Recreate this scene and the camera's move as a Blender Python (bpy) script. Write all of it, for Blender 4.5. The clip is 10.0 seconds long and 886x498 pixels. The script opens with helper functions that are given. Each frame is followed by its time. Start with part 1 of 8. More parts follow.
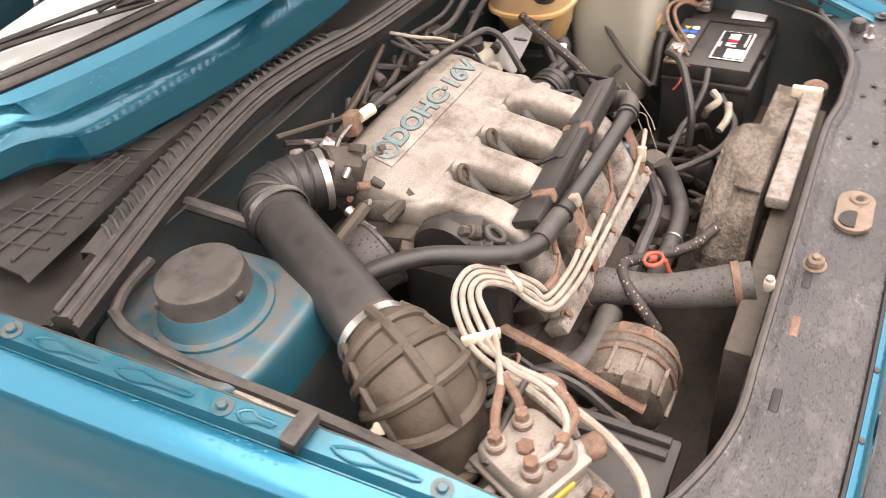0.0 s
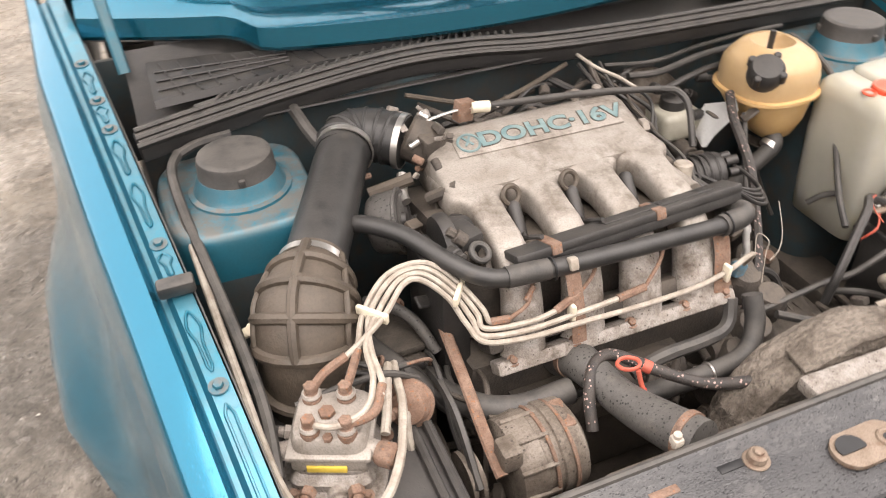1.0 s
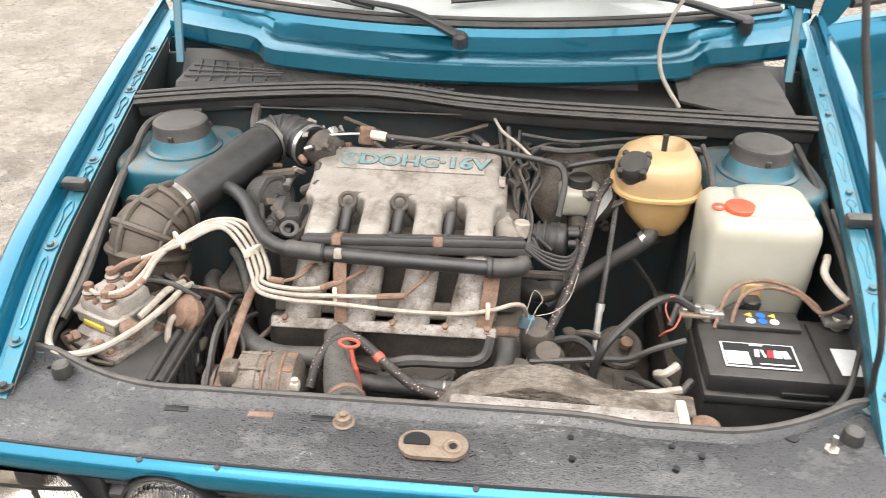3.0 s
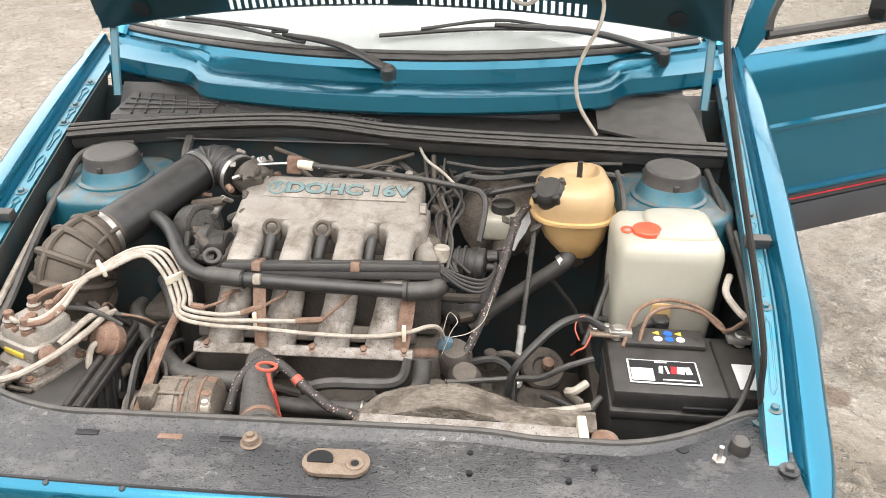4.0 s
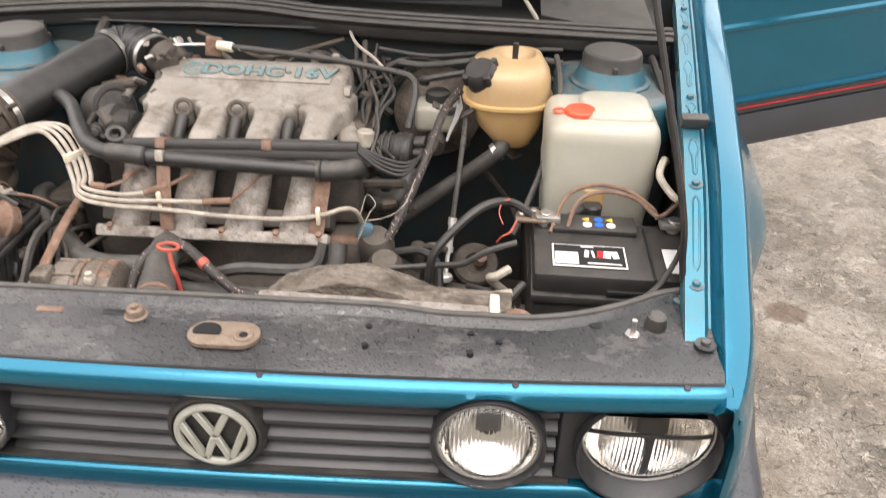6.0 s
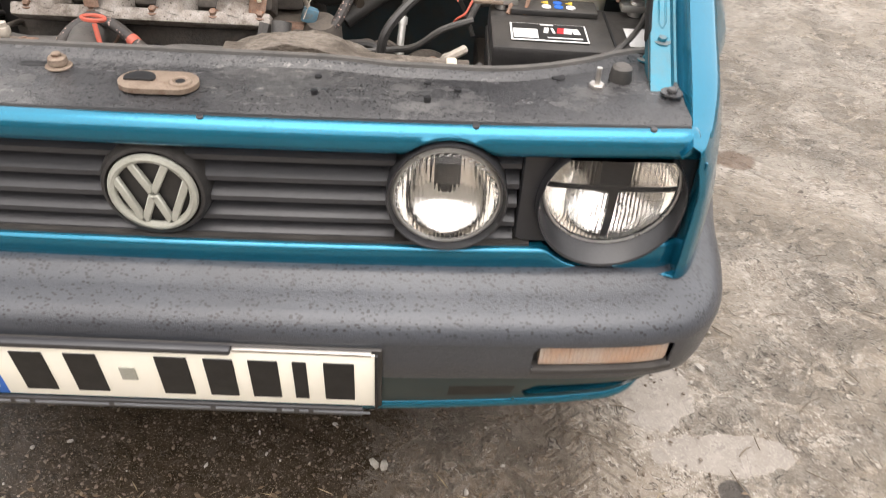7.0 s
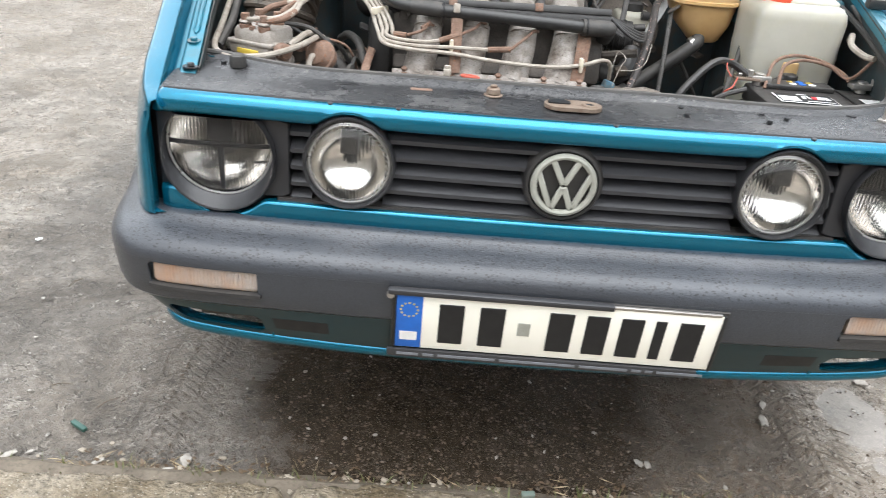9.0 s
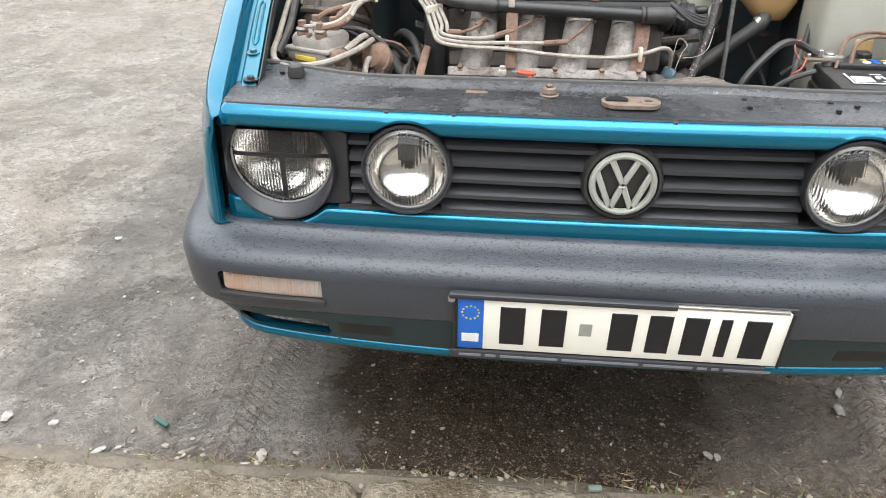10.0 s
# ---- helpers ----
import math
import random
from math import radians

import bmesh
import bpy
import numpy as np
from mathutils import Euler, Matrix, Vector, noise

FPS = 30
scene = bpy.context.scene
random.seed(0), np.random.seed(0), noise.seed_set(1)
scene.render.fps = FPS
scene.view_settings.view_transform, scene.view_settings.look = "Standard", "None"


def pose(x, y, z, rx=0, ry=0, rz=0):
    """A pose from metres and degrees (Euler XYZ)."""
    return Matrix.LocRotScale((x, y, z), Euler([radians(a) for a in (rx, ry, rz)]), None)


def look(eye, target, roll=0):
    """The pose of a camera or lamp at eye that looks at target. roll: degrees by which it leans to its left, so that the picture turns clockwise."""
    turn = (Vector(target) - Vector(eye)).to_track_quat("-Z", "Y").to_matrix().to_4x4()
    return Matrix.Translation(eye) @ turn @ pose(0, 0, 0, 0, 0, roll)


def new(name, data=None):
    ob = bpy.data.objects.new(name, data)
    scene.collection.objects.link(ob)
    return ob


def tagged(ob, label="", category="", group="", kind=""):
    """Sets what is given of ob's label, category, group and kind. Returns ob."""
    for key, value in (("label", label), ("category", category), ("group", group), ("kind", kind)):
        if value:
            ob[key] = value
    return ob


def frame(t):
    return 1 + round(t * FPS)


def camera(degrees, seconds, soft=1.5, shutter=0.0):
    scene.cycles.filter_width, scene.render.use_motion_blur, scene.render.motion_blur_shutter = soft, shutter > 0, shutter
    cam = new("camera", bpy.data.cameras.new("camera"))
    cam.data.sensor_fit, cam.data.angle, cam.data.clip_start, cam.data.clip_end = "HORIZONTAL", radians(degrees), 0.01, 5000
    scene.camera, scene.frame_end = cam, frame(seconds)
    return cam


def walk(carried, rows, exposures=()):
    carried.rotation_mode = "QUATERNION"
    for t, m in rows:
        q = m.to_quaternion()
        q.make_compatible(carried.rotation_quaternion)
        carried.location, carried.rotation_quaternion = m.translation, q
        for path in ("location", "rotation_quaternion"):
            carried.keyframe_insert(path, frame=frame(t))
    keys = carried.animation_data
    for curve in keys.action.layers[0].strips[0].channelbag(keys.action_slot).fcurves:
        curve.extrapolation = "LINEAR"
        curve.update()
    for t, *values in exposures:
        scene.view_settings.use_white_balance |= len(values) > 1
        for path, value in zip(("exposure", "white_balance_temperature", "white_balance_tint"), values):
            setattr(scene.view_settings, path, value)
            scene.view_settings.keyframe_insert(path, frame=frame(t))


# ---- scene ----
cam = camera(59.3, 10.0, 0.9, 0.27)
# the clip's camera: warm and bright over the engine, cooler and darker by the number plate
EXPOSURES = [(0.0, 1.00, 7350, 22), (1.0, 0.92, 7000, 17), (2.5, 1.00, 6680, 13), (3.0, 1.06, 6600, 11), (4.3, 0.92, 6600, 11), (5.0, 0.88, 6620, 11), (6.5, 0.76, 6850, 16), (7.0, 0.80, 6750, 14), (7.5, 0.86, 6530, 11), (8.5, 0.82, 6150, 9), (10.0, 0.82, 6080, 9)]
PATH = [
    (0, (-0.976, 0.055, 1.479), (0.278, 0.907, 0.174), -9.5),
    (0.5, (-0.792, -0.141, 1.454), (0.157, 1.068, 0.175), -8.7),
    (1, (-0.629, -0.325, 1.465), (-0.079, 1.162, 0.246), -2.5),
    (1.5, (-0.45, -0.425, 1.462), (-0.265, 1.189, 0.295), -1.6),
    (2, (-0.209, -0.539, 1.46), (-0.337, 1.11, 0.334), -0.9),
    (2.5, (-0.073, -0.649, 1.464), (-0.179, 1.039, 0.396), -0.5),
    (3, (0.079, -0.711, 1.49), (-0.081, 0.994, 0.457), 0.2),
    (4.3, (0.201, -0.753, 1.503), (0.102, 1.0, 0.544), 0.3),
    (4.5, (0.214, -0.763, 1.501), (0.115, 0.988, 0.539), 0.2),
    (5, (0.247, -0.787, 1.494), (0.144, 0.963, 0.531), -0.0),
    (5.2, (0.256, -0.79, 1.495), (0.149, 0.959, 0.531), -0.1),
    (6.3, (0.327, -0.701, 1.283), (0.281, 0.936, 0.134), 2.5),
    (6.5, (0.334, -0.694, 1.238), (0.327, 0.888, 0.014), 3.1),
    (6.6, (0.333, -0.702, 1.233), (0.335, 0.842, -0.037), 3.6),
    (7, (0.301, -0.802, 1.165), (0.374, 0.768, -0.071), 3.9),
    (7.5, (0.23, -1.027, 1.108), (0.435, 0.659, 0.053), 5.5),
    (8, (0.168, -1.139, 1.073), (0.3, 0.624, 0.138), 5.1),
    (8.2, (0.112, -1.158, 1.087), (0.158, 0.606, 0.145), 5.8),
    (8.5, (0.0, -1.183, 1.082), (-0.029, 0.595, 0.166), 5.3),
    (8.6, (-0.029, -1.183, 1.08), (-0.083, 0.597, 0.17), 4.8),
    (9, (-0.205, -1.186, 1.082), (-0.183, 0.6, 0.182), 4.5),
    (9.5, (-0.291, -1.191, 1.092), (-0.259, 0.593, 0.189), 3.9),
    (10, (-0.194, -1.17, 1.132), (-0.342, 0.572, 0.161), 0.3),
]
walk(cam, [(t, look(eye, target, roll)) for t, eye, target, roll in PATH], EXPOSURES)

# ---- world and light ----
world = bpy.data.worlds.new("overcast_world")
scene.world = world
world.use_nodes = True
wn = world.node_tree
wn.nodes.clear()
w_out = wn.nodes.new("ShaderNodeOutputWorld")
w_bg = wn.nodes.new("ShaderNodeBackground")
w_sky = wn.nodes.new("ShaderNodeTexSky")
w_sky.sky_type = "NISHITA"
w_sky.sun_disc = False
w_sky.sun_elevation = radians(52)
w_sky.sun_rotation = radians(200)
w_sky.air_density, w_sky.dust_density, w_sky.ozone_density = 1.0, 6.0, 1.0
w_mix = wn.nodes.new("ShaderNodeMix")
w_mix.data_type = "RGBA"
w_mix.inputs["Factor"].default_value = 0.88
wn.links.new(w_sky.outputs["Color"], w_mix.inputs["A"])
w_mix.inputs["B"].default_value = (17.0, 17.0, 16.9, 1)     # thick cloud cover
wn.links.new(w_mix.outputs["Result"], w_bg.inputs["Color"])
w_bg.inputs["Strength"].default_value = 0.108
wn.links.new(w_bg.outputs["Background"], w_out.inputs["Surface"])
sun_data = bpy.data.lights.new("sun", "SUN")
sun_data.energy, sun_data.angle, sun_data.color = 1.5, radians(55), (1.0, 0.98, 0.95)
sun = new("sun", sun_data)
sun.matrix_world = look((0.5, -0.9, 6.6), (0, 0.6, 0.6))

# ---- geometry helpers: every shape is a pair (vertices, faces) in world metres ----
XC = -0.010                      # middle plane of the car


def rbox(c, size, r=0.004, seg=2, rot=(0, 0, 0)):
    """A box with rounded edges."""
    bm = bmesh.new()
    bmesh.ops.create_cube(bm, size=1.0)
    for v in bm.verts:
        v.co = Vector((v.co.x * size[0], v.co.y * size[1], v.co.z * size[2]))
    if r > 0:
        bmesh.ops.bevel(bm, geom=bm.edges[:], offset=min(r, 0.49 * min(size)), segments=seg, affect="EDGES", profile=0.5)
    m = pose(*c, *rot)
    bm.verts.index_update()
    vs = [tuple(m @ v.co) for v in bm.verts]
    fs = [tuple(v.index for v in f.verts) for f in bm.faces]
    bm.free()
    return vs, fs


def loft(rings, closed=True, caps=True):
    """Rings of equally many points joined to a skin."""
    n, vs, fs = len(rings[0]), [], []
    for ring in rings:
        vs += [tuple(p) for p in ring]
    for i in range(len(rings) - 1):
        for j in range(n if closed else n - 1):
            k = (j + 1) % n
            fs.append((i * n + j, i * n + k, (i + 1) * n + k, (i + 1) * n + j))
    if caps and closed:
        fs.append(tuple(range(n - 1, -1, -1)))
        fs.append(tuple((len(rings) - 1) * n + j for j in range(n)))
    return vs, fs


def frame_axes(d):
    d = Vector(d).normalized()
    up = Vector((0, 0, 1)) if abs(d.z) < 0.95 else Vector((0, 1, 0))
    a = d.cross(up).normalized()
    return d, a, a.cross(d).normalized()


def smooth_path(points, step=6):
    """Catmull-Rom curve through the points."""
    p = [Vector(q) for q in points]
    if len(p) < 3:
        return p
    p = [2 * p[0] - p[1]] + p + [2 * p[-1] - p[-2]]
    out = []
    for i in range(1, len(p) - 2):
        a, b, c, d = p[i - 1:i + 3]
        for s in range(step):
            t = s / step
            out.append(0.5 * (2 * b + (c - a) * t + (2 * a - 5 * b + 4 * c - d) * t * t + (3 * b - a - 3 * c + d) * t ** 3))
    out.append(p[-2])
    return out


def tube(points, r, seg=10, step=6, flat=1.0, caps=True):
    """A round tube along a smooth path; r is a number or a function of 0..1."""
    p = smooth_path(points, step)
    rings, a = [], None
    for i, q in enumerate(p):
        d = (p[min(i + 1, len(p) - 1)] - p[max(i - 1, 0)]).normalized()
        if a is None:
            a = frame_axes(d)[1]
        a = (a - d * a.dot(d)).normalized()
        b = a.cross(d)
        rr = r(i / (len(p) - 1)) if callable(r) else r
        rings.append([q + a * (rr * math.cos(t)) + b * (rr * flat * math.sin(t)) for t in (2 * math.pi * k / seg for k in range(seg))])
    return loft(rings, True, caps)


def cone(p0, p1, r0, r1=None, seg=20, bevel=0.0):
    """A cylinder or cone between two points, with a small chamfer."""
    r1 = r0 if r1 is None else r1
    p0, p1 = Vector(p0), Vector(p1)
    d, a, b = frame_axes(p1 - p0)
    stops = [(p0, r0), (p1, r1)]
    if bevel:
        stops = [(p0, r0 - bevel), (p0 + d * bevel, r0), (p1 - d * bevel, r1), (p1, r1 - bevel)]
    return loft([[q + (a * math.cos(t) + b * math.sin(t)) * rr for t in (2 * math.pi * k / seg for k in range(seg))] for q, rr in stops])


def lathe(origin, axis, profile, seg=28, caps=True):
    """A turned body: profile of (along the axis, radius)."""
    o = Vector(origin)
    d, a, b = frame_axes(axis)
    return loft([[o + d * h + (a * math.cos(t) + b * math.sin(t)) * max(rr, 1e-4) for t in (2 * math.pi * k / seg for k in range(seg))] for h, rr in profile], True, caps)


def torus(c, axis, R, r, seg=24, sub=8, squash=1.0):
    o = Vector(c)
    d, a, b = frame_axes(axis)
    vs, fs = [], []
    for i in range(seg):
        t = 2 * math.pi * i / seg
        e = a * math.cos(t) + b * math.sin(t) * squash
        for j in range(sub):
            u = 2 * math.pi * j / sub
            vs.append(tuple(o + e * (R + r * math.cos(u)) + d * (r * math.sin(u))))
    for i in range(seg):
        for j in range(sub):
            k, l = (i + 1) % seg, (j + 1) % sub
            fs.append((i * sub + j, k * sub + j, k * sub + l, i * sub + l))
    return vs, fs


def prism(outline, m, depth):
    """A flat outline (x, y) given a depth along z, laid by the pose m."""
    n = len(outline)
    vs = [tuple(m @ Vector((x, y, h))) for h in (0, depth) for x, y in outline]
    fs = [tuple(range(n - 1, -1, -1)), tuple(range(n, 2 * n))] + [(i, (i + 1) % n, n + (i + 1) % n, n + i) for i in range(n)]
    return vs, fs


def sheet(grid, thick=0.0015):
    """A grid of points as a plate with thickness along its normals."""
    rows, cols = len(grid), len(grid[0])
    P = [[Vector(p) for p in row] for row in grid]
    vs, fs = [], []
    for side in (0, 1):
        for i in range(rows):
            for j in range(cols):
                du = P[min(i + 1, rows - 1)][j] - P[max(i - 1, 0)][j]
                dv = P[i][min(j + 1, cols - 1)] - P[i][max(j - 1, 0)]
                n = du.cross(dv)
                n = n.normalized() if n.length > 1e-9 else Vector((0, 0, 1))
                vs.append(tuple(P[i][j] - n * (thick * side)))
    N = rows * cols
    for i in range(rows - 1):
        for j in range(cols - 1):
            q = (i * cols + j, i * cols + j + 1, (i + 1) * cols + j + 1, (i + 1) * cols + j)
            fs.append(q)
            fs.append(tuple(N + k for k in reversed(q)))
    rim = [j for j in range(cols)] + [i * cols + cols - 1 for i in range(1, rows)] + [(rows - 1) * cols + j for j in range(cols - 2, -1, -1)] + [i * cols for i in range(rows - 2, 0, -1)]
    for a, b in zip(rim, rim[1:] + rim[:1]):
        fs.append((b, a, N + a, N + b))
    return vs, fs


def hexbolt(c, axis=(0, 0, 1), r=0.007, h=0.005, washer=0.011):
    """A hexagon bolt head on a washer."""
    o = Vector(c)
    d = Vector(axis).normalized()
    return join(cone(o, o + d * 0.002, washer, seg=16), cone(o + d * 0.002, o + d * (0.002 + h), r, r * 0.96, seg=6, bevel=0.0008))


def join(*shapes):
    vs, fs = [], []
    for v, f in shapes:
        k = len(vs)
        vs += v
        fs += [tuple(i + k for i in q) for q in f]
    return vs, fs


def moved(shape, m):
    return [tuple(m @ Vector(v)) for v in shape[0]], shape[1]


def mesh_of(name, shape, material, base=(0, 0, 0), angle=38):
    me = bpy.data.meshes.new(name)
    me.from_pydata([(x - base[0], y - base[1], z - base[2]) for x, y, z in shape[0]], [], shape[1])
    me.validate()
    bm = bmesh.new()
    bm.from_mesh(me)
    bmesh.ops.recalc_face_normals(bm, faces=bm.faces[:])
    bm.to_mesh(me)
    bm.free()
    me.shade_smooth()
    me.set_sharp_from_angle(angle=radians(angle))
    if material:
        me.materials.append(material)
    return me


def thing(name, base, label, category, group="", kind=""):
    """An empty at the base of a thing, to carry its parts."""
    ob = new(name)
    ob.empty_display_size = 0.02
    ob.location = base
    return tagged(ob, label, category, group, kind)


def base_of(ob):
    p = Vector((0, 0, 0))
    while ob is not None:
        p += ob.location
        ob = ob.parent
    return p


def part(name, shape, material, parent, label="", angle=38):
    """One mesh object under a thing or a part; the shape is in world metres."""
    ob = new(name, mesh_of(name, shape, material, base_of(parent), angle))
    ob.parent = parent
    if label:
        tagged(ob, label)
    return ob


def solo(name, shape, material, base, label, category, group="", kind="", angle=38):
    """A thing that is one mesh."""
    ob = new(name, mesh_of(name, shape, material, base, angle))
    ob.location = base
    return tagged(ob, label, category, group, kind)


def letters(text, size, m, material, name, parent, depth=0.0006, label="", weight=0.0):
    """Raised letters from the built-in font, centred on the pose m."""
    cu = bpy.data.curves.new(name, "FONT")
    cu.body, cu.size, cu.extrude, cu.align_x, cu.align_y, cu.offset = text, size, depth, "CENTER", "CENTER", weight
    tmp = bpy.data.objects.new(name, cu)
    scene.collection.objects.link(tmp)
    me = tmp.to_mesh()
    vs = [tuple(m @ v.co) for v in me.vertices]
    fs = [tuple(q.vertices) for q in me.polygons]
    tmp.to_mesh_clear()
    bpy.data.objects.remove(tmp)
    bpy.data.curves.remove(cu)
    return part(name, (vs, fs), material, parent, label)


# ---- materials ----
def material(name, c1, c2=None, rough=0.5, metal=0.0, scale=8.0, fine=90.0, fine_amount=0.25, bump=0.15, coat=0.0, spots=None, spot_scale=160.0, spot_size=0.22, dirt=None, dirt_scale=6.0, dirt_cover=0.5, rough_var=0.12, spec=0.5, stretch=None, transmission=0.0, subsurface=0.0, bump_dist=0.002, dust=None, dust_amount=0.6, drops=0.0, coat_ior=1.5, spots_up=False, chips=None):
    """A procedural surface: two tones in broad patches, a fine grain, dirt in clouds, and drops or specks."""
    c2 = c2 or tuple(0.75 * k for k in c1)
    m = bpy.data.materials.new(name)
    m.use_nodes = True
    nt = m.node_tree
    nd, lk = nt.nodes, nt.links
    bsdf = nd["Principled BSDF"]
    tc = nd.new("ShaderNodeTexCoord")
    src = tc.outputs["Object"]
    if stretch:
        mp = nd.new("ShaderNodeMapping")
        mp.inputs["Scale"].default_value = stretch
        lk.new(src, mp.inputs["Vector"])
        src = mp.outputs["Vector"]

    def noise_node(s, detail=5.0, rg=0.6):
        n = nd.new("ShaderNodeTexNoise")
        n.inputs["Scale"].default_value, n.inputs["Detail"].default_value, n.inputs["Roughness"].default_value = s, detail, rg
        lk.new(src, n.inputs["Vector"])
        return n.outputs["Fac"]

    def ramp(fac, lo, hi):
        r = nd.new("ShaderNodeMapRange")
        r.inputs["From Min"].default_value, r.inputs["From Max"].default_value = lo, hi
        lk.new(fac, r.inputs["Value"])
        return r.outputs["Result"]

    def mix(fac, a, b):
        x = nd.new("ShaderNodeMix")
        x.data_type = "RGBA"
        if isinstance(fac, float):
            x.inputs["Factor"].default_value = fac
        else:
            lk.new(fac, x.inputs["Factor"])
        for sock, v in (("A", a), ("B", b)):
            if isinstance(v, tuple):
                x.inputs[sock].default_value = (*v, 1)
            else:
                lk.new(v, x.inputs[sock])
        return x.outputs["Result"]

    def times(a, b):
        x = nd.new("ShaderNodeMath")
        x.operation = "MULTIPLY"
        for i, v in enumerate((a, b)):
            if isinstance(v, float):
                x.inputs[i].default_value = v
            else:
                lk.new(v, x.inputs[i])
        return x.outputs[0]

    broad = noise_node(scale)
    grain = noise_node(fine, 3.0)
    col = mix(ramp(broad, 0.35, 0.65), c1, c2)
    dark = tuple(k * (1 - fine_amount * 1.6) for k in c1)
    col = mix(times(ramp(grain, 0.45, 0.75), fine_amount), col, tuple(max(k, 0.0) for k in dark))
    rg = nd.new("ShaderNodeMapRange")
    rg.inputs["To Min"].default_value, rg.inputs["To Max"].default_value = max(rough - rough_var, 0.02), min(rough + rough_var, 1.0)
    lk.new(broad, rg.inputs["Value"])
    rgh = rg.outputs["Result"]
    if dirt:
        d = noise_node(dirt_scale, 8.0, 0.7)
        f = ramp(d, 1.0 - dirt_cover - 0.08, 1.0 - dirt_cover + 0.12)
        col = mix(f, col, dirt)
        x = nd.new("ShaderNodeMix")
        x.data_type = "FLOAT"
        lk.new(f, x.inputs["Factor"])
        lk.new(rgh, x.inputs["A"])
        x.inputs["B"].default_value = 0.85
        rgh = x.outputs["Result"]
    if chips:
        # chalky scuffs and chips, gathered in places
        col = mix(times(ramp(noise_node(130.0, 6.0, 0.7), 0.56, 0.66), times(ramp(noise_node(9.0, 5.0, 0.65), 0.52, 0.62), 0.6)), col, chips)
    if dust:
        # settled dust on what faces upward
        geo, sep = nd.new("ShaderNodeNewGeometry"), nd.new("ShaderNodeSeparateXYZ")
        lk.new(geo.outputs["Normal"], sep.inputs[0])
        f = times(ramp(sep.outputs[2], 0.15, 0.95), times(ramp(noise_node(38.0, 7.0, 0.7), 0.33, 0.56), dust_amount))
        col = mix(f, col, dust)
        x = nd.new("ShaderNodeMix")
        x.data_type = "FLOAT"
        lk.new(f, x.inputs["Factor"])
        lk.new(rgh, x.inputs["A"])
        x.inputs["B"].default_value = 0.9
        rgh = x.outputs["Result"]
    if spots:
        v = nd.new("ShaderNodeTexVoronoi")
        v.inputs["Scale"].default_value = spot_scale
        lk.new(src, v.inputs["Vector"])
        gate = ramp(noise_node(spot_scale * 0.45, 2.0), 0.47, 0.53)
        f = times(ramp(v.outputs["Distance"], spot_size + 0.05, spot_size - 0.05), gate)
        if spots_up:
            # rain lands on what faces the sky
            geo2, sep2 = nd.new("ShaderNodeNewGeometry"), nd.new("ShaderNodeSeparateXYZ")
            lk.new(geo2.outputs["Normal"], sep2.inputs[0])
            f = times(f, ramp(sep2.outputs[2], 0.15, 0.5))
        col = mix(f, col, spots)
    lk.new(col, bsdf.inputs["Base Color"])
    lk.new(rgh, bsdf.inputs["Roughness"])
    bsdf.inputs["Metallic"].default_value = metal
    bsdf.inputs["Specular IOR Level"].default_value = spec
    bsdf.inputs["Coat Weight"].default_value = coat
    bsdf.inputs["Coat Roughness"].default_value = 0.05
    bsdf.inputs["Coat IOR"].default_value = coat_ior
    bsdf.inputs["Transmission Weight"].default_value = transmission
    if subsurface:
        bsdf.inputs["Subsurface Weight"].default_value = subsurface
        bsdf.inputs["Subsurface Radius"].default_value = (0.03, 0.025, 0.015)
    if bump:
        add = nd.new("ShaderNodeMath")
        add.operation = "ADD"
        lk.new(grain, add.inputs[0])
        lk.new(broad, add.inputs[1])
        b = nd.new("ShaderNodeBump")
        b.inputs["Strength"].default_value, b.inputs["Distance"].default_value = bump, bump_dist
        lk.new(add.outputs[0], b.inputs["Height"])
        if drops:
            # beads of rain standing on the surface
            vd = nd.new("ShaderNodeTexVoronoi")
            vd.inputs["Scale"].default_value = drops
            lk.new(tc.outputs["Object"], vd.inputs["Vector"])
            bead = times(ramp(vd.outputs["Distance"], 0.30, 0.12), ramp(noise_node(drops * 0.4, 2.0), 0.48, 0.54))
            b2 = nd.new("ShaderNodeBump")
            b2.inputs["Strength"].default_value, b2.inputs["Distance"].default_value = 0.22, 0.001
            lk.new(bead, b2.inputs["Height"])
            lk.new(b.outputs["Normal"], b2.inputs["Normal"])
            lk.new(b2.outputs["Normal"], bsdf.inputs["Coat Normal"])
            b = b2
        lk.new(b.outputs["Normal"], bsdf.inputs["Normal"])
    return m


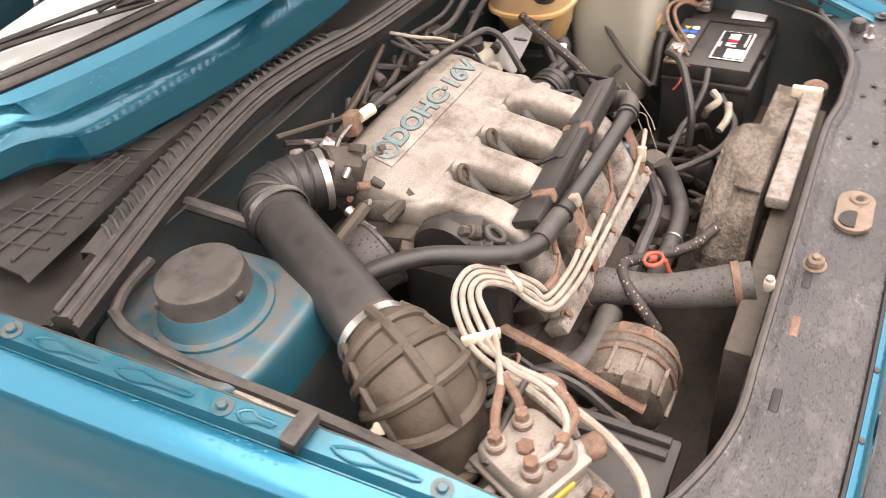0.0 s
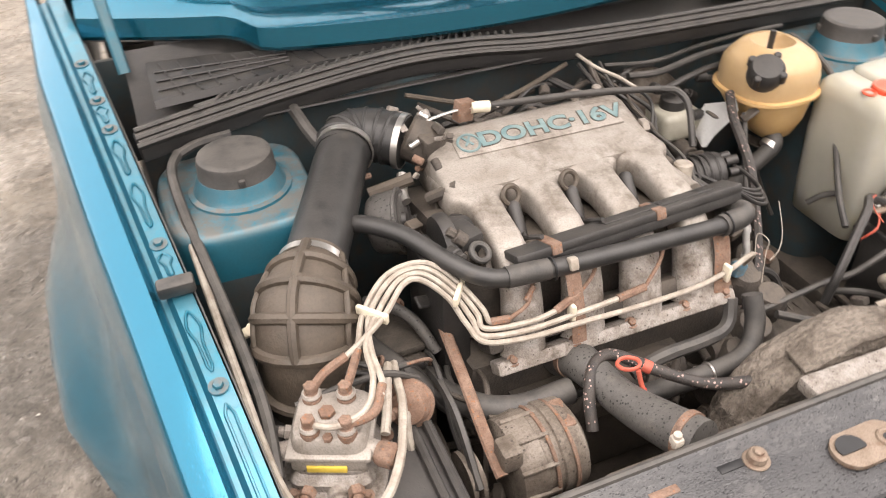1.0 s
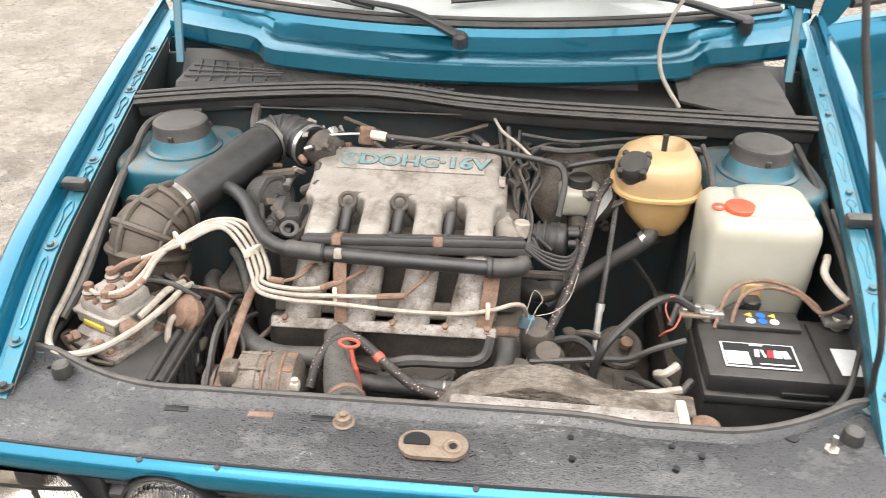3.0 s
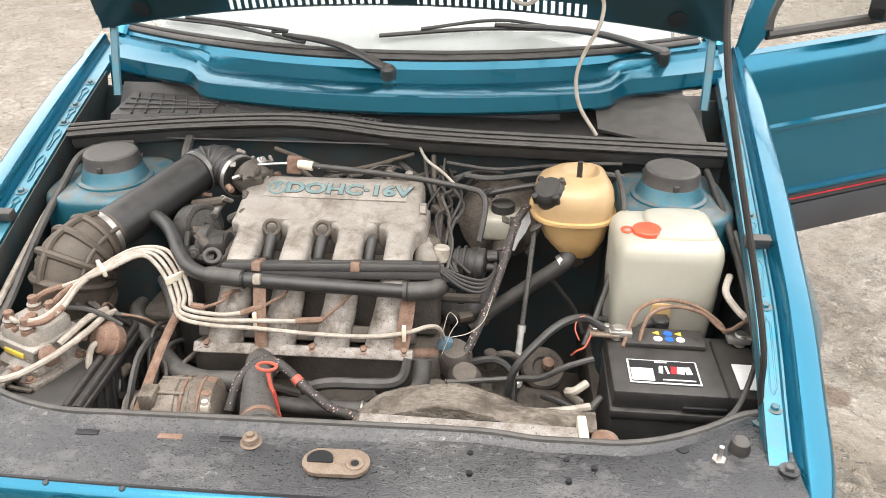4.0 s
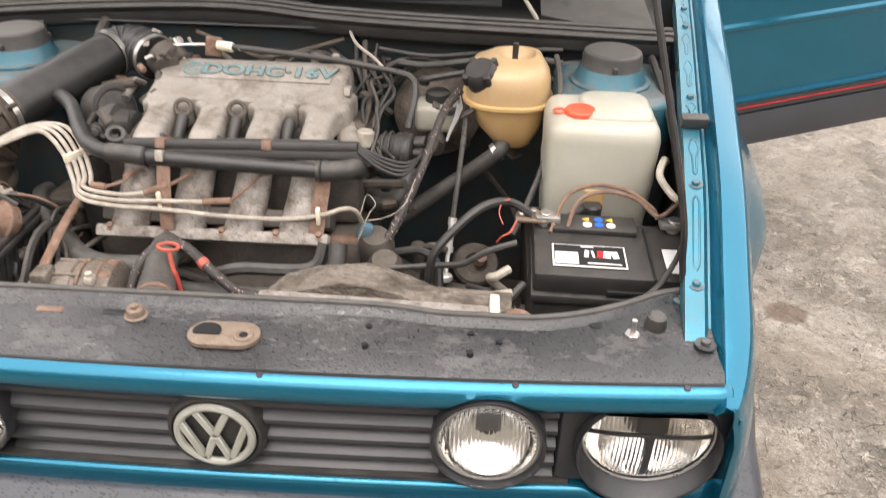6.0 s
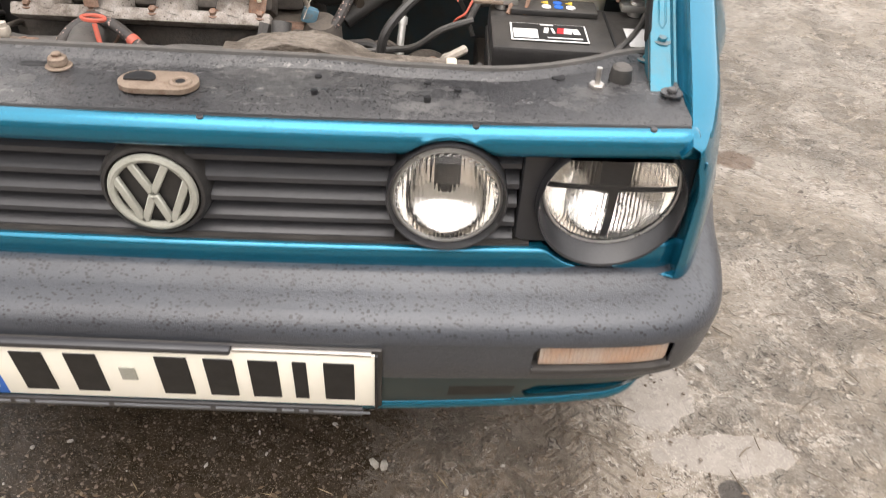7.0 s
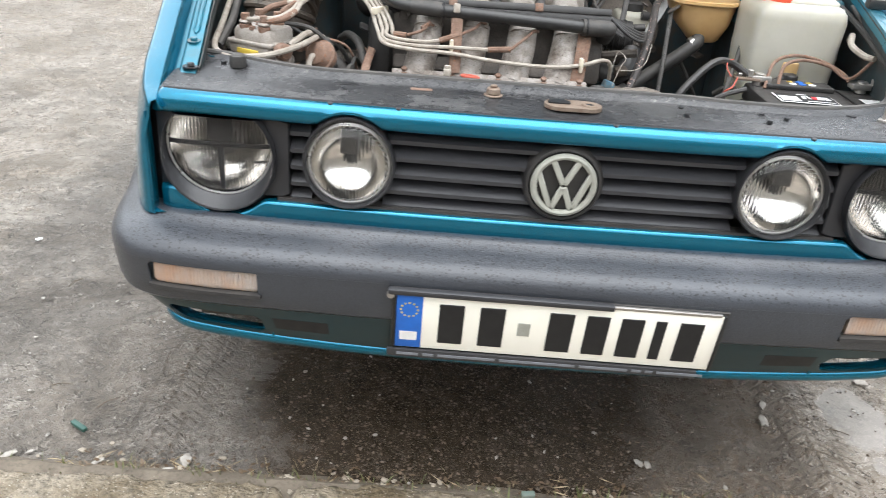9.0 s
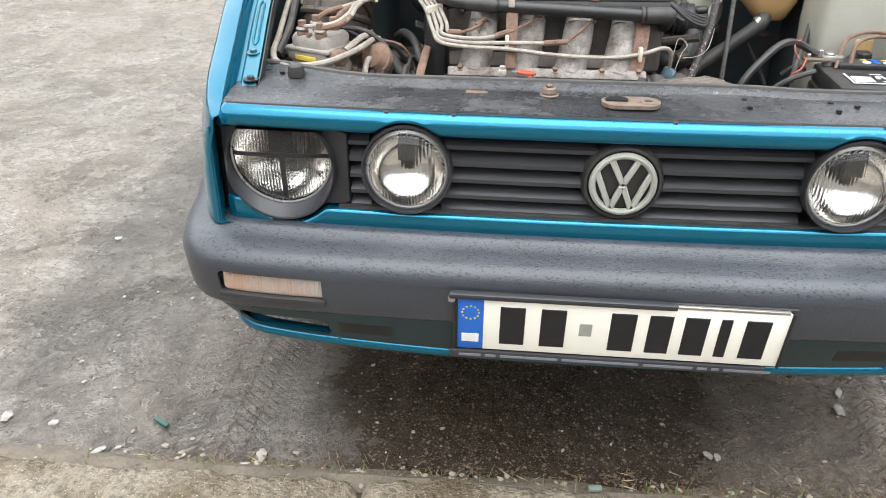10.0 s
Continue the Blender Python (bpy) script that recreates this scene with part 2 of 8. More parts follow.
def glass(name, tint=(1, 1, 1), rough=0.02, ior=1.45, ribs=0.0):
    m = bpy.data.materials.new(name)
    m.use_nodes = True
    b = m.node_tree.nodes["Principled BSDF"]
    b.inputs["Base Color"].default_value = (*tint, 1)
    b.inputs["Roughness"].default_value, b.inputs["IOR"].default_value = rough, ior
    b.inputs["Transmission Weight"].default_value = 1.0
    nd, lk = m.node_tree.nodes, m.node_tree.links
    tc, n = nd.new("ShaderNodeTexCoord"), nd.new("ShaderNodeTexNoise")
    n.inputs["Scale"].default_value = 60.0
    lk.new(tc.outputs["Object"], n.inputs["Vector"])
    bp = nd.new("ShaderNodeBump")
    bp.inputs["Strength"].default_value, bp.inputs["Distance"].default_value = 0.08, 0.001
    h = n.outputs["Fac"]
    if ribs:
        w = nd.new("ShaderNodeTexWave")
        w.bands_direction = "X"
        w.inputs["Scale"].default_value = ribs
        lk.new(tc.outputs["Object"], w.inputs["Vector"])
        h = w.outputs["Fac"]
        bp.inputs["Strength"].default_value, bp.inputs["Distance"].default_value = 0.32, 0.0011
    lk.new(h, bp.inputs["Height"])
    lk.new(bp.outputs["Normal"], b.inputs["Normal"])
    return m


M_PAINT = material("teal_metallic_paint", (0.006, 0.150, 0.240), (0.005, 0.135, 0.218), rough=0.23, metal=0.70, scale=3, fine=900, fine_amount=0.10, bump=0.015, coat=0.62, rough_var=0.03, spec=0.35, drops=170.0, coat_ior=1.5)
M_PAINT_WET = material("wet_teal_paint", (0.007, 0.140, 0.214), (0.006, 0.122, 0.188), rough=0.24, metal=0.75, scale=5, fine=300, fine_amount=0.10, bump=0.02, coat=0.7, rough_var=0.06, dirt=(0.05, 0.15, 0.19), dirt_scale=12, dirt_cover=0.20, drops=150.0, coat_ior=1.5)
M_PAINT_DULL = material("teal_inner_paint", (0.012, 0.145, 0.210), (0.025, 0.130, 0.175), rough=0.36, metal=0.35, scale=14, fine=260, fine_amount=0.25, bump=0.12, coat=0.35, dirt=(0.13, 0.115, 0.095), dirt_scale=18, dirt_cover=0.36, dust=(0.16, 0.145, 0.125), dust_amount=0.85)
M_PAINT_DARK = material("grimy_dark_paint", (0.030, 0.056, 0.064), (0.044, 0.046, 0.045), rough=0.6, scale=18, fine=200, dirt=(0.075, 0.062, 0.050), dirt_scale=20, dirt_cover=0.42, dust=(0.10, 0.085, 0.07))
# body teal darkened with shade, for faces turned to the ground
M_TEAL_SHADED = material("shaded_teal_paint", (0.0055, 0.027, 0.033), (0.006, 0.022, 0.027), rough=0.35, scale=6, fine=200, bump=0.03, coat=0.3)
M_BUMPER = material("weathered_bumper_plastic", (0.049, 0.054, 0.064), (0.035, 0.038, 0.045), rough=0.33, coat=0.20, scale=5, fine=420, fine_amount=0.4, bump=0.35, spots=(0.006, 0.006, 0.008), spot_scale=290, spot_size=0.38, stretch=(0.55, 0.9, 0.8), drops=190.0, spots_up=True)
M_SLAM = material("scuffed_black_panel_paint", (0.030, 0.030, 0.032), (0.062, 0.061, 0.061), rough=0.24, rough_var=0.2, scale=9, fine=420, fine_amount=0.5, bump=0.5, chips=(0.30, 0.285, 0.265), dirt=(0.135, 0.130, 0.126), dirt_scale=15, dirt_cover=0.38, spots=(0.006, 0.006, 0.007), spot_scale=380, spot_size=0.34, stretch=(0.6, 1.0, 1.0), drops=200.0, spots_up=True)
M_BLACK = material("black_plastic", (0.023, 0.022, 0.022), (0.037, 0.035, 0.033), rough=0.40, scale=24, fine=300, fine_amount=0.3, bump=0.15, dirt=(0.070, 0.060, 0.050), dirt_scale=34, dirt_cover=0.26, dust=(0.09, 0.080, 0.07), dust_amount=0.35, drops=210.0)
M_GRILLE = material("grille_plastic", (0.038, 0.038, 0.041), (0.029, 0.029, 0.032), rough=0.36, scale=8, fine=300, fine_amount=0.25, bump=0.12)
M_RUBBER = material("dusty_black_rubber", (0.030, 0.029, 0.028), (0.054, 0.050, 0.046), rough=0.5, scale=26, fine=260, fine_amount=0.35, bump=0.2, dirt=(0.10, 0.086, 0.072), dirt_scale=40, dirt_cover=0.28, dust=(0.135, 0.122, 0.108), dust_amount=0.45)
M_RUBBER_BROWN = material("mud_brown_rubber_boot", (0.052, 0.041, 0.031), (0.086, 0.067, 0.050), rough=0.52, scale=30, fine=240, fine_amount=0.45, bump=0.4, dirt=(0.060, 0.048, 0.038), dirt_scale=28, dirt_cover=0.38, dust=(0.14, 0.112, 0.085), dust_amount=0.30)
M_ALU = material("dusty_cast_aluminium", (0.37, 0.338, 0.302), (0.275, 0.243, 0.210), rough=0.55, metal=0.25, scale=22, fine=420, fine_amount=0.45, bump=0.4, dirt=(0.125, 0.10, 0.078), dirt_scale=13, dirt_cover=0.42, bump_dist=0.001)
M_ALU_DIRTY = material("oxidised_aluminium", (0.38, 0.35, 0.32), (0.24, 0.205, 0.175), rough=0.65, metal=0.2, scale=45, fine=420, fine_amount=0.5, bump=0.6, dirt=(0.10, 0.078, 0.06), dirt_scale=30, dirt_cover=0.42, spots=(0.09, 0.074, 0.06), spot_scale=150, spot_size=0.19)
M_STEEL = material("bright_zinc_steel", (0.60, 0.58, 0.55), (0.45, 0.42, 0.39), rough=0.32, metal=0.85, scale=30, fine=200, bump=0.1, dirt=(0.25, 0.20, 0.16), dirt_scale=60, dirt_cover=0.25)
M_RUST = material("rusty_steel", (0.17, 0.098, 0.066), (0.25, 0.165, 0.122), rough=0.85, scale=60, fine=420, fine_amount=0.5, bump=0.5, dirt=(0.085, 0.062, 0.048), dirt_scale=55, dirt_cover=0.38, spots=(0.25, 0.115, 0.06), spot_scale=170, spot_size=0.25)
M_LATCH = material("worn_brown_steel", (0.20, 0.148, 0.108), (0.27, 0.21, 0.163), rough=0.6, metal=0.3, scale=50, fine=420, fine_amount=0.4, bump=0.4, dirt=(0.15, 0.085, 0.055), dirt_scale=60, dirt_cover=0.40)
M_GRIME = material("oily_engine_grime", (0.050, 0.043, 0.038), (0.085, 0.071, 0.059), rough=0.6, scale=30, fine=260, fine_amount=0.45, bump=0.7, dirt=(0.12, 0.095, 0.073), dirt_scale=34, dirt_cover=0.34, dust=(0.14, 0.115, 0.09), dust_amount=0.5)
M_SHROUD = material("crusted_shroud_metal", (0.20, 0.170, 0.140), (0.125, 0.102, 0.080), rough=0.8, scale=34, fine=190, fine_amount=0.6, bump=1.0, bump_dist=0.006, dirt=(0.060, 0.047, 0.035), dirt_scale=34, dirt_cover=0.47, stretch=(0.55, 1.0, 1.0))
M_LINE = material("cream_fuel_line", (0.41, 0.37, 0.315), (0.27, 0.23, 0.188), rough=0.5, scale=45, fine=300, fine_amount=0.35, bump=0.15, dirt=(0.17, 0.125, 0.09), dirt_scale=50, dirt_cover=0.34)
M_RESERVOIR = material("milky_white_plastic", (0.43, 0.415, 0.352), (0.37, 0.35, 0.285), rough=0.38, scale=7, fine=140, fine_amount=0.1, bump=0.08, subsurface=0.35, dirt=(0.42, 0.38, 0.27), dirt_scale=12, dirt_cover=0.33)
M_AMBER = material("yellowed_plastic", (0.56, 0.375, 0.175), (0.47, 0.29, 0.12), rough=0.34, scale=9, fine=140, fine_amount=0.15, bump=0.08, subsurface=0.3, dirt=(0.45, 0.29, 0.14), dirt_scale=18, dirt_cover=0.28)
M_ORANGE = material("orange_red_plastic", (0.80, 0.115, 0.055), (0.62, 0.08, 0.04), rough=0.45, scale=40, fine=300, bump=0.05)
M_RING = material("dusty_orange_plastic", (0.52, 0.105, 0.065), (0.40, 0.085, 0.055), rough=0.55, scale=40, fine=300, bump=0.05, dirt=(0.30, 0.14, 0.10), dirt_scale=40, dirt_cover=0.35)
M_ALTERNATOR = material("brown_stained_alloy", (0.225, 0.192, 0.160), (0.155, 0.126, 0.100), rough=0.6, metal=0.15, scale=22, fine=320, fine_amount=0.5, bump=0.5, bump_dist=0.002, dirt=(0.085, 0.066, 0.050), dirt_scale=20, dirt_cover=0.45, spots=(0.06, 0.048, 0.038), spot_scale=120, spot_size=0.2)
M_RED_CAP = material("dusty_red_rubber", (0.42, 0.050, 0.032), (0.30, 0.045, 0.030), rough=0.6, scale=40, fine=300, bump=0.05)
M_GEARBOX = material("dusty_gearbox_alloy", (0.078, 0.066, 0.054), (0.046, 0.038, 0.031), rough=0.7, scale=24, fine=240, fine_amount=0.5, bump=0.8, bump_dist=0.003, dirt=(0.026, 0.021, 0.017), dirt_scale=26, dirt_cover=0.48, dust=(0.12, 0.100, 0.080), dust_amount=0.45)
M_ZINC = material("pale_zinc_plating", (0.62, 0.61, 0.58), (0.50, 0.48, 0.45), rough=0.35, metal=0.35, scale=40, fine=300, bump=0.05)
M_YELLOW = material("yellow_plastic", (0.75, 0.55, 0.05), rough=0.4, scale=40)
M_CREAM = material("cream_plastic", (0.70, 0.64, 0.50), (0.60, 0.53, 0.42), rough=0.5, scale=50)
M_BLUE = material("blue_connector_plastic", (0.07, 0.17, 0.24), (0.10, 0.16, 0.19), rough=0.55, scale=60, dirt=(0.13, 0.12, 0.10), dirt_scale=60, dirt_cover=0.4)
M_WHITE = material("white_paper_label", (0.78, 0.78, 0.77), (0.70, 0.69, 0.67), rough=0.6, scale=30, fine=300, bump=0.03)
M_PLATE = material("cream_reflective_plate", (0.92, 0.89, 0.79), (0.88, 0.85, 0.74), rough=0.4, scale=12, fine=400, fine_amount=0.05, bump=0.05)
M_PLATE_BLUE = material("blue_reflective_band", (0.02, 0.14, 0.55), (0.02, 0.12, 0.48), rough=0.4, scale=20, bump=0.03)
M_INK = material("black_print", (0.012, 0.012, 0.013), rough=0.5, scale=40, bump=0.02)
M_GOLD = material("yellow_print", (0.75, 0.55, 0.08), rough=0.5, scale=40, bump=0.02)
M_TEAL_PRINT = material("faded_teal_print", (0.11, 0.19, 0.20), (0.20, 0.27, 0.265), rough=0.5, scale=60, bump=0.05)
M_RED = material("red_print", (0.60, 0.02, 0.03), rough=0.4, scale=40, bump=0.02)
M_SILVER = material("faded_silver_plastic", (0.33, 0.33, 0.285), (0.40, 0.40, 0.35), rough=0.45, metal=0.2, scale=30, fine=300, bump=0.06)
M_CHROME = material("lamp_reflector_chrome", (0.86, 0.85, 0.83), (0.72, 0.67, 0.61), rough=0.07, metal=1.0, scale=16, fine=34, fine_amount=0.3, bump=0.35, bump_dist=0.002)
M_RIM_METAL = material("brushed_metal_rim", (0.52, 0.52, 0.50), (0.42, 0.41, 0.40), rough=0.3, metal=0.8, scale=30, bump=0.05)
M_LAMP_GLASS = glass("lamp_glass", (0.97, 0.97, 0.96), 0.0, 1.45, 60.0)
M_GLASS = glass("window_glass", (0.95, 0.975, 0.97), 0.01, 1.45)
M_BLINKER = material("faded_orange_lens", (0.40, 0.34, 0.295), (0.44, 0.225, 0.115), rough=0.22, scale=13, fine=520, fine_amount=0.3, bump=0.6, coat=0.8, subsurface=0.2, stretch=(1.0, 1.0, 0.4))
M_LAMP_BLACK = material("wet_black_lamp_plastic", (0.021, 0.021, 0.023), (0.029, 0.029, 0.031), rough=0.36, scale=18, fine=300, fine_amount=0.3, bump=0.08, dirt=(0.040, 0.038, 0.036), dirt_scale=22, dirt_cover=0.24)
M_DASH = material("grey_dashboard_vinyl", (0.16, 0.155, 0.15), (0.12, 0.12, 0.12), rough=0.7, scale=6, fine=400, bump=0.1)

M_DUCT = material("glossy_black_duct_rubber", (0.020, 0.020, 0.020), (0.034, 0.033, 0.032), rough=0.36, scale=20, fine=260, fine_amount=0.3, bump=0.15, dirt=(0.075, 0.066, 0.056), dirt_scale=14, dirt_cover=0.34, dust=(0.09, 0.082, 0.074), dust_amount=0.25)
M_BRAID = material("braided_cable_sheath", (0.030, 0.027, 0.026), (0.055, 0.046, 0.040), rough=0.6, scale=60, fine=500, fine_amount=0.5, bump=0.5, spots=(0.42, 0.29, 0.25), spot_scale=170, spot_size=0.27)
M_GREY_HOSE = material("weathered_grey_hose_rubber", (0.105, 0.099, 0.092), (0.068, 0.063, 0.058), rough=0.55, scale=22, fine=300, fine_amount=0.4, bump=0.25, dirt=(0.15, 0.135, 0.115), dirt_scale=26, dirt_cover=0.34, spots=(0.018, 0.017, 0.016), spot_scale=200, spot_size=0.3)
M_AMBER_PALE = material("pale_yellowed_plastic", (0.46, 0.325, 0.178), (0.39, 0.26, 0.13), rough=0.34, scale=9, fine=140, fine_amount=0.15, bump=0.08, subsurface=0.3, dirt=(0.48, 0.34, 0.19), dirt_scale=18, dirt_cover=0.30)
M_PAINT_GUTTER = material("dusty_gutter_paint", (0.012, 0.195, 0.280), (0.022, 0.175, 0.245), rough=0.30, metal=0.6, scale=10, fine=260, fine_amount=0.2, bump=0.06, coat=0.5, dirt=(0.09, 0.105, 0.105), dirt_scale=16, dirt_cover=0.26, dust=(0.14, 0.16, 0.16), dust_amount=0.30, drops=160.0)


def ground_material():
    """Worn, rain-wet concrete: pale where it is dry, brown and glossy in wet patches."""
    m = bpy.data.materials.new("wet_worn_concrete")
    m.use_nodes = True
    nd, lk = m.node_tree.nodes, m.node_tree.links
    b = nd["Principled BSDF"]
    tc = nd.new("ShaderNodeTexCoord")

    def nz(scale, detail=6.0, rg=0.6, dist=0.0):
        n = nd.new("ShaderNodeTexNoise")
        n.inputs["Scale"].default_value, n.inputs["Detail"].default_value = scale, detail
        n.inputs["Roughness"].default_value, n.inputs["Distortion"].default_value = rg, dist
        lk.new(tc.outputs["Object"], n.inputs["Vector"])
        return n.outputs["Fac"]

    def rm(v, lo, hi, a=0.0, c=1.0):
        r = nd.new("ShaderNodeMapRange")
        for k, val in (("From Min", lo), ("From Max", hi), ("To Min", a), ("To Max", c)):
            r.inputs[k].default_value = val
        lk.new(v, r.inputs["Value"])
        return r.outputs["Result"]

    def mx(f, a, c):
        x = nd.new("ShaderNodeMix")
        x.data_type = "RGBA"
        lk.new(f, x.inputs["Factor"])
        for s, v in (("A", a), ("B", c)):
            if isinstance(v, tuple):
                x.inputs[s].default_value = (*v, 1)
            else:
                lk.new(v, x.inputs[s])
        return x.outputs["Result"]

    def op(kind, a, c):
        x = nd.new("ShaderNodeMath")
        x.operation = kind
        for i, v in enumerate((a, c)):
            if isinstance(v, float):
                x.inputs[i].default_value = v
            else:
                lk.new(v, x.inputs[i])
        return x.outputs[0]

    big, mid, fine, grit = nz(1.1, 5), nz(5.0, 8, 0.7, 0.4), nz(58.0, 8, 0.74, 0.6), nz(210.0, 3)
    ridge = nz(130.0, 6, 0.7, 1.2)
    tatter = nz(24.0, 6, 0.72, 0.5)
    speck = nz(330.0, 4, 0.6, 0.3)
    col = mx(rm(big, 0.35, 0.65), (0.345, 0.305, 0.26), (0.28, 0.245, 0.205))
    col = mx(op("MULTIPLY", rm(mid, 0.44, 0.60), 0.7), col, (0.185, 0.152, 0.120))
    blotch = nz(13.0, 7, 0.75, 0.9)
    col = mx(op("MULTIPLY", rm(blotch, 0.48, 0.58), 0.66), col, (0.155, 0.125, 0.095))
    col = mx(op("MULTIPLY", rm(fine, 0.49, 0.59), 0.48), col, (0.095, 0.072, 0.052))
    col = mx(op("MULTIPLY", rm(tatter, 0.52, 0.62), 0.45), col, (0.48, 0.435, 0.38))
    col = mx(op("MULTIPLY", rm(ridge, 0.55, 0.62), 0.58), col, (0.58, 0.54, 0.48))
    v = nd.new("ShaderNodeTexVoronoi")
    v.inputs["Scale"].default_value = 120.0
    lk.new(tc.outputs["Object"], v.inputs["Vector"])
    peb = op("MULTIPLY", rm(v.outputs["Distance"], 0.32, 0.20), rm(grit, 0.49, 0.55))
    col = mx(op("MULTIPLY", peb, 0.7), col, (0.52, 0.48, 0.43))
    col = mx(op("MULTIPLY", rm(nz(2.6, 5, 0.6, 0.8), 0.46, 0.58), 0.50), col, (0.225, 0.185, 0.140))
    # short crooked furrows and crumbs in the worn skin
    worm, gate = nz(19.0, 3, 0.55, 1.6), rm(nz(31.0, 3, 0.6, 0.6), 0.46, 0.52)
    furrow = op("MULTIPLY", rm(op("ABSOLUTE", op("SUBTRACT", worm, 0.5), 0.0), 0.022, 0.008), gate)
    crest = op("MULTIPLY", rm(op("ABSOLUTE", op("SUBTRACT", worm, 0.535), 0.0), 0.018, 0.006), gate)
    col = mx(op("MULTIPLY", crest, 0.45), col, (0.52, 0.48, 0.42))
    col = mx(op("MULTIPLY", furrow, 0.62), col, (0.085, 0.066, 0.050))
    sep = nd.new("ShaderNodeSeparateXYZ")
    lk.new(tc.outputs["Object"], sep.inputs[0])

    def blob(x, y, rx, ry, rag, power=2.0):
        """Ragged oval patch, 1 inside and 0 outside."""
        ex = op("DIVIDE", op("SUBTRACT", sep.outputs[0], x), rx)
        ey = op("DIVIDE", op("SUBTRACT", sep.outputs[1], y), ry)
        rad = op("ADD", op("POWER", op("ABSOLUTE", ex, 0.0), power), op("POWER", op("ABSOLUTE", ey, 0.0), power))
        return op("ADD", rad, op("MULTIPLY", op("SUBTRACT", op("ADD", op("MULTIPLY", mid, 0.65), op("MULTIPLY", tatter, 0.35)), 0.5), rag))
    # rain-soaked ground round the car, with ragged edges
    moist = rm(blob(-0.50, 1.0, 0.92, 1.28, 2.6, 4.0), 1.35, 0.70)
    col = mx(op("MULTIPLY", moist, rm(op("ADD", op("MULTIPLY", blotch, 0.6), op("MULTIPLY", fine, 0.4)), 0.40, 0.60, 0.34, 0.86)), col, (0.092, 0.082, 0.071))
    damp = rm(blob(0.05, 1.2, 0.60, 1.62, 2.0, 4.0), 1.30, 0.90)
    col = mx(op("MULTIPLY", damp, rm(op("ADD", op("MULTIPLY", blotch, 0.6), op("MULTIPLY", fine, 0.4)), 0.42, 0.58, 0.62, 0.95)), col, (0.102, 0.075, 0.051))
    # oily ground under the car, with the car's shadow painted into its colour
    oil_shade = rm(blob(-0.14, 1.2, 0.46, 1.55, 2.6, 4.0), 1.40, 0.62)
    col = mx(op("MULTIPLY", oil_shade, rm(op("ADD", op("MULTIPLY", tatter, 0.6), op("MULTIPLY", fine, 0.4)), 0.42, 0.58, 0.72, 0.97)), col, (0.026, 0.0185, 0.012))
    col = mx(op("MULTIPLY", op("MULTIPLY", damp, rm(speck, 0.60, 0.66)), 0.55), col, (0.32, 0.27, 0.21))
    col = mx(op("MULTIPLY", op("MULTIPLY", oil_shade, peb), 0.40), col, (0.20, 0.165, 0.13))
    # the furrows stay visible in the soaked ground
    bare = rm(oil_shade, 0.0, 1.0, 1.0, 0.2)
    col = mx(op("MULTIPLY", op("MULTIPLY", crest, bare), 0.40), col, (0.40, 0.365, 0.32))
    col = mx(op("MULTIPLY", op("MULTIPLY", furrow, bare), 0.55), col, (0.048, 0.040, 0.032))
    # mud pressed by tyre treads: two bands of slanted blocks
    band = None
    for x0 in (-0.745, 0.640):
        u = op("SUBTRACT", sep.outputs[0], x0)
        near = op("MULTIPLY", rm(op("ABSOLUTE", u, 0.0), 0.088, 0.074), rm(blotch, 0.36, 0.50))
        groove = op("MAXIMUM", rm(op("PINGPONG", op("ADD", u, 0.2), 0.025), 0.006, 0.003), rm(op("PINGPONG", op("ADD", op("MULTIPLY", op("ABSOLUTE", u, 0.0), 0.8), op("ADD", sep.outputs[1], op("MULTIPLY", tatter, 0.012))), 0.0125), 0.0045, 0.0025))
        one = op("MULTIPLY", near, groove)
        band = one if band is None else op("MAXIMUM", band, one)
    band = op("MULTIPLY", band, rm(sep.outputs[1], 0.62, 0.42))
    col = mx(op("MULTIPLY", band, 0.45), col, (0.070, 0.055, 0.042))
    stain = rm(blob(1.225, 1.165, 0.06, 0.05, 5.0), 1.2, 0.6)
    col = mx(op("MULTIPLY", stain, 0.75), col, (0.110, 0.066, 0.040))
    # water standing in the hollows
    pool = op("MAXIMUM", rm(blob(0.785, 0.255, 0.085, 0.125, 3.5), 0.95, 0.80), rm(blob(0.90, 0.10, 0.15, 0.055, 4.5), 0.90, 0.74))
    col = mx(op("MULTIPLY", pool, 0.70), col, (0.20, 0.175, 0.15))
    patch = rm(blob(0.885, 0.012, 0.030, 0.030, 1.2), 1.0, 0.8)
    col = mx(op("MULTIPLY", patch, 0.85), col, (0.050, 0.044, 0.040))
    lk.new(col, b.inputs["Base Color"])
    wet = op("MAXIMUM", op("MAXIMUM", rm(nz(2.3, 6, 0.65, 0.8), 0.44, 0.58), oil_shade), rm(blotch, 0.50, 0.56))
    rough = op("ADD", rm(wet, 0.0, 1.0, 0.58, 0.15), op("MULTIPLY", grit, 0.15))
    lk.new(op("MULTIPLY", rough, rm(pool, 0.0, 1.0, 1.0, 0.30)), b.inputs["Roughness"])
    bp = nd.new("ShaderNodeBump")
    bp.inputs["Distance"].default_value = 0.017
    lk.new(op("MULTIPLY", op("MULTIPLY", rm(pool, 0.0, 1.0, 0.95, 0.04), rm(oil_shade, 0.0, 1.0, 1.0, 0.55)), rm(wet, 0.0, 1.0, 1.0, 0.5)), bp.inputs["Strength"])
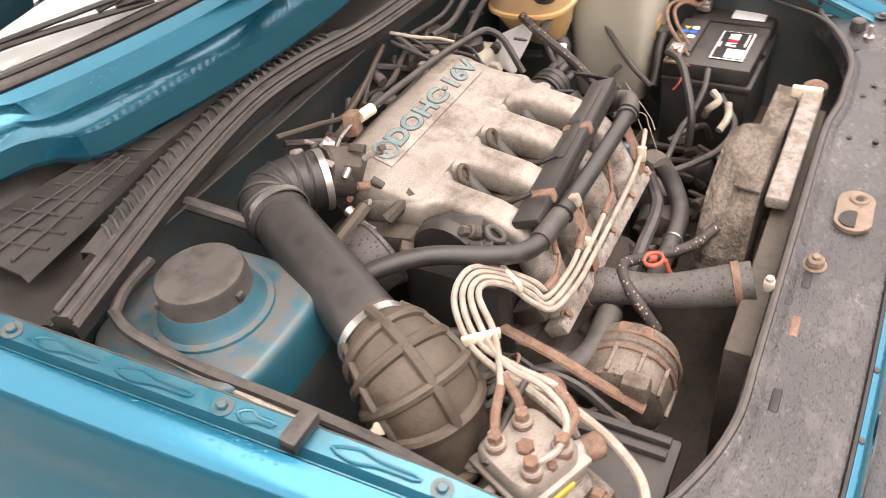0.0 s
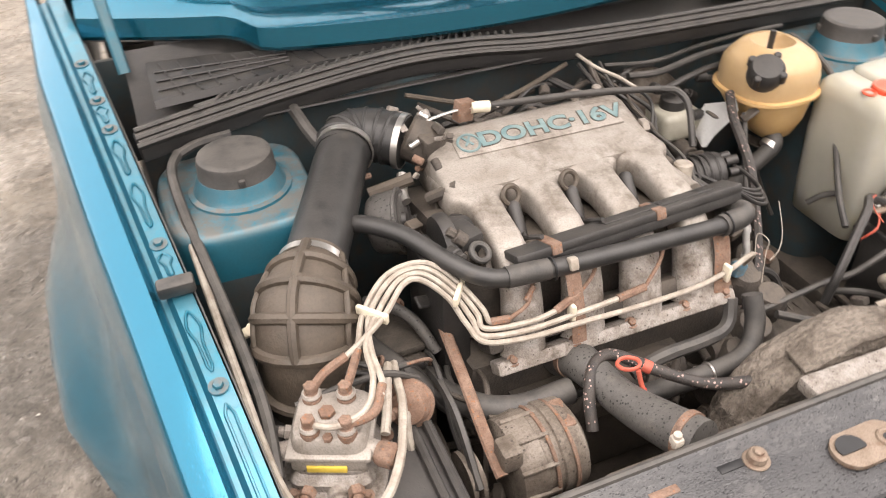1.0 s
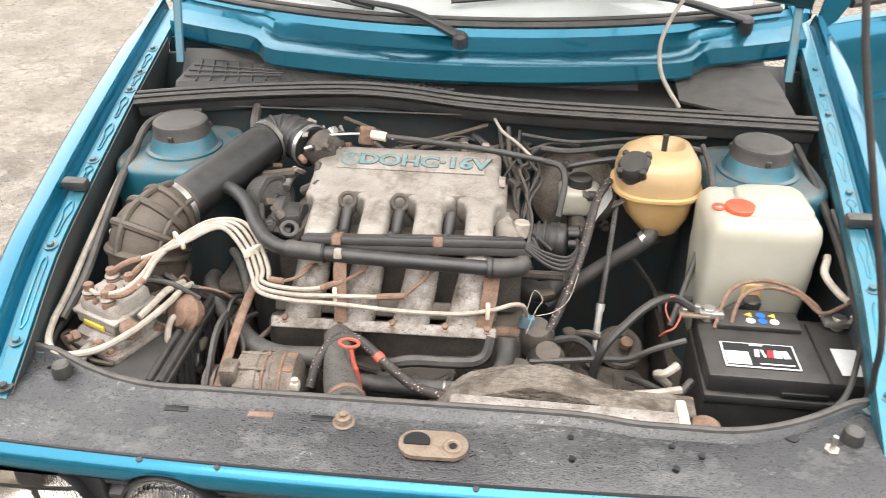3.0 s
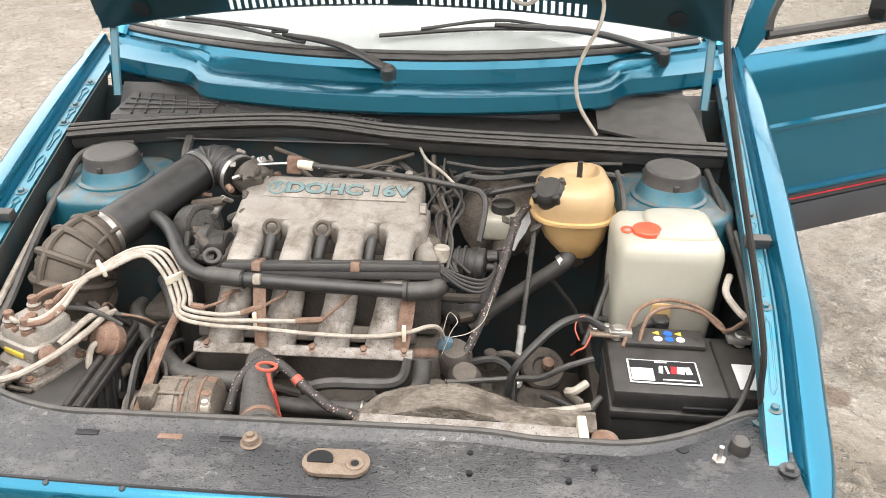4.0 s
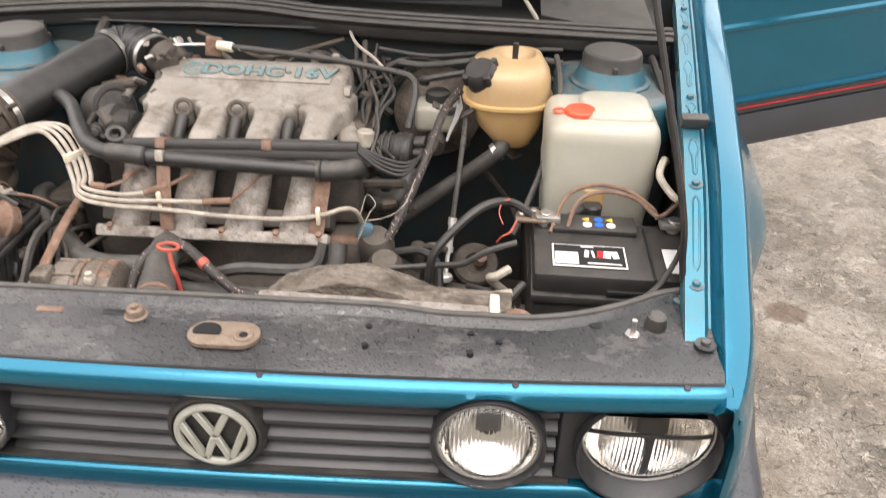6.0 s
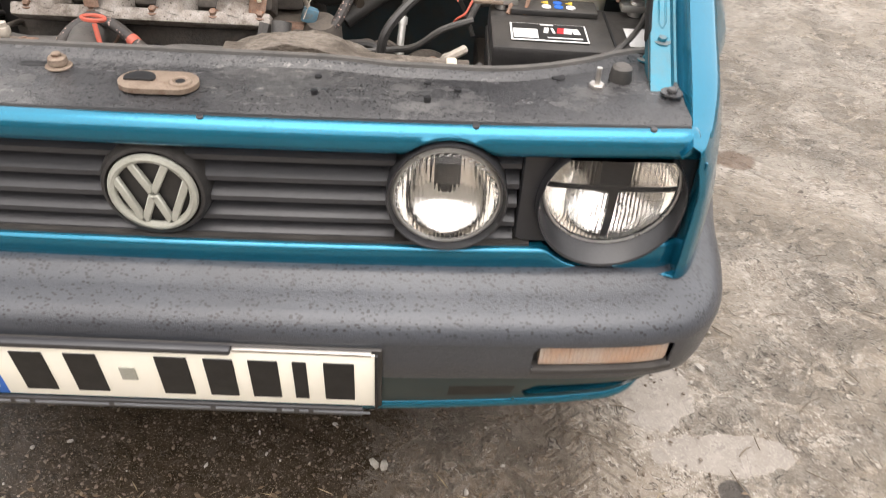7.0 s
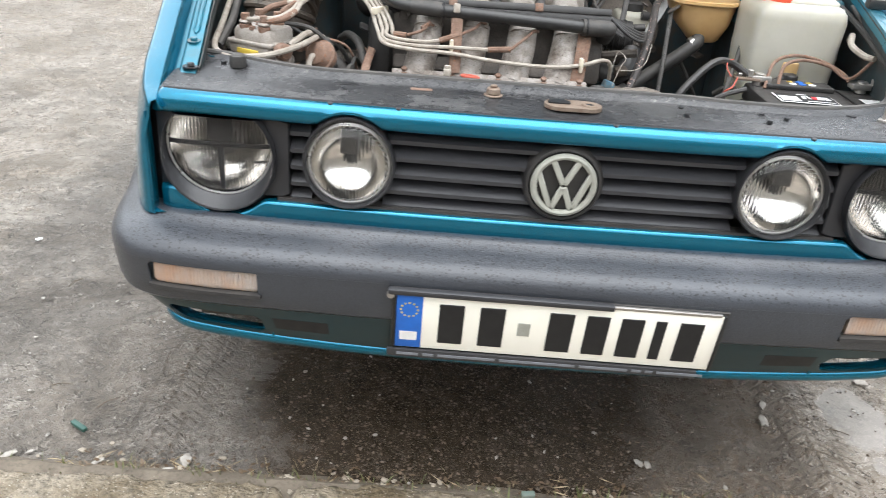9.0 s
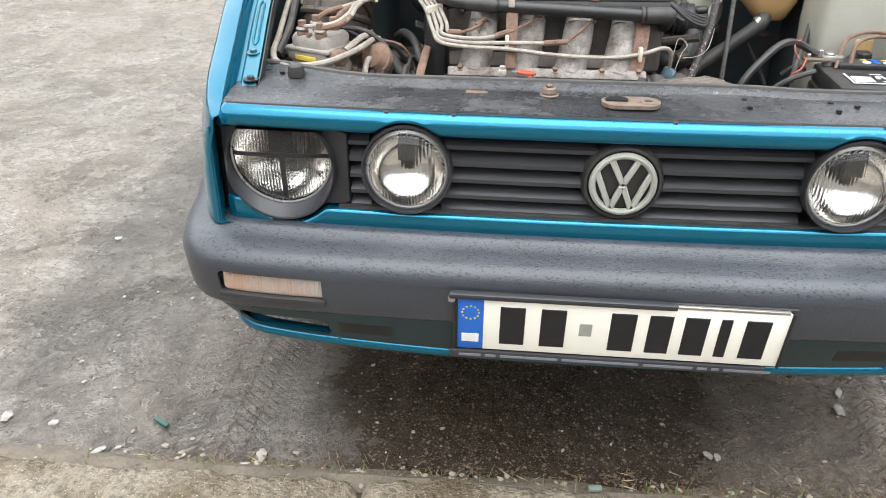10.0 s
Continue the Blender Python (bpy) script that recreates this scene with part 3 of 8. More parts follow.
    lk.new(op("ADD", op("ADD", op("ADD", op("MULTIPLY", fine, 1.25), op("MULTIPLY", tatter, 1.1)), op("MULTIPLY", ridge, 0.55)), op("ADD", op("SUBTRACT", op("MULTIPLY", mid, 1.2), op("ADD", op("MULTIPLY", band, 0.35), op("SUBTRACT", op("MULTIPLY", furrow, 0.5), op("MULTIPLY", crest, 0.35)))), op("MULTIPLY", peb, 0.25))), bp.inputs["Height"])
    lk.new(bp.outputs["Normal"], b.inputs["Normal"])
    return m


M_GROUND = ground_material()
M_KERB = material("mossy_kerb_concrete", (0.31, 0.265, 0.20), (0.185, 0.145, 0.090), rough=0.7, scale=3.2, fine=70, fine_amount=0.7, bump=1.0, bump_dist=0.018, dirt=(0.105, 0.076, 0.040), dirt_scale=9, dirt_cover=0.45, spots=(0.40, 0.36, 0.30), spot_scale=150, spot_size=0.22)
M_SOIL = material("wet_dark_soil", (0.12, 0.098, 0.072), (0.17, 0.14, 0.105), rough=0.8, scale=20, fine=120, fine_amount=0.5, bump=0.6)
M_GRASS = material("short_weed_green", (0.085, 0.115, 0.03), (0.14, 0.145, 0.05), rough=0.6, scale=60, fine=300, bump=0.05)
M_STONE = material("pale_rubble", (0.40, 0.375, 0.335), (0.25, 0.225, 0.195), rough=0.8, scale=60, fine=200, bump=0.4)


# ---- ground ----
def build_ground():
    def line(near, lo, hi):
        out = list(np.arange(lo, hi + 1e-6, near))
        step = near
        while out[-1] < 3000:
            step *= 1.5
            out.append(out[-1] + step)
        step = near
        while out[0] > -3000:
            step *= 1.5
            out.insert(0, out[0] - step)
        return out
    xs, ys = line(0.045, -2.4, 2.6), line(0.045, -0.5, 2.7)
    vs, fs = [], []
    for y in ys:
        for x in xs:
            d = max(abs(x), abs(y - 1))
            h = 0.007 * noise.noise(Vector((x * 3.1, y * 3.1, 0.3))) + 0.004 * noise.noise(Vector((x * 11, y * 11, 4.0))) if d < 4 else 0.0
            vs.append((x, y, h - 0.004))
    n = len(xs)
    for i in range(len(ys) - 1):
        for j in range(n - 1):
            fs.append((i * n + j, i * n + j + 1, (i + 1) * n + j + 1, (i + 1) * n + j))
    solo("ground", (vs, fs), M_GROUND, (0, 0, 0), "rain-wet worn concrete yard with brown stains and a painted car shadow", "ground", kind="structure", angle=60)
    # kerb stones with ragged, moss-stained edges
    rng = random.Random(4)
    kerb = thing("kerb", (0, -0.3, 0), "crumbling mossy concrete kerb along the yard", "kerb", kind="structure")
    joints = (-7.8, -6.7, -5.5, -4.4, -3.4, -2.4, -1.42, -0.44, 0.255, 0.62, 1.38, 2.4, 3.4, 4.5, 5.6, 6.6, 7.7)
    for x0, x1 in zip(joints, joints[1:]):
        k = max(40, int((x1 - x0) / 0.010))
        rise, shift = rng.uniform(-0.002, 0.006), rng.uniform(-0.008, 0.010)
        rows = []
        for dy, dz in ((0.004, -0.02), (0.002, 0.000), (-0.003, 0.010), (-0.012, 0.017), (-0.030, 0.021), (-0.05, 0.022), (-0.085, 0.0225), (-0.12, 0.022), (-0.18, 0.022), (-0.25, 0.022), (-0.42, 0.02), (-0.43, -0.02)):
            row = []
            for i in range(k + 1):
                t = i / k
                u = x0 + (x1 - x0) * t
                near = min(u - x0, x1 - u)
                u += (0.0045 + 0.005 * noise.noise(Vector((3.0, dy * 30, x0)))) * (max(1 - t * 30, 0) - max(1 - (1 - t) * 30, 0))
                corner = max(1 - near / 0.030, 0) ** 2
                v = -0.086 + shift + 0.024 * noise.noise(Vector((u * 6, 2.0, 0))) + 0.013 * noise.noise(Vector((u * 26, 5.0, 0))) + 0.007 * noise.noise(Vector((u * 70, 7.0, 0))) - 0.022 * corner
                w = v + dy
                row.append((u, w, dz + rise - 0.010 * corner + 0.007 * noise.noise(Vector((u * 14, w * 14, 9.0))) + 0.004 * noise.noise(Vector((u * 45, w * 45, 3.0)))))
            rows.append(row)
        part("kerb_stone", sheet(rows, 0.012), M_KERB, kerb)
    solo("soil_seam", sheet([[(u, -0.11, -0.004) for u in np.linspace(-7.8, 7.8, 240)], [(u, -0.075 + 0.012 * noise.noise(Vector((u * 9, 1, 1))), 0.006 + 0.004 * noise.noise(Vector((u * 20, 3, 1)))) for u in np.linspace(-7.8, 7.8, 240)], [(u, -0.045 + 0.02 * noise.noise(Vector((u * 6, 4, 1))), -0.008) for u in np.linspace(-7.8, 7.8, 240)]], 0.004), M_SOIL, (0, 0, 0), "dark wet soil gathered along the kerb", "soil", kind="structure")


def build_weeds():
    """Thin blades of grass growing along the kerb."""
    rng = random.Random(11)
    vs, fs = [], []
    clumps = [(-0.30, 10), (0.10, 16), (0.22, 14), (0.33, 12), (0.02, 6), (-0.05, 10), (0.42, 22), (0.47, 16), (0.60, 14), (0.80, 12), (-0.62, 10), (-0.42, 8), (0.98, 14), (0.7, 9), (-0.52, 9), (0.53, 10), (-1.0, 10), (0.16, 14), (0.28, 12), (-0.12, 8), (-0.22, 8), (-0.75, 12), (-0.88, 9), (0.38, 12), (0.9, 10), (1.1, 12)]
    for cx, n in clumps:
        for _ in range(n):
            x, y = cx + rng.gauss(0, 0.022), -0.072 + rng.gauss(0, 0.012)
            h, a, lean = rng.uniform(0.012, 0.036), rng.uniform(0, 6.28), rng.uniform(0.2, 0.9)
            dx, dy, w = math.cos(a) * h * lean, math.sin(a) * h * lean, rng.uniform(0.0008, 0.0016)
            px, py = -math.sin(a) * w, math.cos(a) * w
            k = len(vs)
            vs += [(x - px, y - py, 0), (x + px, y + py, 0), (x + dx * 0.4 + px * 0.8, y + dy * 0.4 + py * 0.8, h * 0.6), (x + dx * 0.4 - px * 0.8, y + dy * 0.4 - py * 0.8, h * 0.6), (x + dx, y + dy, h)]
            fs += [(k, k + 1, k + 2, k + 3), (k + 3, k + 2, k + 4)]
    solo("grass", (vs, fs), M_GRASS, (0, -0.07, 0), "short green weeds growing in the kerb joint", "grass", kind="stuff")


def build_litter():
    """Rotted leaf and straw flakes washed against the kerb."""
    rng = random.Random(17)
    for name, mat, n, label in (("leaf_litter", material("rotted_leaf_brown", (0.13, 0.085, 0.045), (0.07, 0.045, 0.026), rough=0.55, scale=40, fine=200, bump=0.2), 900, "rotted brown leaf flakes along the kerb"), ("straw_litter", material("dry_straw", (0.34, 0.27, 0.16), (0.22, 0.17, 0.10), rough=0.7, scale=60, fine=200, bump=0.2), 420, "dry straw and stalks along the kerb")):
        vs, fs = [], []
        for _ in range(n):
            x = rng.choice((rng.uniform(0.05, 1.5), rng.uniform(0.35, 1.3), rng.uniform(-0.9, 0.2)))
            y = -0.066 + abs(rng.gauss(0, 0.030)) - 0.012
            if name == "straw_litter":
                l, wd = rng.uniform(0.008, 0.026), rng.uniform(0.0005, 0.0011)
            else:
                l, wd = rng.uniform(0.003, 0.009), rng.uniform(0.0018, 0.0045)
            a, z, up = rng.uniform(0, 6.28), rng.uniform(0.0015, 0.007), rng.uniform(-0.002, 0.006)
            dx, dy = math.cos(a) * l, math.sin(a) * l
            px, py = -math.sin(a) * wd, math.cos(a) * wd
            k = len(vs)
            vs += [(x - dx, y - dy, z), (x + px, y + py, z + 0.001), (x + dx, y + dy, z + up), (x - px, y - py, z + 0.0025)]
            fs += [(k, k + 1, k + 3), (k + 1, k + 2, k + 3)]
        solo(name, (vs, fs), mat, (0, -0.06, 0), label, "litter", kind="stuff")


def pebble(x, y, size, rng, flat=0.5):
    bm = bmesh.new()
    bmesh.ops.create_icosphere(bm, subdivisions=1, radius=1.0)
    a = rng.uniform(0, 6.28)
    sx, sy = size * rng.uniform(0.7, 1.3), size * rng.uniform(0.5, 0.9)
    vs = []
    for v in bm.verts:
        q = v.co * (1 + 0.25 * rng.uniform(-1, 1))
        u, w = q.x * sx, q.y * sy
        vs.append((x + u * math.cos(a) - w * math.sin(a), y + u * math.sin(a) + w * math.cos(a), max(0.0, (q.z * 0.8 + 0.5) * size * flat)))
    fs = [tuple(v.index for v in f.verts) for f in bm.faces]
    bm.free()
    return vs, fs


def build_debris():
    rng = random.Random(21)
    grit = join(*[pebble(rng.uniform(-1.6, 1.9), rng.uniform(-0.06, 1.9), rng.uniform(0.002, 0.006), rng, 0.6) for _ in range(500)])
    brown = join(*[pebble(min(max(rng.gauss(0.05, 0.38), -0.75), 0.85), -0.06 + 0.42 * rng.random() ** 1.3, rng.uniform(0.0018, 0.0048), rng, 0.6) for _ in range(1500)])
    seam = join(*[pebble(rng.uniform(-1.7, 1.9), -0.078 + rng.gauss(0, 0.022), rng.uniform(0.0025, 0.009), rng, 0.7) for _ in range(520)])
    solo("kerb_gravel", seam, material("tan_kerb_grit", (0.40, 0.35, 0.28), (0.22, 0.185, 0.14), rough=0.6, scale=50, fine=200, bump=0.3), (0, 0, 0), "loose tan grit along the kerb", "gravel", kind="stuff")
    solo("wet_gravel", brown, material("wet_brown_grit", (0.16, 0.125, 0.095), (0.075, 0.058, 0.045), rough=0.12, scale=60, fine=200, bump=0.2), (0, 0, 0), "wet brown grit washed under the car front", "gravel", kind="stuff")
    solo("gravel", grit, M_STONE, (0, 0, 0), "scattered pale grit on the wet concrete", "gravel", kind="stuff")
    for x, y, s, mt, lab in ((-0.655, -0.035, 0.020, M_STONE, "pale crumbled chip on the wet ground"), (-0.690, -0.066, 0.016, M_STONE, "pale crumbled chip on the wet ground"), (-0.818, -0.052, 0.012, M_STONE, "pale crumbled chip on the wet ground"), (-0.955, -0.038, 0.010, M_STONE, "pale crumbled chip on the wet ground"), (-1.125, 0.022, 0.012, M_STONE, "pale crumbled chip on the wet ground"), (-1.235, 0.030, 0.016, M_STONE, "pale crumbled chip on the wet ground"), (0.577, 0.274, 0.016, M_STONE, "pale crumbled chip on the wet ground"), (0.862, 0.393, 0.022, M_STONE, "flat pale stone by the car"), (0.904, 0.312, 0.012, M_STONE, "pale crumbled chip on the wet ground"), (1.225, -0.036, 0.030, M_STONE, "flat pale stone at the kerb"), (0.245, 0.05, 0.012, M_STONE, "pale broken stone chip on the ground"), (0.262, 0.047, 0.010, M_STONE, "pale broken stone chip on the ground"), (-1.36, 0.83, 0.014, M_WHITE, "small white scrap on the wet ground"), (0.56, 0.22, 0.018, M_STONE, "pale broken stone chip on the ground"), (-0.99, -0.05, 0.014, M_STONE, "pale broken stone chip on the ground"), (1.14, -0.04, 0.03, M_STONE, "flat pale stone at the kerb"), (1.02, -0.03, 0.018, M_STONE, "flat pale stone at the kerb")):
        solo("debris", pebble(x, y, s, rng, 0.35), mt, (x, y, 0), lab, "debris", group="debris on the ground")
    M_TWIG = material("wet_dark_twig", (0.10, 0.075, 0.05), (0.14, 0.11, 0.08), rough=0.6, scale=90)
    for x, y, a, l in ((-0.99, 0.17, 0.2, 0.04), (0.717, 0.195, -0.3, 0.05), (0.647, 0.118, -0.5, 0.09), (0.90, 0.03, 1.9, 0.06), (-0.87, 0.12, 0.9, 0.05), (1.10, 0.22, 0.6, 0.07), (0.98, 0.42, 2.4, 0.05), (-1.15, 0.60, 1.2, 0.05), (1.30, 0.70, 0.3, 0.06), (0.93, 0.10, 0.7, 0.035), (0.96, 0.12, 1.6, 0.03), (1.05, 0.05, 2.6, 0.045), (0.88, 0.33, 1.1, 0.04), (1.12, 0.48, 0.2, 0.05), (1.22, 0.30, 2.0, 0.04), (0.80, -0.01, 0.4, 0.035), (1.02, 0.62, 1.4, 0.05), (1.35, 0.50, 2.8, 0.04)):
        c, q = Vector((x, y, 0.003)), Vector((math.cos(a), math.sin(a), 0)) * l / 2
        solo("twig", tube([c - q, c + Vector((-q.y, q.x, 0)) * 0.12 + Vector((0, 0, 0.002)), c + q], 0.0012, 6, 4), M_TWIG, (x, y, 0), "dark wet twig lying on the concrete", "twig", group="debris on the ground")
    solo("green_strip", rbox((-0.893, 0.037, 0.008), (0.042, 0.011, 0.009), 0.002, rot=(0, 0, -32)), material("dark_green_plastic", (0.03, 0.09, 0.07), rough=0.4), (-0.893, 0.037, 0.0), "dark green plastic offcut lying on the concrete", "debris", group="debris on the ground")
    solo("green_chip", rbox((0.005, -0.079, 0.020), (0.026, 0.012, 0.008), 0.002, rot=(6, 0, 8)), material("grey_green_stone", (0.10, 0.17, 0.14), (0.25, 0.25, 0.22), rough=0.6), (0.005, -0.079, 0.014), "grey-green chip resting against the kerb", "debris", group="debris on the ground")


def build_light_walls():
    """Plain walls out of view, added to temper the light and reflections on the car."""
    mat = material("added_wall_grey", (0.30, 0.285, 0.26), (0.25, 0.235, 0.21), rough=0.9, scale=0.8, fine=20, bump=0.2)
    for name, c, size in (("unseen_wall_north", (0, 9.5, 1.3), (17.0, 0.3, 2.7)), ("unseen_wall_south", (0, -5.8, 1.6), (17.0, 0.3, 3.3)), ("unseen_wall_east", (8.0, 1.5, 1.3), (0.3, 15.7, 2.7)), ("unseen_wall_west", (-8.0, 1.5, 1.3), (0.3, 15.7, 2.7))):
        solo(name, rbox(c, size, 0.02), mat, (c[0], c[1], 0), "plain grey wall out of view, added to shape the light", "wall", kind="structure")


build_ground()
build_light_walls()
build_weeds()
build_debris()
build_litter()

# ---- car body ----
car = thing("car", (XC, 1.3, 0), "teal metallic hatchback, bonnet and one door open", "car")


def bolt_half(y):
    return 0.598 + 0.132 * y


def bolt_z(y):
    """Height of the gutter: steep behind the headlamp, then rising gently to the windscreen."""
    k = lambda q: float(np.interp(q, (0.0, 0.07, 0.146, 0.23, 0.315, 0.542, 0.792, 1.3), (0.716, 0.744, 0.772, 0.808, 0.838, 0.884, 0.930, 1.012)))
    return (k(y - 0.035) + 2 * k(y) + k(y + 0.035)) / 4


def front_round(y):
    """0 at the very front of the wing, 1 where the body has its full width."""
    f = min(max((y + 0.034) / 0.13, 0), 1)
    return math.sqrt(1 - (1 - f) ** 2)


def side_half(y, z):
    """Half width of the body side at a place along the car and a height."""
    h = bolt_half(min(y, 0.95)) + 0.092 + 0.015 * min(max((bolt_z(y) - z) / 0.4, 0), 1)
    r = math.hypot(y - 0.70, z - 0.29)
    h += 0.090 * math.exp(-((max(r, 0.35) - 0.35) / 0.115) ** 2) * min(max((y - 0.30) / 0.25, 0), 1)
    return 0.647 + (min(h, 0.868) - 0.647) * front_round(y)


def fender(s):
    """A front wing with its bolted gutter, crown, side and wheel arch lip."""
    X = lambda h: XC + s * h - (0.011 if s < 0 else 0)
    ys = [-0.034, -0.0325, -0.029, -0.023, -0.014, -0.002, 0.015, 0.035, 0.055, 0.075] + list(np.linspace(0.10, 1.22, 36))
    rows = []
    for y in ys:
        b, z = bolt_half(y), bolt_z(y)
        f = min(max((y + 0.034) / 0.10, 0), 1)
        e = 0.013 * (1 - f) ** 2
        s0 = side_half(y, z - 0.06)
        o = lambda k: b + min(k, 0.030) + max(k - 0.030, 0) / 0.051 * (s0 - 0.004 - b - 0.030)
        k_in = 0.014
        row = [(X(b - k_in - 0.002), y, z - 0.02), (X(b - k_in), y, z - e), (X(b + 0.010), y, z - 0.001 - e), (X(b + 0.016), y, max(z - 0.010 - e, 0.7065)), (X(b + 0.022), y, max(z - 0.010 - e, 0.7065)), (X(o(0.027)), y, z + 0.010 - e), (X(o(0.032)), y, z + 0.018 - e), (X(o(0.056)), y, z + 0.016 - e * 1.2), (X(o(0.062)), y, z + 0.011 - 1.5 * e), (X(o(0.0655)), y, z - 0.004 - 1.5 * e), (X(o(0.074)), y, z - 0.032)]
        d2 = 0.355 ** 2 - (y - 0.70) ** 2
        bottom = 0.29 + math.sqrt(d2) if d2 > 0 else 0.30
        if y < 0.36:
            bottom = max(bottom, 0.529)
        bottom = max(bottom, 0.30)
        top = z - 0.06
        for k in range(9):
            zz = top + (bottom - top) * k / 8
            row.append((X(side_half(y, zz) - 0.008 * (1 - k / 8) * (1 if k < 2 else 0.3) * front_round(y)), y, zz))
        row.append((X(side_half(y, bottom) - 0.022), y, bottom + 0.004))
        rows.append(row)
    w = part("front_wing", sheet([row[4:] for row in rows], 0.002), M_PAINT, car, "teal metallic front wing with wet highlights", 40)
    part("front_return", sheet([[(X(0.6462), -0.0325, z), (X(0.6452), -0.012, z)] for z in np.linspace(0.522, 0.700, 12)], 0.002), M_PAINT, w, "folded front edge of the wing")
    part("gutter_flange", sheet([row[:5] for row in rows if row[0][1] > 0.01], 0.002), M_PAINT_GUTTER, w, "dusty teal gutter flange", 40)
    # gutter bolts
    for y in (0.146, 0.315, 0.542, 0.792, 0.87, 0.98):
        part("bolt", hexbolt((X(bolt_half(y)), y, bolt_z(y) - 0.001), (0, -0.18, 1), 0.0062, 0.005, 0.0115), M_PAINT_DULL, w)
    # pressed grooves of the gutter
    for y0, y1, waist in ((0.165, 0.292, 0), (0.335, 0.425, 1), (0.485, 0.525, 1), (0.575, 0.665, 1), (0.685, 0.765, 1), (0.81, 0.855, 1), (0.89, 0.955, 1)):
        loop = []
        for t in np.linspace(0, 1, 13):
            swell = 0.0045 if not waist else 0.0028 + 0.0048 * math.exp(-((t - 0.72) / 0.17) ** 2)
            loop.append((swell * math.sin(math.pi * min(max(t * 6, 0), 0.5)) * math.sin(math.pi * min((1 - t) * 6, 0.5)), y0 + (y1 - y0) * t))
        ring = [(dx, y) for dx, y in loop] + [(-dx, y) for dx, y in reversed(loop)]
        part("pressed_bead", tube([(X(bolt_half(y) + dx), y, bolt_z(y) + 0.0004) for dx, y in ring], 0.0019, 6, 2), M_PAINT_GUTTER, w)
    # rubber bonnet buffer clipped on the gutter
    yb = 0.455
    part("rubber_buffer", rbox((X(bolt_half(yb) + 0.001), yb, bolt_z(yb) + 0.012), (0.044, 0.020, 0.020), 0.004, rot=(10, 0, 0)), M_RUBBER, w, "black rubber bonnet buffer")
    # inner wing wall below the gutter
    inner = []
    for y in np.linspace(0.03, 1.05, 24):
        b, z = bolt_half(y), bolt_z(y)
        inner.append([(X(b - 0.0165), y, z - 0.004), (X(b - 0.015), y, z - 0.03), (X(b + 0.010), y, z - 0.11), (X(b + 0.012), y, z - 0.20), (X(b - 0.02), y, 0.40 if y > 0.36 else 0.50), (X(b - 0.06), y, 0.30 if y > 0.36 else 0.46)])
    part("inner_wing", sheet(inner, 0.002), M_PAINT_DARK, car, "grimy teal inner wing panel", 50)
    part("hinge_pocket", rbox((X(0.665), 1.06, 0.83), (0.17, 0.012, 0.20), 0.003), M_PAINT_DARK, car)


fender(-1)
fender(1)


def strut_tower(s):
    X = lambda h: XC + s * h
    cx, cy = X(0.552) - (0.006 if s < 0 else 0), 0.668
    top = 0.862
    # housing: a rounded block with a flat top, steep towards the bay
    def outline(k, z):
        out = []
        for q in range(32):
            t = 2 * math.pi * q / 32
            u, v = math.cos(t), math.sin(t)
            out.append((cx + s * 0.008 + k * 0.106 * math.copysign(abs(u) ** 0.5, u), cy + 0.006 + k * 0.116 * math.copysign(abs(v) ** 0.5, v), z))
        return out
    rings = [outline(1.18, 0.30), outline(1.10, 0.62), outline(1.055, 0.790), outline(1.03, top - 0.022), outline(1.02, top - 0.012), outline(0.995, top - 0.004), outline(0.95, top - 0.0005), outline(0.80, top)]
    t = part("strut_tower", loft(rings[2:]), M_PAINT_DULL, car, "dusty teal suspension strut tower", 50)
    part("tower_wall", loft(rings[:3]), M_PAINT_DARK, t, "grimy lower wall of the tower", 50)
    part("mount_ring", lathe((cx, cy, top), (0, 0, 1), [(0, 0.074), (0.004, 0.0735), (0.006, 0.066), (0.012, 0.0625), (0.024, 0.0585), (0.030, 0.056), (0.030, 0.03)]), M_PAINT_DULL, t)
    part("dust_cap", lathe((cx, cy, top + 0.020), (0, 0, 1), [(0, 0.052), (0.003, 0.0560), (0.009, 0.0562), (0.011, 0.0548), (0.031, 0.0535), (0.036, 0.0515), (0.0385, 0.047), (0.0375, 0.040), (0.0385, 0.001)]), M_RUBBER, t, "round dusty black rubber cap")
    for k in range(3):
        a = 2.1 * k + 0.5
        part("tab", rbox((cx + 0.054 * math.cos(a), cy + 0.054 * math.sin(a), top + 0.038), (0.010, 0.010, 0.010), 0.002, rot=(0, 0, math.degrees(a))), M_RUBBER, t)


strut_tower(-1)
strut_tower(1)


# ---- front panels ----
def bow(x):
    """How far the front of the car falls back towards its sides."""
    h = abs(x - XC)
    return 0.020 * (h / 0.62) ** 2.2 + 0.012 * (max(h - 0.620, 0) / 0.030) ** 2


FOG, HEAD = 0.343, 0.549
LAMP_Z, FOG_Z = 0.646, 0.638


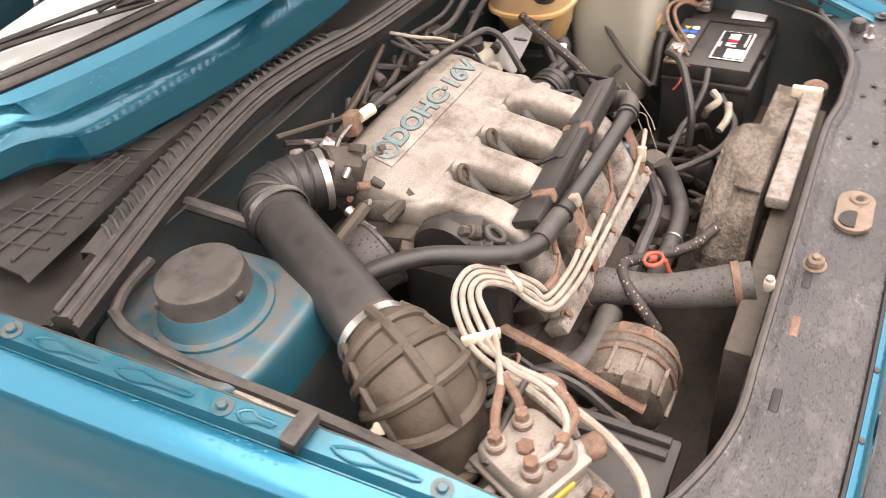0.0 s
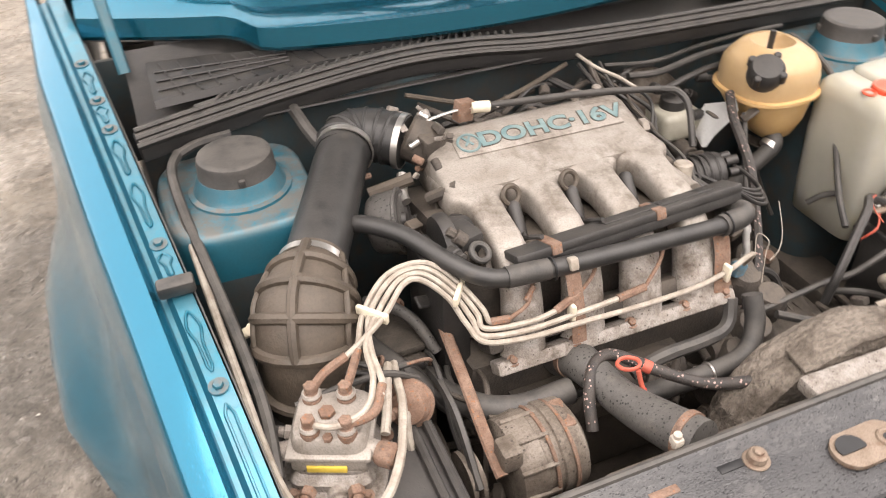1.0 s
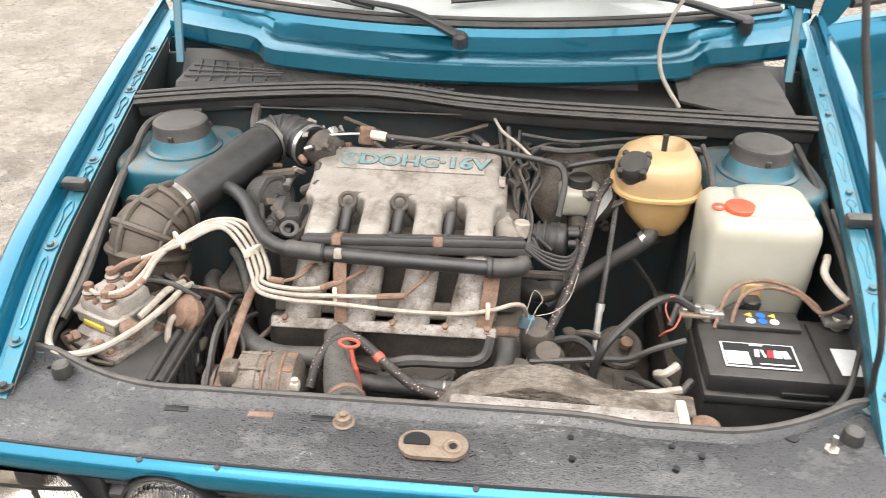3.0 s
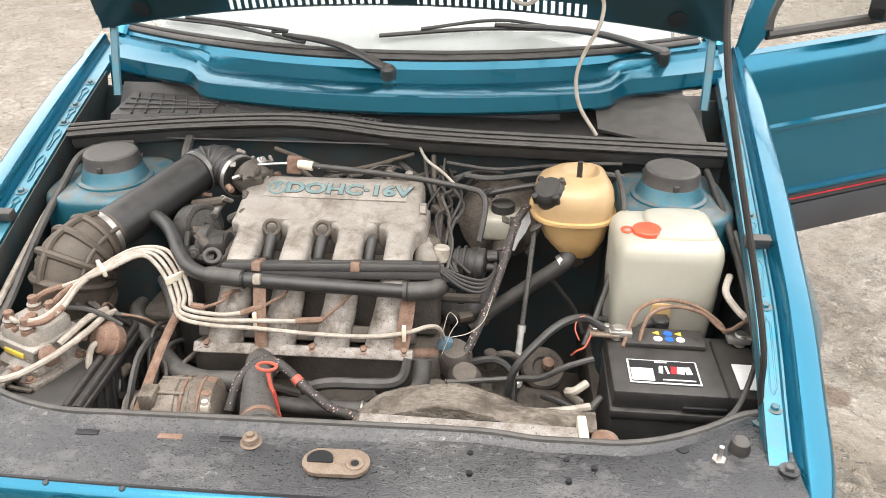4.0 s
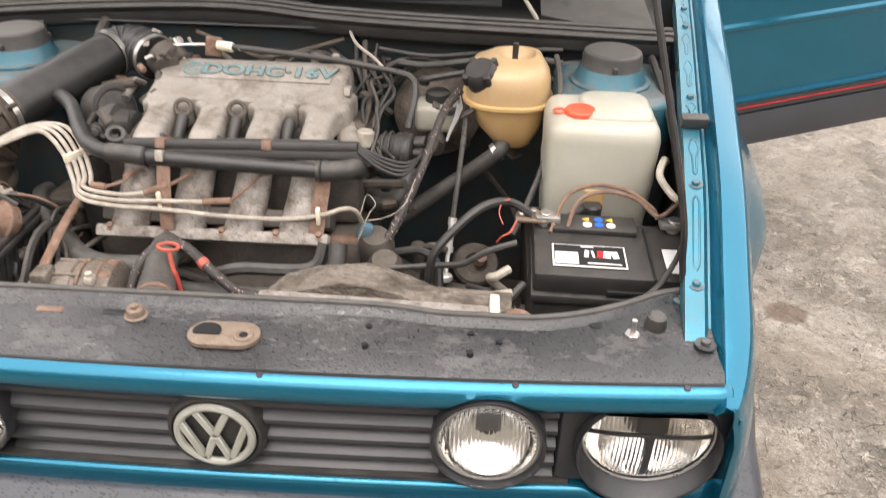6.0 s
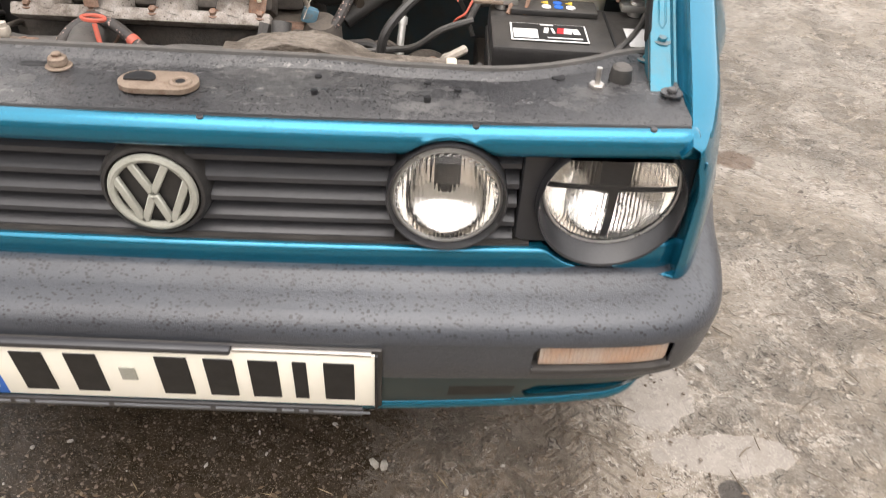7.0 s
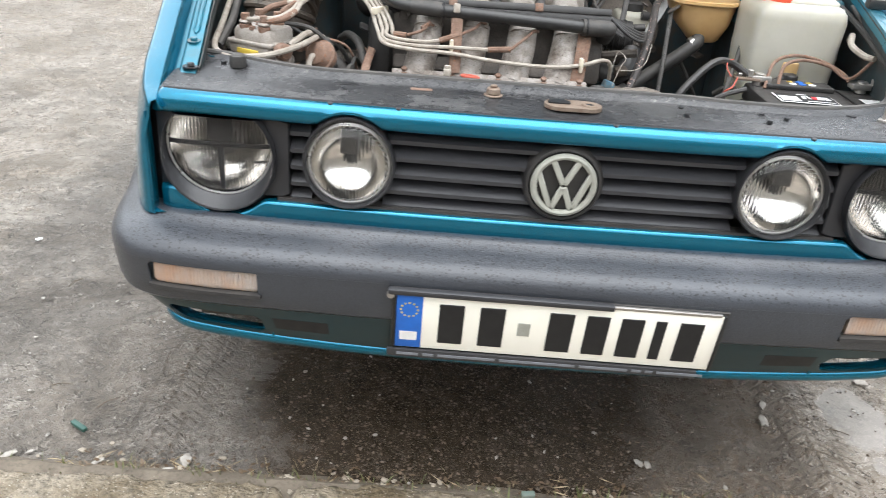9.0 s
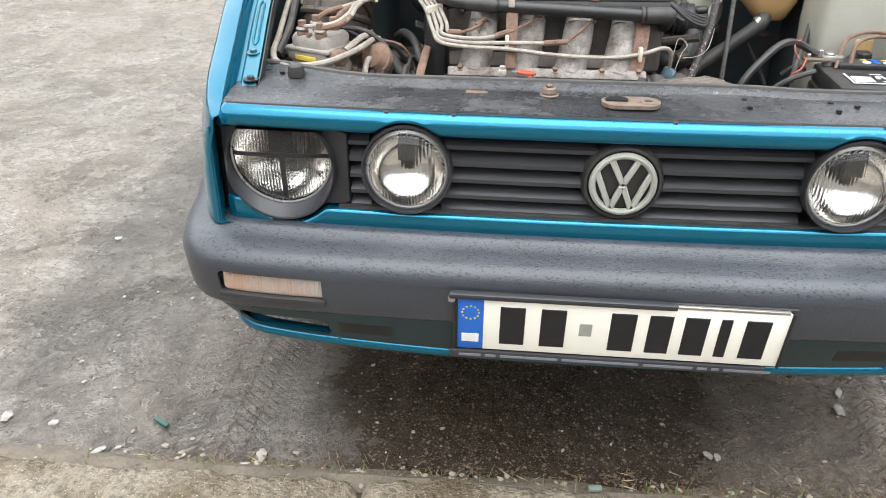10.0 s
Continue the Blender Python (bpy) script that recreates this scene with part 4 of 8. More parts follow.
def build_front():
    # radiator support panel on top
    slam = part("slam_panel", ([], []), M_SLAM, car, "scuffed black-painted front cross panel with holes")
    xs = np.linspace(-0.650, 0.632, 64)

    def slam_y0(x):
        return -0.028 + min(bow(x), 0.05)

    def slam_y1(x):
        h = x - XC
        out = 0.098
        if h > 0.20:
            out -= 0.012 * min((h - 0.2) / 0.08, 1)
        if h > 0.40:
            out += 0.085 * min((h - 0.40) / 0.20, 1) ** 1.5
        if h < -0.40:
            out += 0.075 * min((-h - 0.40) / 0.20, 1) ** 1.5
        return out
    rows = []
    for x in xs:
        y0, y1 = slam_y0(x), slam_y1(x)
        step = 0.003 if x > 0.095 else 0.0
        prof = [(y0 - 0.002, 0.720), (y0, 0.7305), (y0 + 0.012, 0.7335 + step), (y0 + 0.058, 0.739 + step), (y1 - 0.030, 0.741 + step), (y1 - 0.022, 0.744), (y1 - 0.014, 0.752), (y1 - 0.006, 0.753), (y1, 0.747), (y1 + 0.001, 0.715)]
        rows.append([(x, a, b) for a, b in prof])
    vs, fs = sheet(rows, 0.002)
    me = mesh_of("slam_panel", (vs, fs), M_SLAM, base_of(car), 40)
    slam.data = me
    # rounded rear lip seal
    part("edge_seal", tube([(x, slam_y1(x) - 0.006, 0.752) for x in xs[::3]], 0.0055, 8, 3), M_RUBBER, slam, "black rubber edge strip")
    holes = [(0.178, 0.055), (0.309, 0.050), (0.178, 0.018), (0.309, 0.012), (0.345, 0.036), (0.470, 0.078), (0.590, 0.085), (-0.475, 0.10), (-0.585, 0.12)]
    for x, y in holes:
        r = 0.0085 if x in (0.470, -0.475) else 0.0042
        part("hole", cone((x, y + bow(x) * 0.5, 0.736), (x, y + bow(x) * 0.5, 0.7455), r, seg=14), M_INK, slam)
    for x, w in ((-0.365, 0.034), (-0.245, 0.036), (-0.158, 0.034)):
        part("slot", rbox((x, 0.062, 0.7385), (w, 0.011, 0.007), 0.002), M_RUST if x == -0.245 else M_INK, slam)
    # latch plate
    lx, ly = -0.002, 0.026
    outline = []
    for k in range(24):
        a = 2 * math.pi * k / 24
        outline.append((0.024 * math.cos(a) + (0.022 if math.cos(a) > 0 else -0.022), 0.024 * math.sin(a)))
    latch = part("latch_plate", prism(outline, pose(lx, ly, 0.739), 0.006), M_LATCH, slam, "rusty latch plate with two openings")
    part("latch_opening", prism([(0.018 * math.cos(a), max(0.016 * math.sin(a), -0.006)) for a in (2 * math.pi * k / 20 for k in range(20))], pose(lx - 0.022, ly + 0.002, 0.7425), 0.0046), M_INK, latch)
    part("latch_eye", join(torus((lx + 0.026, ly - 0.003, 0.745), (0, 0, 1), 0.010, 0.0035), cone((lx + 0.026, ly - 0.003, 0.741), (lx + 0.026, ly - 0.003, 0.7462), 0.0075, seg=16)), M_LATCH, latch)
    part("latch_eye_hole", cone((lx + 0.026, ly - 0.003, 0.744), (lx + 0.026, ly - 0.003, 0.7468), 0.0055, seg=16), M_INK, latch)
    # stud with rusty cap
    b = Vector((-0.128, 0.058, 0.740))
    part("rusty_bolt", join(cone(b, b + Vector((0, 0, 0.003)), 0.0155, seg=20, bevel=0.001), cone(b + Vector((0, 0, 0.003)), b + Vector((0, 0, 0.014)), 0.0115, 0.0108, seg=18, bevel=0.002), cone(b + Vector((0, 0, 0.014)), b + Vector((0, 0, 0.018)), 0.006, seg=6, bevel=0.001)), M_LATCH, slam, "rusty round-headed bolt")
    for x, y in ((0.548, 0.088), (-0.557, 0.115)):
        part("rubber_stop", lathe((x, y, 0.742), (0, 0, 1), [(0, 0.014), (0.004, 0.0145), (0.018, 0.0125), (0.021, 0.009), (0.021, 0.001)], 18), M_RUBBER, slam, "black rubber bonnet stop")
    part("adjuster", join(cone((0.515, 0.066, 0.742), (0.515, 0.066, 0.748), 0.010, seg=6, bevel=0.001), cone((0.515, 0.066, 0.748), (0.515, 0.066, 0.768), 0.0035, seg=10)), M_STEEL, slam, "zinc threaded adjuster stud")
    for x, y in ((0.604, 0.052), (0.594, 0.147), (-0.624, 0.075), (-0.612, 0.165)):
        part("bolt", hexbolt((x, y, 0.7455), (0, 0, 1), 0.0065, 0.005, 0.0135), M_PAINT_DULL if y > 0.1 else M_SLAM, slam)

    # body-coloured panel over the grille, with arches for the inner lamps
    rows = []
    for x in np.linspace(XC - 0.6475, XC + 0.6475, 217):
        h = abs(x - XC)
        low = 0.700
        d = min(abs(x - (q * FOG - 0.0060)) for q in (-1, 1))
        if d < 0.0790:
            low = max(low, FOG_Z + 0.0015 + math.sqrt(0.0790 ** 2 - d * d))
        fall = max((h - 0.636) / 0.0115, 0) ** 2
        top = 0.7335 - 0.006 * fall
        y = bow(x)
        prof = [(-0.026, top - 0.005), (-0.030, top), (-0.0345, top - 0.0008), (-0.0395, top - 0.0032), (-0.0435, top - 0.0075), (-0.0462, top - 0.0130), (-0.0474, max(top - 0.0185, low + 0.0062)), (-0.0470, max(top - 0.0245, low + 0.0040)), (-0.0452, low + 0.0020), (-0.0425, low + 0.0006), (-0.038, low), (-0.030, low + 0.001), (-0.014, low + 0.004)]
        end = min(h / 0.6475, 1.0) ** 30
        rows.append([(x - math.copysign(0.011 * end * (b - low) / 0.034, x - XC), a + min(y, 0.0225) + 0.004 * fall, b - 0.0025 * end * (top - b) / 0.034) for a, b in prof])
    part("panel_seam", tube([(x, -0.0295 + min(bow(x), 0.05), 0.7325) for x in np.linspace(XC - 0.63, XC + 0.625, 50)], 0.0035, 6, 1), M_INK, car, "dark seam between grille panel and cross panel")
    for x in (-0.38, -0.275, 0.058, 0.365, 0.57):
        part("seam_screw", cone((x, -0.034 + bow(x), 0.729), (x, -0.035 + bow(x), 0.7355), 0.0042, seg=10, bevel=0.001), M_GRILLE, car)
    part("grille_header", sheet(rows, 0.0008), M_PAINT, car, "teal metallic panel above the grille", 50)
    # panel under the grille
    rows = []
    for x in np.linspace(XC - 0.646, XC + 0.646, 160):
        h, y = abs(x - XC), bow(x)
        top = 0.5635
        d = abs(h - HEAD)
        if d < 0.100:
            top = min(top, LAMP_Z - 0.013 - math.sqrt(0.100 ** 2 - d * d))
        if h > HEAD + 0.022:
            top = 0.5400 + 0.034 * min((h - HEAD - 0.022) / 0.044, 1)
        top = max(top, 0.537)
        rows.append([(x, y + a, b) for a, b in ((-0.020, top - 0.003), (-0.0375, top - 0.001), (-0.0415, top - 0.003), (-0.0425, top - 0.007), (-0.0430, 0.532), (-0.030, 0.500))])
    part("grille_sill", sheet(rows, 0.002), M_PAINT, car, "teal metallic strip under the grille", 50)

    # grille: backing, five slats, surround
    grille = part("grille", sheet([[(x, 0.055 + bow(x), z) for z in (0.54, 0.70)] for x in np.linspace(XC - 0.46, XC + 0.46, 24)], 0.004), M_INK, car, "black plastic grille with horizontal slats")
    for z in (0.684, 0.6555, 0.6275, 0.5995, 0.5735):
        for h0, h1 in ((-0.434, -FOG - 0.058), (-FOG + 0.058, FOG - 0.058), (FOG + 0.058, 0.434)):
            rows = []
            for x in np.linspace(XC + h0, XC + h1, 24):
                y = bow(x)
                rows.append([(x, y + a, z + b) for a, b in ((0.004, 0.0105), (-0.008, 0.0065), (-0.018, 0.0005), (-0.026, -0.0055), (-0.0265, -0.0075), (-0.022, -0.0085), (0.002, -0.004))])
            part("slat", sheet(rows, 0.003), M_GRILLE, grille)
    rows = [[(x, bow(x) + a, z) for a, z in ((-0.010, 0.5660), (-0.036, 0.5665), (-0.037, 0.5640), (-0.010, 0.5635))] for x in np.linspace(XC - 0.455, XC + 0.455, 30)]
    part("lower_trim", sheet(rows, 0.002), M_BLACK, grille)
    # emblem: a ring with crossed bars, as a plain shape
    e = Vector((XC + 0.001, -0.043, 0.632))
    disc = part("emblem", lathe((e.x, -0.012, e.z), (0, -1, 0), [(0, 0.066), (0.018, 0.064), (0.026, 0.060), (0.027, 0.056), (0.020, 0.053), (0.020, 0.001)], 40), M_BLACK, grille, "round faded silver emblem on black")
    bars = [torus((e.x, e.y + 0.004, e.z), (0, -1, 0), 0.0475, 0.0055, 44, 8)]

    def bar(x0, z0, x1, z1, w=0.0095):
        a, b = Vector((e.x + x0, e.y + 0.004, e.z + z0)), Vector((e.x + x1, e.y + 0.004, e.z + z1))
        c = (a + b) / 2
        ang = math.degrees(math.atan2(z1 - z0, x1 - x0))
        return rbox(tuple(c), ((b - a).length, 0.008, w), 0.0015, 1, rot=(0, -ang, 0))
    for sgn in (-1, 1):
        bars += [bar(sgn * 0.0215, 0.042, sgn * 0.001, 0.001), bar(sgn * 0.0425, 0.021, sgn * 0.0165, -0.043), bar(sgn * 0.0165, -0.043, sgn * 0.001, -0.003)]
    part("emblem_ring", join(*bars), M_SILVER, disc, "faded silver ring and bars")

    for s in (-1, 1):
        # outer headlamp: a black panel with a round lip that bulges over the strip below
        hx, cz = XC + s * HEAD, LAMP_Z
        y = bow(hx)
        lamp = part("headlamp", ([], []), M_LAMP_BLACK, car, "round headlamp in a black plastic surround")
        n = 72
        angles = [2 * math.pi * (k + 0.5) / n for k in range(n)]

        def panel(shrink, yy):
            out = []
            for a in angles:
                ca, sa = math.cos(a), math.sin(a)
                m = max(abs(ca) / ((0.0985 if ca * s > 0 else 0.1135) - shrink), abs(sa) / ((0.0525 if sa > 0 else 0.078) - shrink))
                b = -0.013 * sa
                rad = max(1 / m, b + math.sqrt(max(b * b + (0.0970 - shrink) ** 2 - 0.013 ** 2, 0.0)) if sa < 0.1 else 0.0)
                px, pz = hx + ca * rad, cz + sa * rad
                out.append((px, yy + 0.020 * (abs(px - XC) / 0.62) ** 2.2 - y, pz))
            return out

        def lip(r, yy, drop=0.0):
            return [(hx + r * math.cos(a), yy + 0.5 * (bow(hx + r * math.cos(a)) - y), min(cz - drop + r * math.sin(a), 0.6975)) for a in angles]
        rings = [panel(0.0, y + 0.05), panel(0.0, y - 0.0285), panel(0.002, y - 0.0310), lip(0.0925, y - 0.0320, 0.0145), lip(0.0922, y - 0.0445, 0.0145), lip(0.0908, y - 0.0475, 0.0145), lip(0.0892, y - 0.0465, 0.0130), lip(0.0872, y - 0.0290, 0.003), lip(0.0850, y - 0.0250), lip(0.0845, y - 0.0170), lip(0.0845, y + 0.001)]
        part("lamp_bucket", rbox((XC + s * 0.6535, 0.014, 0.624), (0.022, 0.006, 0.200), 0.002), M_INK, lamp, "dark filler beside the lamp")
        lamp.data = mesh_of("headlamp", loft(rings, True, False), M_LAMP_BLACK, base_of(car), 34)
        part("reflector", lathe((hx, y - 0.019, cz), (0, 1, 0), [(0, 0.0835), (0.013, 0.075), (0.033, 0.056), (0.051, 0.032), (0.056, 0.017), (0.056, 0.001)], 36, False), M_CHROME, lamp, "mirrored lamp reflector")
        part("bulb_shield", lathe((hx, y + 0.031, cz), (0, -1, 0), [(0, 0.024), (0.026, 0.023), (0.030, 0.018), (0.031, 0.001)], 24), M_BLACK, lamp)
        lens = part("lens", lathe((hx, y - 0.019, cz), (0, -1, 0), [(-0.004, 0.0830), (0.0, 0.0830), (0.008, 0.073), (0.014, 0.056), (0.0175, 0.033), (0.0185, 0.001)], 40), M_LAMP_GLASS, lamp, "ribbed clear lamp glass")
        lens.visible_shadow = False
        part("cross_bar", rbox((hx, y - 0.0235, cz + 0.002), (0.160, 0.003, 0.0075), 0.001), M_INK, lamp, "dark cross strip in the lamp")
        part("upright_bar", prism([(-0.0035, -0.076), (0.0035, -0.076), (0.005, -0.006), (0.019, 0.010), (0.019, 0.072), (-0.019, 0.072), (-0.019, 0.010), (-0.005, -0.006)], pose(hx + 0.002, y - 0.020, cz, 90, 0, 0), 0.003), M_INK, lamp, "dark upright strip, wider above")
        part("rim", torus((hx, y - 0.0245, cz), (0, -1, 0), 0.0835, 0.0020, 44, 8), M_RIM_METAL, lamp)
        # inner driving lamp, set back under the arch of the panel
        fx, fz = s * FOG - 0.0060, FOG_Z
        y = bow(fx)
        def hood(r, yy, rise):
            return [(fx + r * math.cos(a), yy, fz + r * math.sin(a) + rise * max(math.sin(a), 0.0) ** 1.4) for a in angles]
        fog = part("driving_lamp", loft([hood(0.0725, y + 0.03, 0.004), hood(0.0732, y - 0.032, 0.0060), hood(0.0727, y - 0.046, 0.0066), hood(0.0718, y - 0.050, 0.0066), hood(0.0700, y - 0.050, 0.0060), hood(0.0684, y - 0.044, 0.0030), hood(0.0668, y - 0.034, 0.0), hood(0.0655, y - 0.030, 0.0)], True, False), M_LAMP_BLACK, car, "round driving lamp in a black hood")
        part("reflector", lathe((fx, y - 0.030, fz), (0, 1, 0), [(0, 0.0658), (0.012, 0.0585), (0.030, 0.044), (0.042, 0.023), (0.046, 0.011), (0.046, 0.001)], 36, False), M_CHROME, fog, "mirrored lamp reflector")
        part("upper_shield", rbox((fx, y - 0.025, fz + 0.034), (0.028, 0.003, 0.040), 0.001), M_BLACK, fog, "dark shield in the upper lamp")
        part("lens_ring", torus((fx, y - 0.0385, fz), (0, -1, 0), 0.0642, 0.0022, 44, 8), M_RIM_METAL, fog, "pale serrated lamp rim")
        for k in range(40):
            a = 2 * math.pi * k / 40
            part("prism", rbox((fx + 0.0596 * math.cos(a), y - 0.0385, fz + 0.0596 * math.sin(a)), (0.0088, 0.002, 0.0015), 0.0005, 1, rot=(0, -math.degrees(a) + 48, 0)), M_RIM_METAL, fog)
        part("bulb_shield", lathe((fx, y + 0.016, fz + 0.006), (0, -1, 0), [(0, 0.013), (0.030, 0.012), (0.034, 0.008), (0.034, 0.001)], 18), M_INK, fog)
        lens = part("lens", lathe((fx, y - 0.034, fz), (0, -1, 0), [(-0.003, 0.0646), (0.0, 0.0646), (0.009, 0.0575), (0.0145, 0.042), (0.0175, 0.023), (0.0185, 0.001)], 40), M_LAMP_GLASS, fog, "ribbed clear lamp glass")
        lens.visible_shadow = False
        part("rim", torus((fx, y - 0.0365, fz), (0, -1, 0), 0.0661, 0.0026, 44, 8), M_RIM_METAL, fog, "bright metal lamp rim")


build_front()


# ---- bumper and valance ----
BUMPER_PATH = [(0, -0.125), (0.25, -0.124), (0.45, -0.118), (0.56, -0.112), (0.63, -0.102), (0.682, -0.080), (0.718, -0.034), (0.740, 0.04), (0.758, 0.14), (0.782, 0.24), (0.786, 0.31)]


def plan(points, z=0.0, fine=9):
    """A half plan curve mirrored about the middle plane."""
    half = smooth_path([(h, y, z) for h, y in points], fine)
    return [(XC - p.x * (1 + 0.014 * min(p.x / 0.5, 1)), p.y) for p in reversed(half[1:])] + [(XC + p.x, p.y) for p in half]


def along(path, profile, closed=False):
    """Rings of a profile (inward offset, z) along a plan path; the profile may depend on the half width."""
    rings = []
    for i, (x, y) in enumerate(path):
        a, b = path[max(i - 1, 0)], path[min(i + 1, len(path) - 1)]
        d = Vector((b[0] - a[0], b[1] - a[1])).normalized()
        n = Vector((-d.y, d.x))
        rings.append([(x + n.x * o, y + n.y * o, z) for o, z in (profile(x - XC) if callable(profile) else profile)])
    return rings


def band(line, z0, z1):
    """The stretch of a falling profile (offset, z) between two heights."""
    at = lambda z: (float(np.interp(-z, [-b for _, b in line], [a for a, _ in line])), z)
    return [at(z) for z in np.linspace(z1, z0, 7)]


def build_bumper():
    path = plan(BUMPER_PATH, 0.0, 30)
    top = [(0.100, 0.530), (0.086, 0.5340), (0.074, 0.5335), (0.068, 0.5300), (0.064, 0.5258), (0.044, 0.5185), (0.022, 0.5115), (0.0105, 0.5060), (0.0045, 0.4985), (0.0012, 0.4915), (0.0, 0.4855), (0.0001, 0.4800)]
    face = [(0.0001, 0.4800), (0.0015, 0.465), (0.003, 0.45), (0.006, 0.425), (0.010, 0.412)]
    under = [(0.010, 0.412), (0.018, 0.404), (0.030, 0.401), (0.070, 0.399)]
    SH0, SH1, SZ0, SZ1 = 0.466, 0.648, 0.4345, 0.4775

    def in_signal(p):
        return SH0 <= abs(p[0] - XC) <= SH1

    def ends(h):
        """Rounding of the signal opening towards its ends."""
        d = min(abs(h) - SH0, SH1 - abs(h))
        return 0.008 * (1 - math.sqrt(max(1 - (1 - min(max(d / 0.009, 0), 1)) ** 2, 0)))
    runs, run = [], []
    for p, q in zip(path, path[1:] + [None]):
        run.append(p)
        if q is None or in_signal(p) != in_signal(q):
            runs.append(run)
            run = [p] if q is not None else []
    bumper = part("bumper", sheet(along(path, top), 0.003), M_BUMPER, car, "weathered grey-black plastic bumper beaded with rain", 45)
    part("bumper_underside", sheet(along(path, under), 0.003), M_BUMPER, bumper, "", 45)
    for r in runs:
        if in_signal(r[len(r) // 2]):
            part("bumper_face", sheet(along(r, lambda h: band(face, SZ1 - ends(h), 0.4800)), 0.003), M_BUMPER, bumper, "", 45)
            part("bumper_face", sheet(along(r, lambda h: band(face, 0.412, SZ0 + ends(h))), 0.003), M_BUMPER, bumper, "", 45)
        else:
            part("bumper_face", sheet(along(r, face), 0.003), M_BUMPER, bumper, "", 45)
    for s in (-1, 1):
        # turn signal set into the bumper: walls of the recess, pale lower ledge and ribbed lens
        wide = [p for p in path if SH0 - 0.002 <= s * (p[0] - XC) <= SH1 + 0.002]
        seg = [p for p in path if SH0 + 0.004 <= s * (p[0] - XC) <= SH1 - 0.004]
        lens = []
        for a, b in zip(seg, seg[1:]):
            k = max(1, int(math.hypot(b[0] - a[0], b[1] - a[1]) / 0.0011))
            lens += [(a[0] + (b[0] - a[0]) * i / k, a[1] + (b[1] - a[1]) * i / k) for i in range(k)]
        lens.append(seg[-1])

        def ribbed(h):
            d = min(abs(h) - SH0 - 0.004, SH1 - 0.004 - abs(h))
            r = 0.005 * (1 - min(max(d / 0.006, 0), 1)) ** 2
            rib = 0.0007 * math.sin(h * 2 * math.pi / 0.0056)
            o = 0.0035 + 0.35 * r
            return [(o + 0.012, 0.4405 + r), (o + 0.002, 0.4395 + r), (o, 0.4425 + r), (o + rib * 0.4, 0.446 + r), (o + rib, 0.456), (o + rib, 0.469), (o + rib * 0.4, 0.4720 - r), (o + 0.002, 0.4748 - r), (o + 0.012, 0.4740 - r)]
        part("signal_recess", sheet(along(wide, [(0.002, 0.4835), (0.016, 0.4815), (0.0165, 0.460), (0.016, 0.4385), (0.010, 0.4370), (-0.0018, 0.4345), (-0.0022, 0.4325), (0.004, 0.4305)]), 0.002), M_BLACK, bumper, "black recess with a ledge below the lens", 30)
        part("turn_signal", loft(along(lens, ribbed)), M_BLINKER, bumper, "faded orange turn signal lens")

    # painted valance below, tucked in towards its lip, with an air opening at each side
    head = plan([(0, -0.108), (0.25, -0.107), (0.45, -0.101), (0.56, -0.094), (0.62, -0.083), (0.664, -0.062), (0.698, -0.018), (0.716, 0.05), (0.724, 0.13)], 0.0, 30)
    foot = plan([(0, -0.092), (0.25, -0.090), (0.44, -0.082), (0.54, -0.074), (0.600, -0.063), (0.634, -0.036), (0.650, 0.005), (0.658, 0.06), (0.664, 0.13)], 0.0, 30)

    def lip_z(h):
        return 0.312 + 0.016 * (abs(h) / 0.62) ** 2.5

    def fall(i, v):
        """A point of the valance, from the bumper (v = 0) down to the lip (v = 1)."""
        (x0, y0), (x1, y1) = head[i], foot[i]
        z1 = lip_z(x1 - XC) + 0.025
        k = v ** 1.25
        return (x0 + (x1 - x0) * k, y0 + (y1 - y0) * k, 0.408 + (z1 - 0.408) * v)
    OH0, OH1 = 0.462, 0.618
    val = part("valance", sheet(along(foot, lambda h: [(0.022, lip_z(h) + 0.0235), (0.010, lip_z(h) + 0.0255), (0.000, lip_z(h) + 0.0235), (-0.004, lip_z(h) + 0.018), (-0.0035, lip_z(h) + 0.011), (0.003, lip_z(h) + 0.004), (0.014, lip_z(h)), (0.030, lip_z(h) + 0.004)]), 0.002), M_PAINT, car, "teal painted spoiler lip under the bumper", 45)

    def opening(h):
        """Upper and lower limit of the air opening, closing in a round end."""
        a, b = 0.34, 0.93
        d = min(abs(h) - OH0, OH1 - abs(h))
        r = 0.25 * (1 - math.sqrt(max(1 - (1 - min(max(d / 0.016, 0), 1)) ** 2, 0)))
        return a + r, b - r
    groups, run = [], []
    hole = lambda i: OH0 <= abs(foot[i][0] - XC) <= OH1
    for i in range(len(foot)):
        run.append(i)
        if i + 1 == len(foot) or hole(i) != hole(i + 1):
            groups.append(run)
            run = [i] if i + 1 < len(foot) else []
    # shade under the bumper is put into the panels' dark teal
    for g in groups:
        if hole(g[len(g) // 2]):
            part("valance_top", sheet([[fall(i, opening(foot[i][0] - XC)[0] * k / 4) for k in range(5)] for i in g], 0.004), M_TEAL_SHADED, val, "", 45)
            part("valance_edge", sheet([[fall(i, 1 - (1 - opening(foot[i][0] - XC)[1]) * (1 - k / 3)) for k in range(4)] for i in g], 0.004), M_TEAL_SHADED, val, "", 45)
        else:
            part("valance_web", sheet([[fall(i, k / 8) for k in range(9)] for i in g], 0.004), M_TEAL_SHADED, val, "teal panel under the bumper, shade in its dark colour", 45)
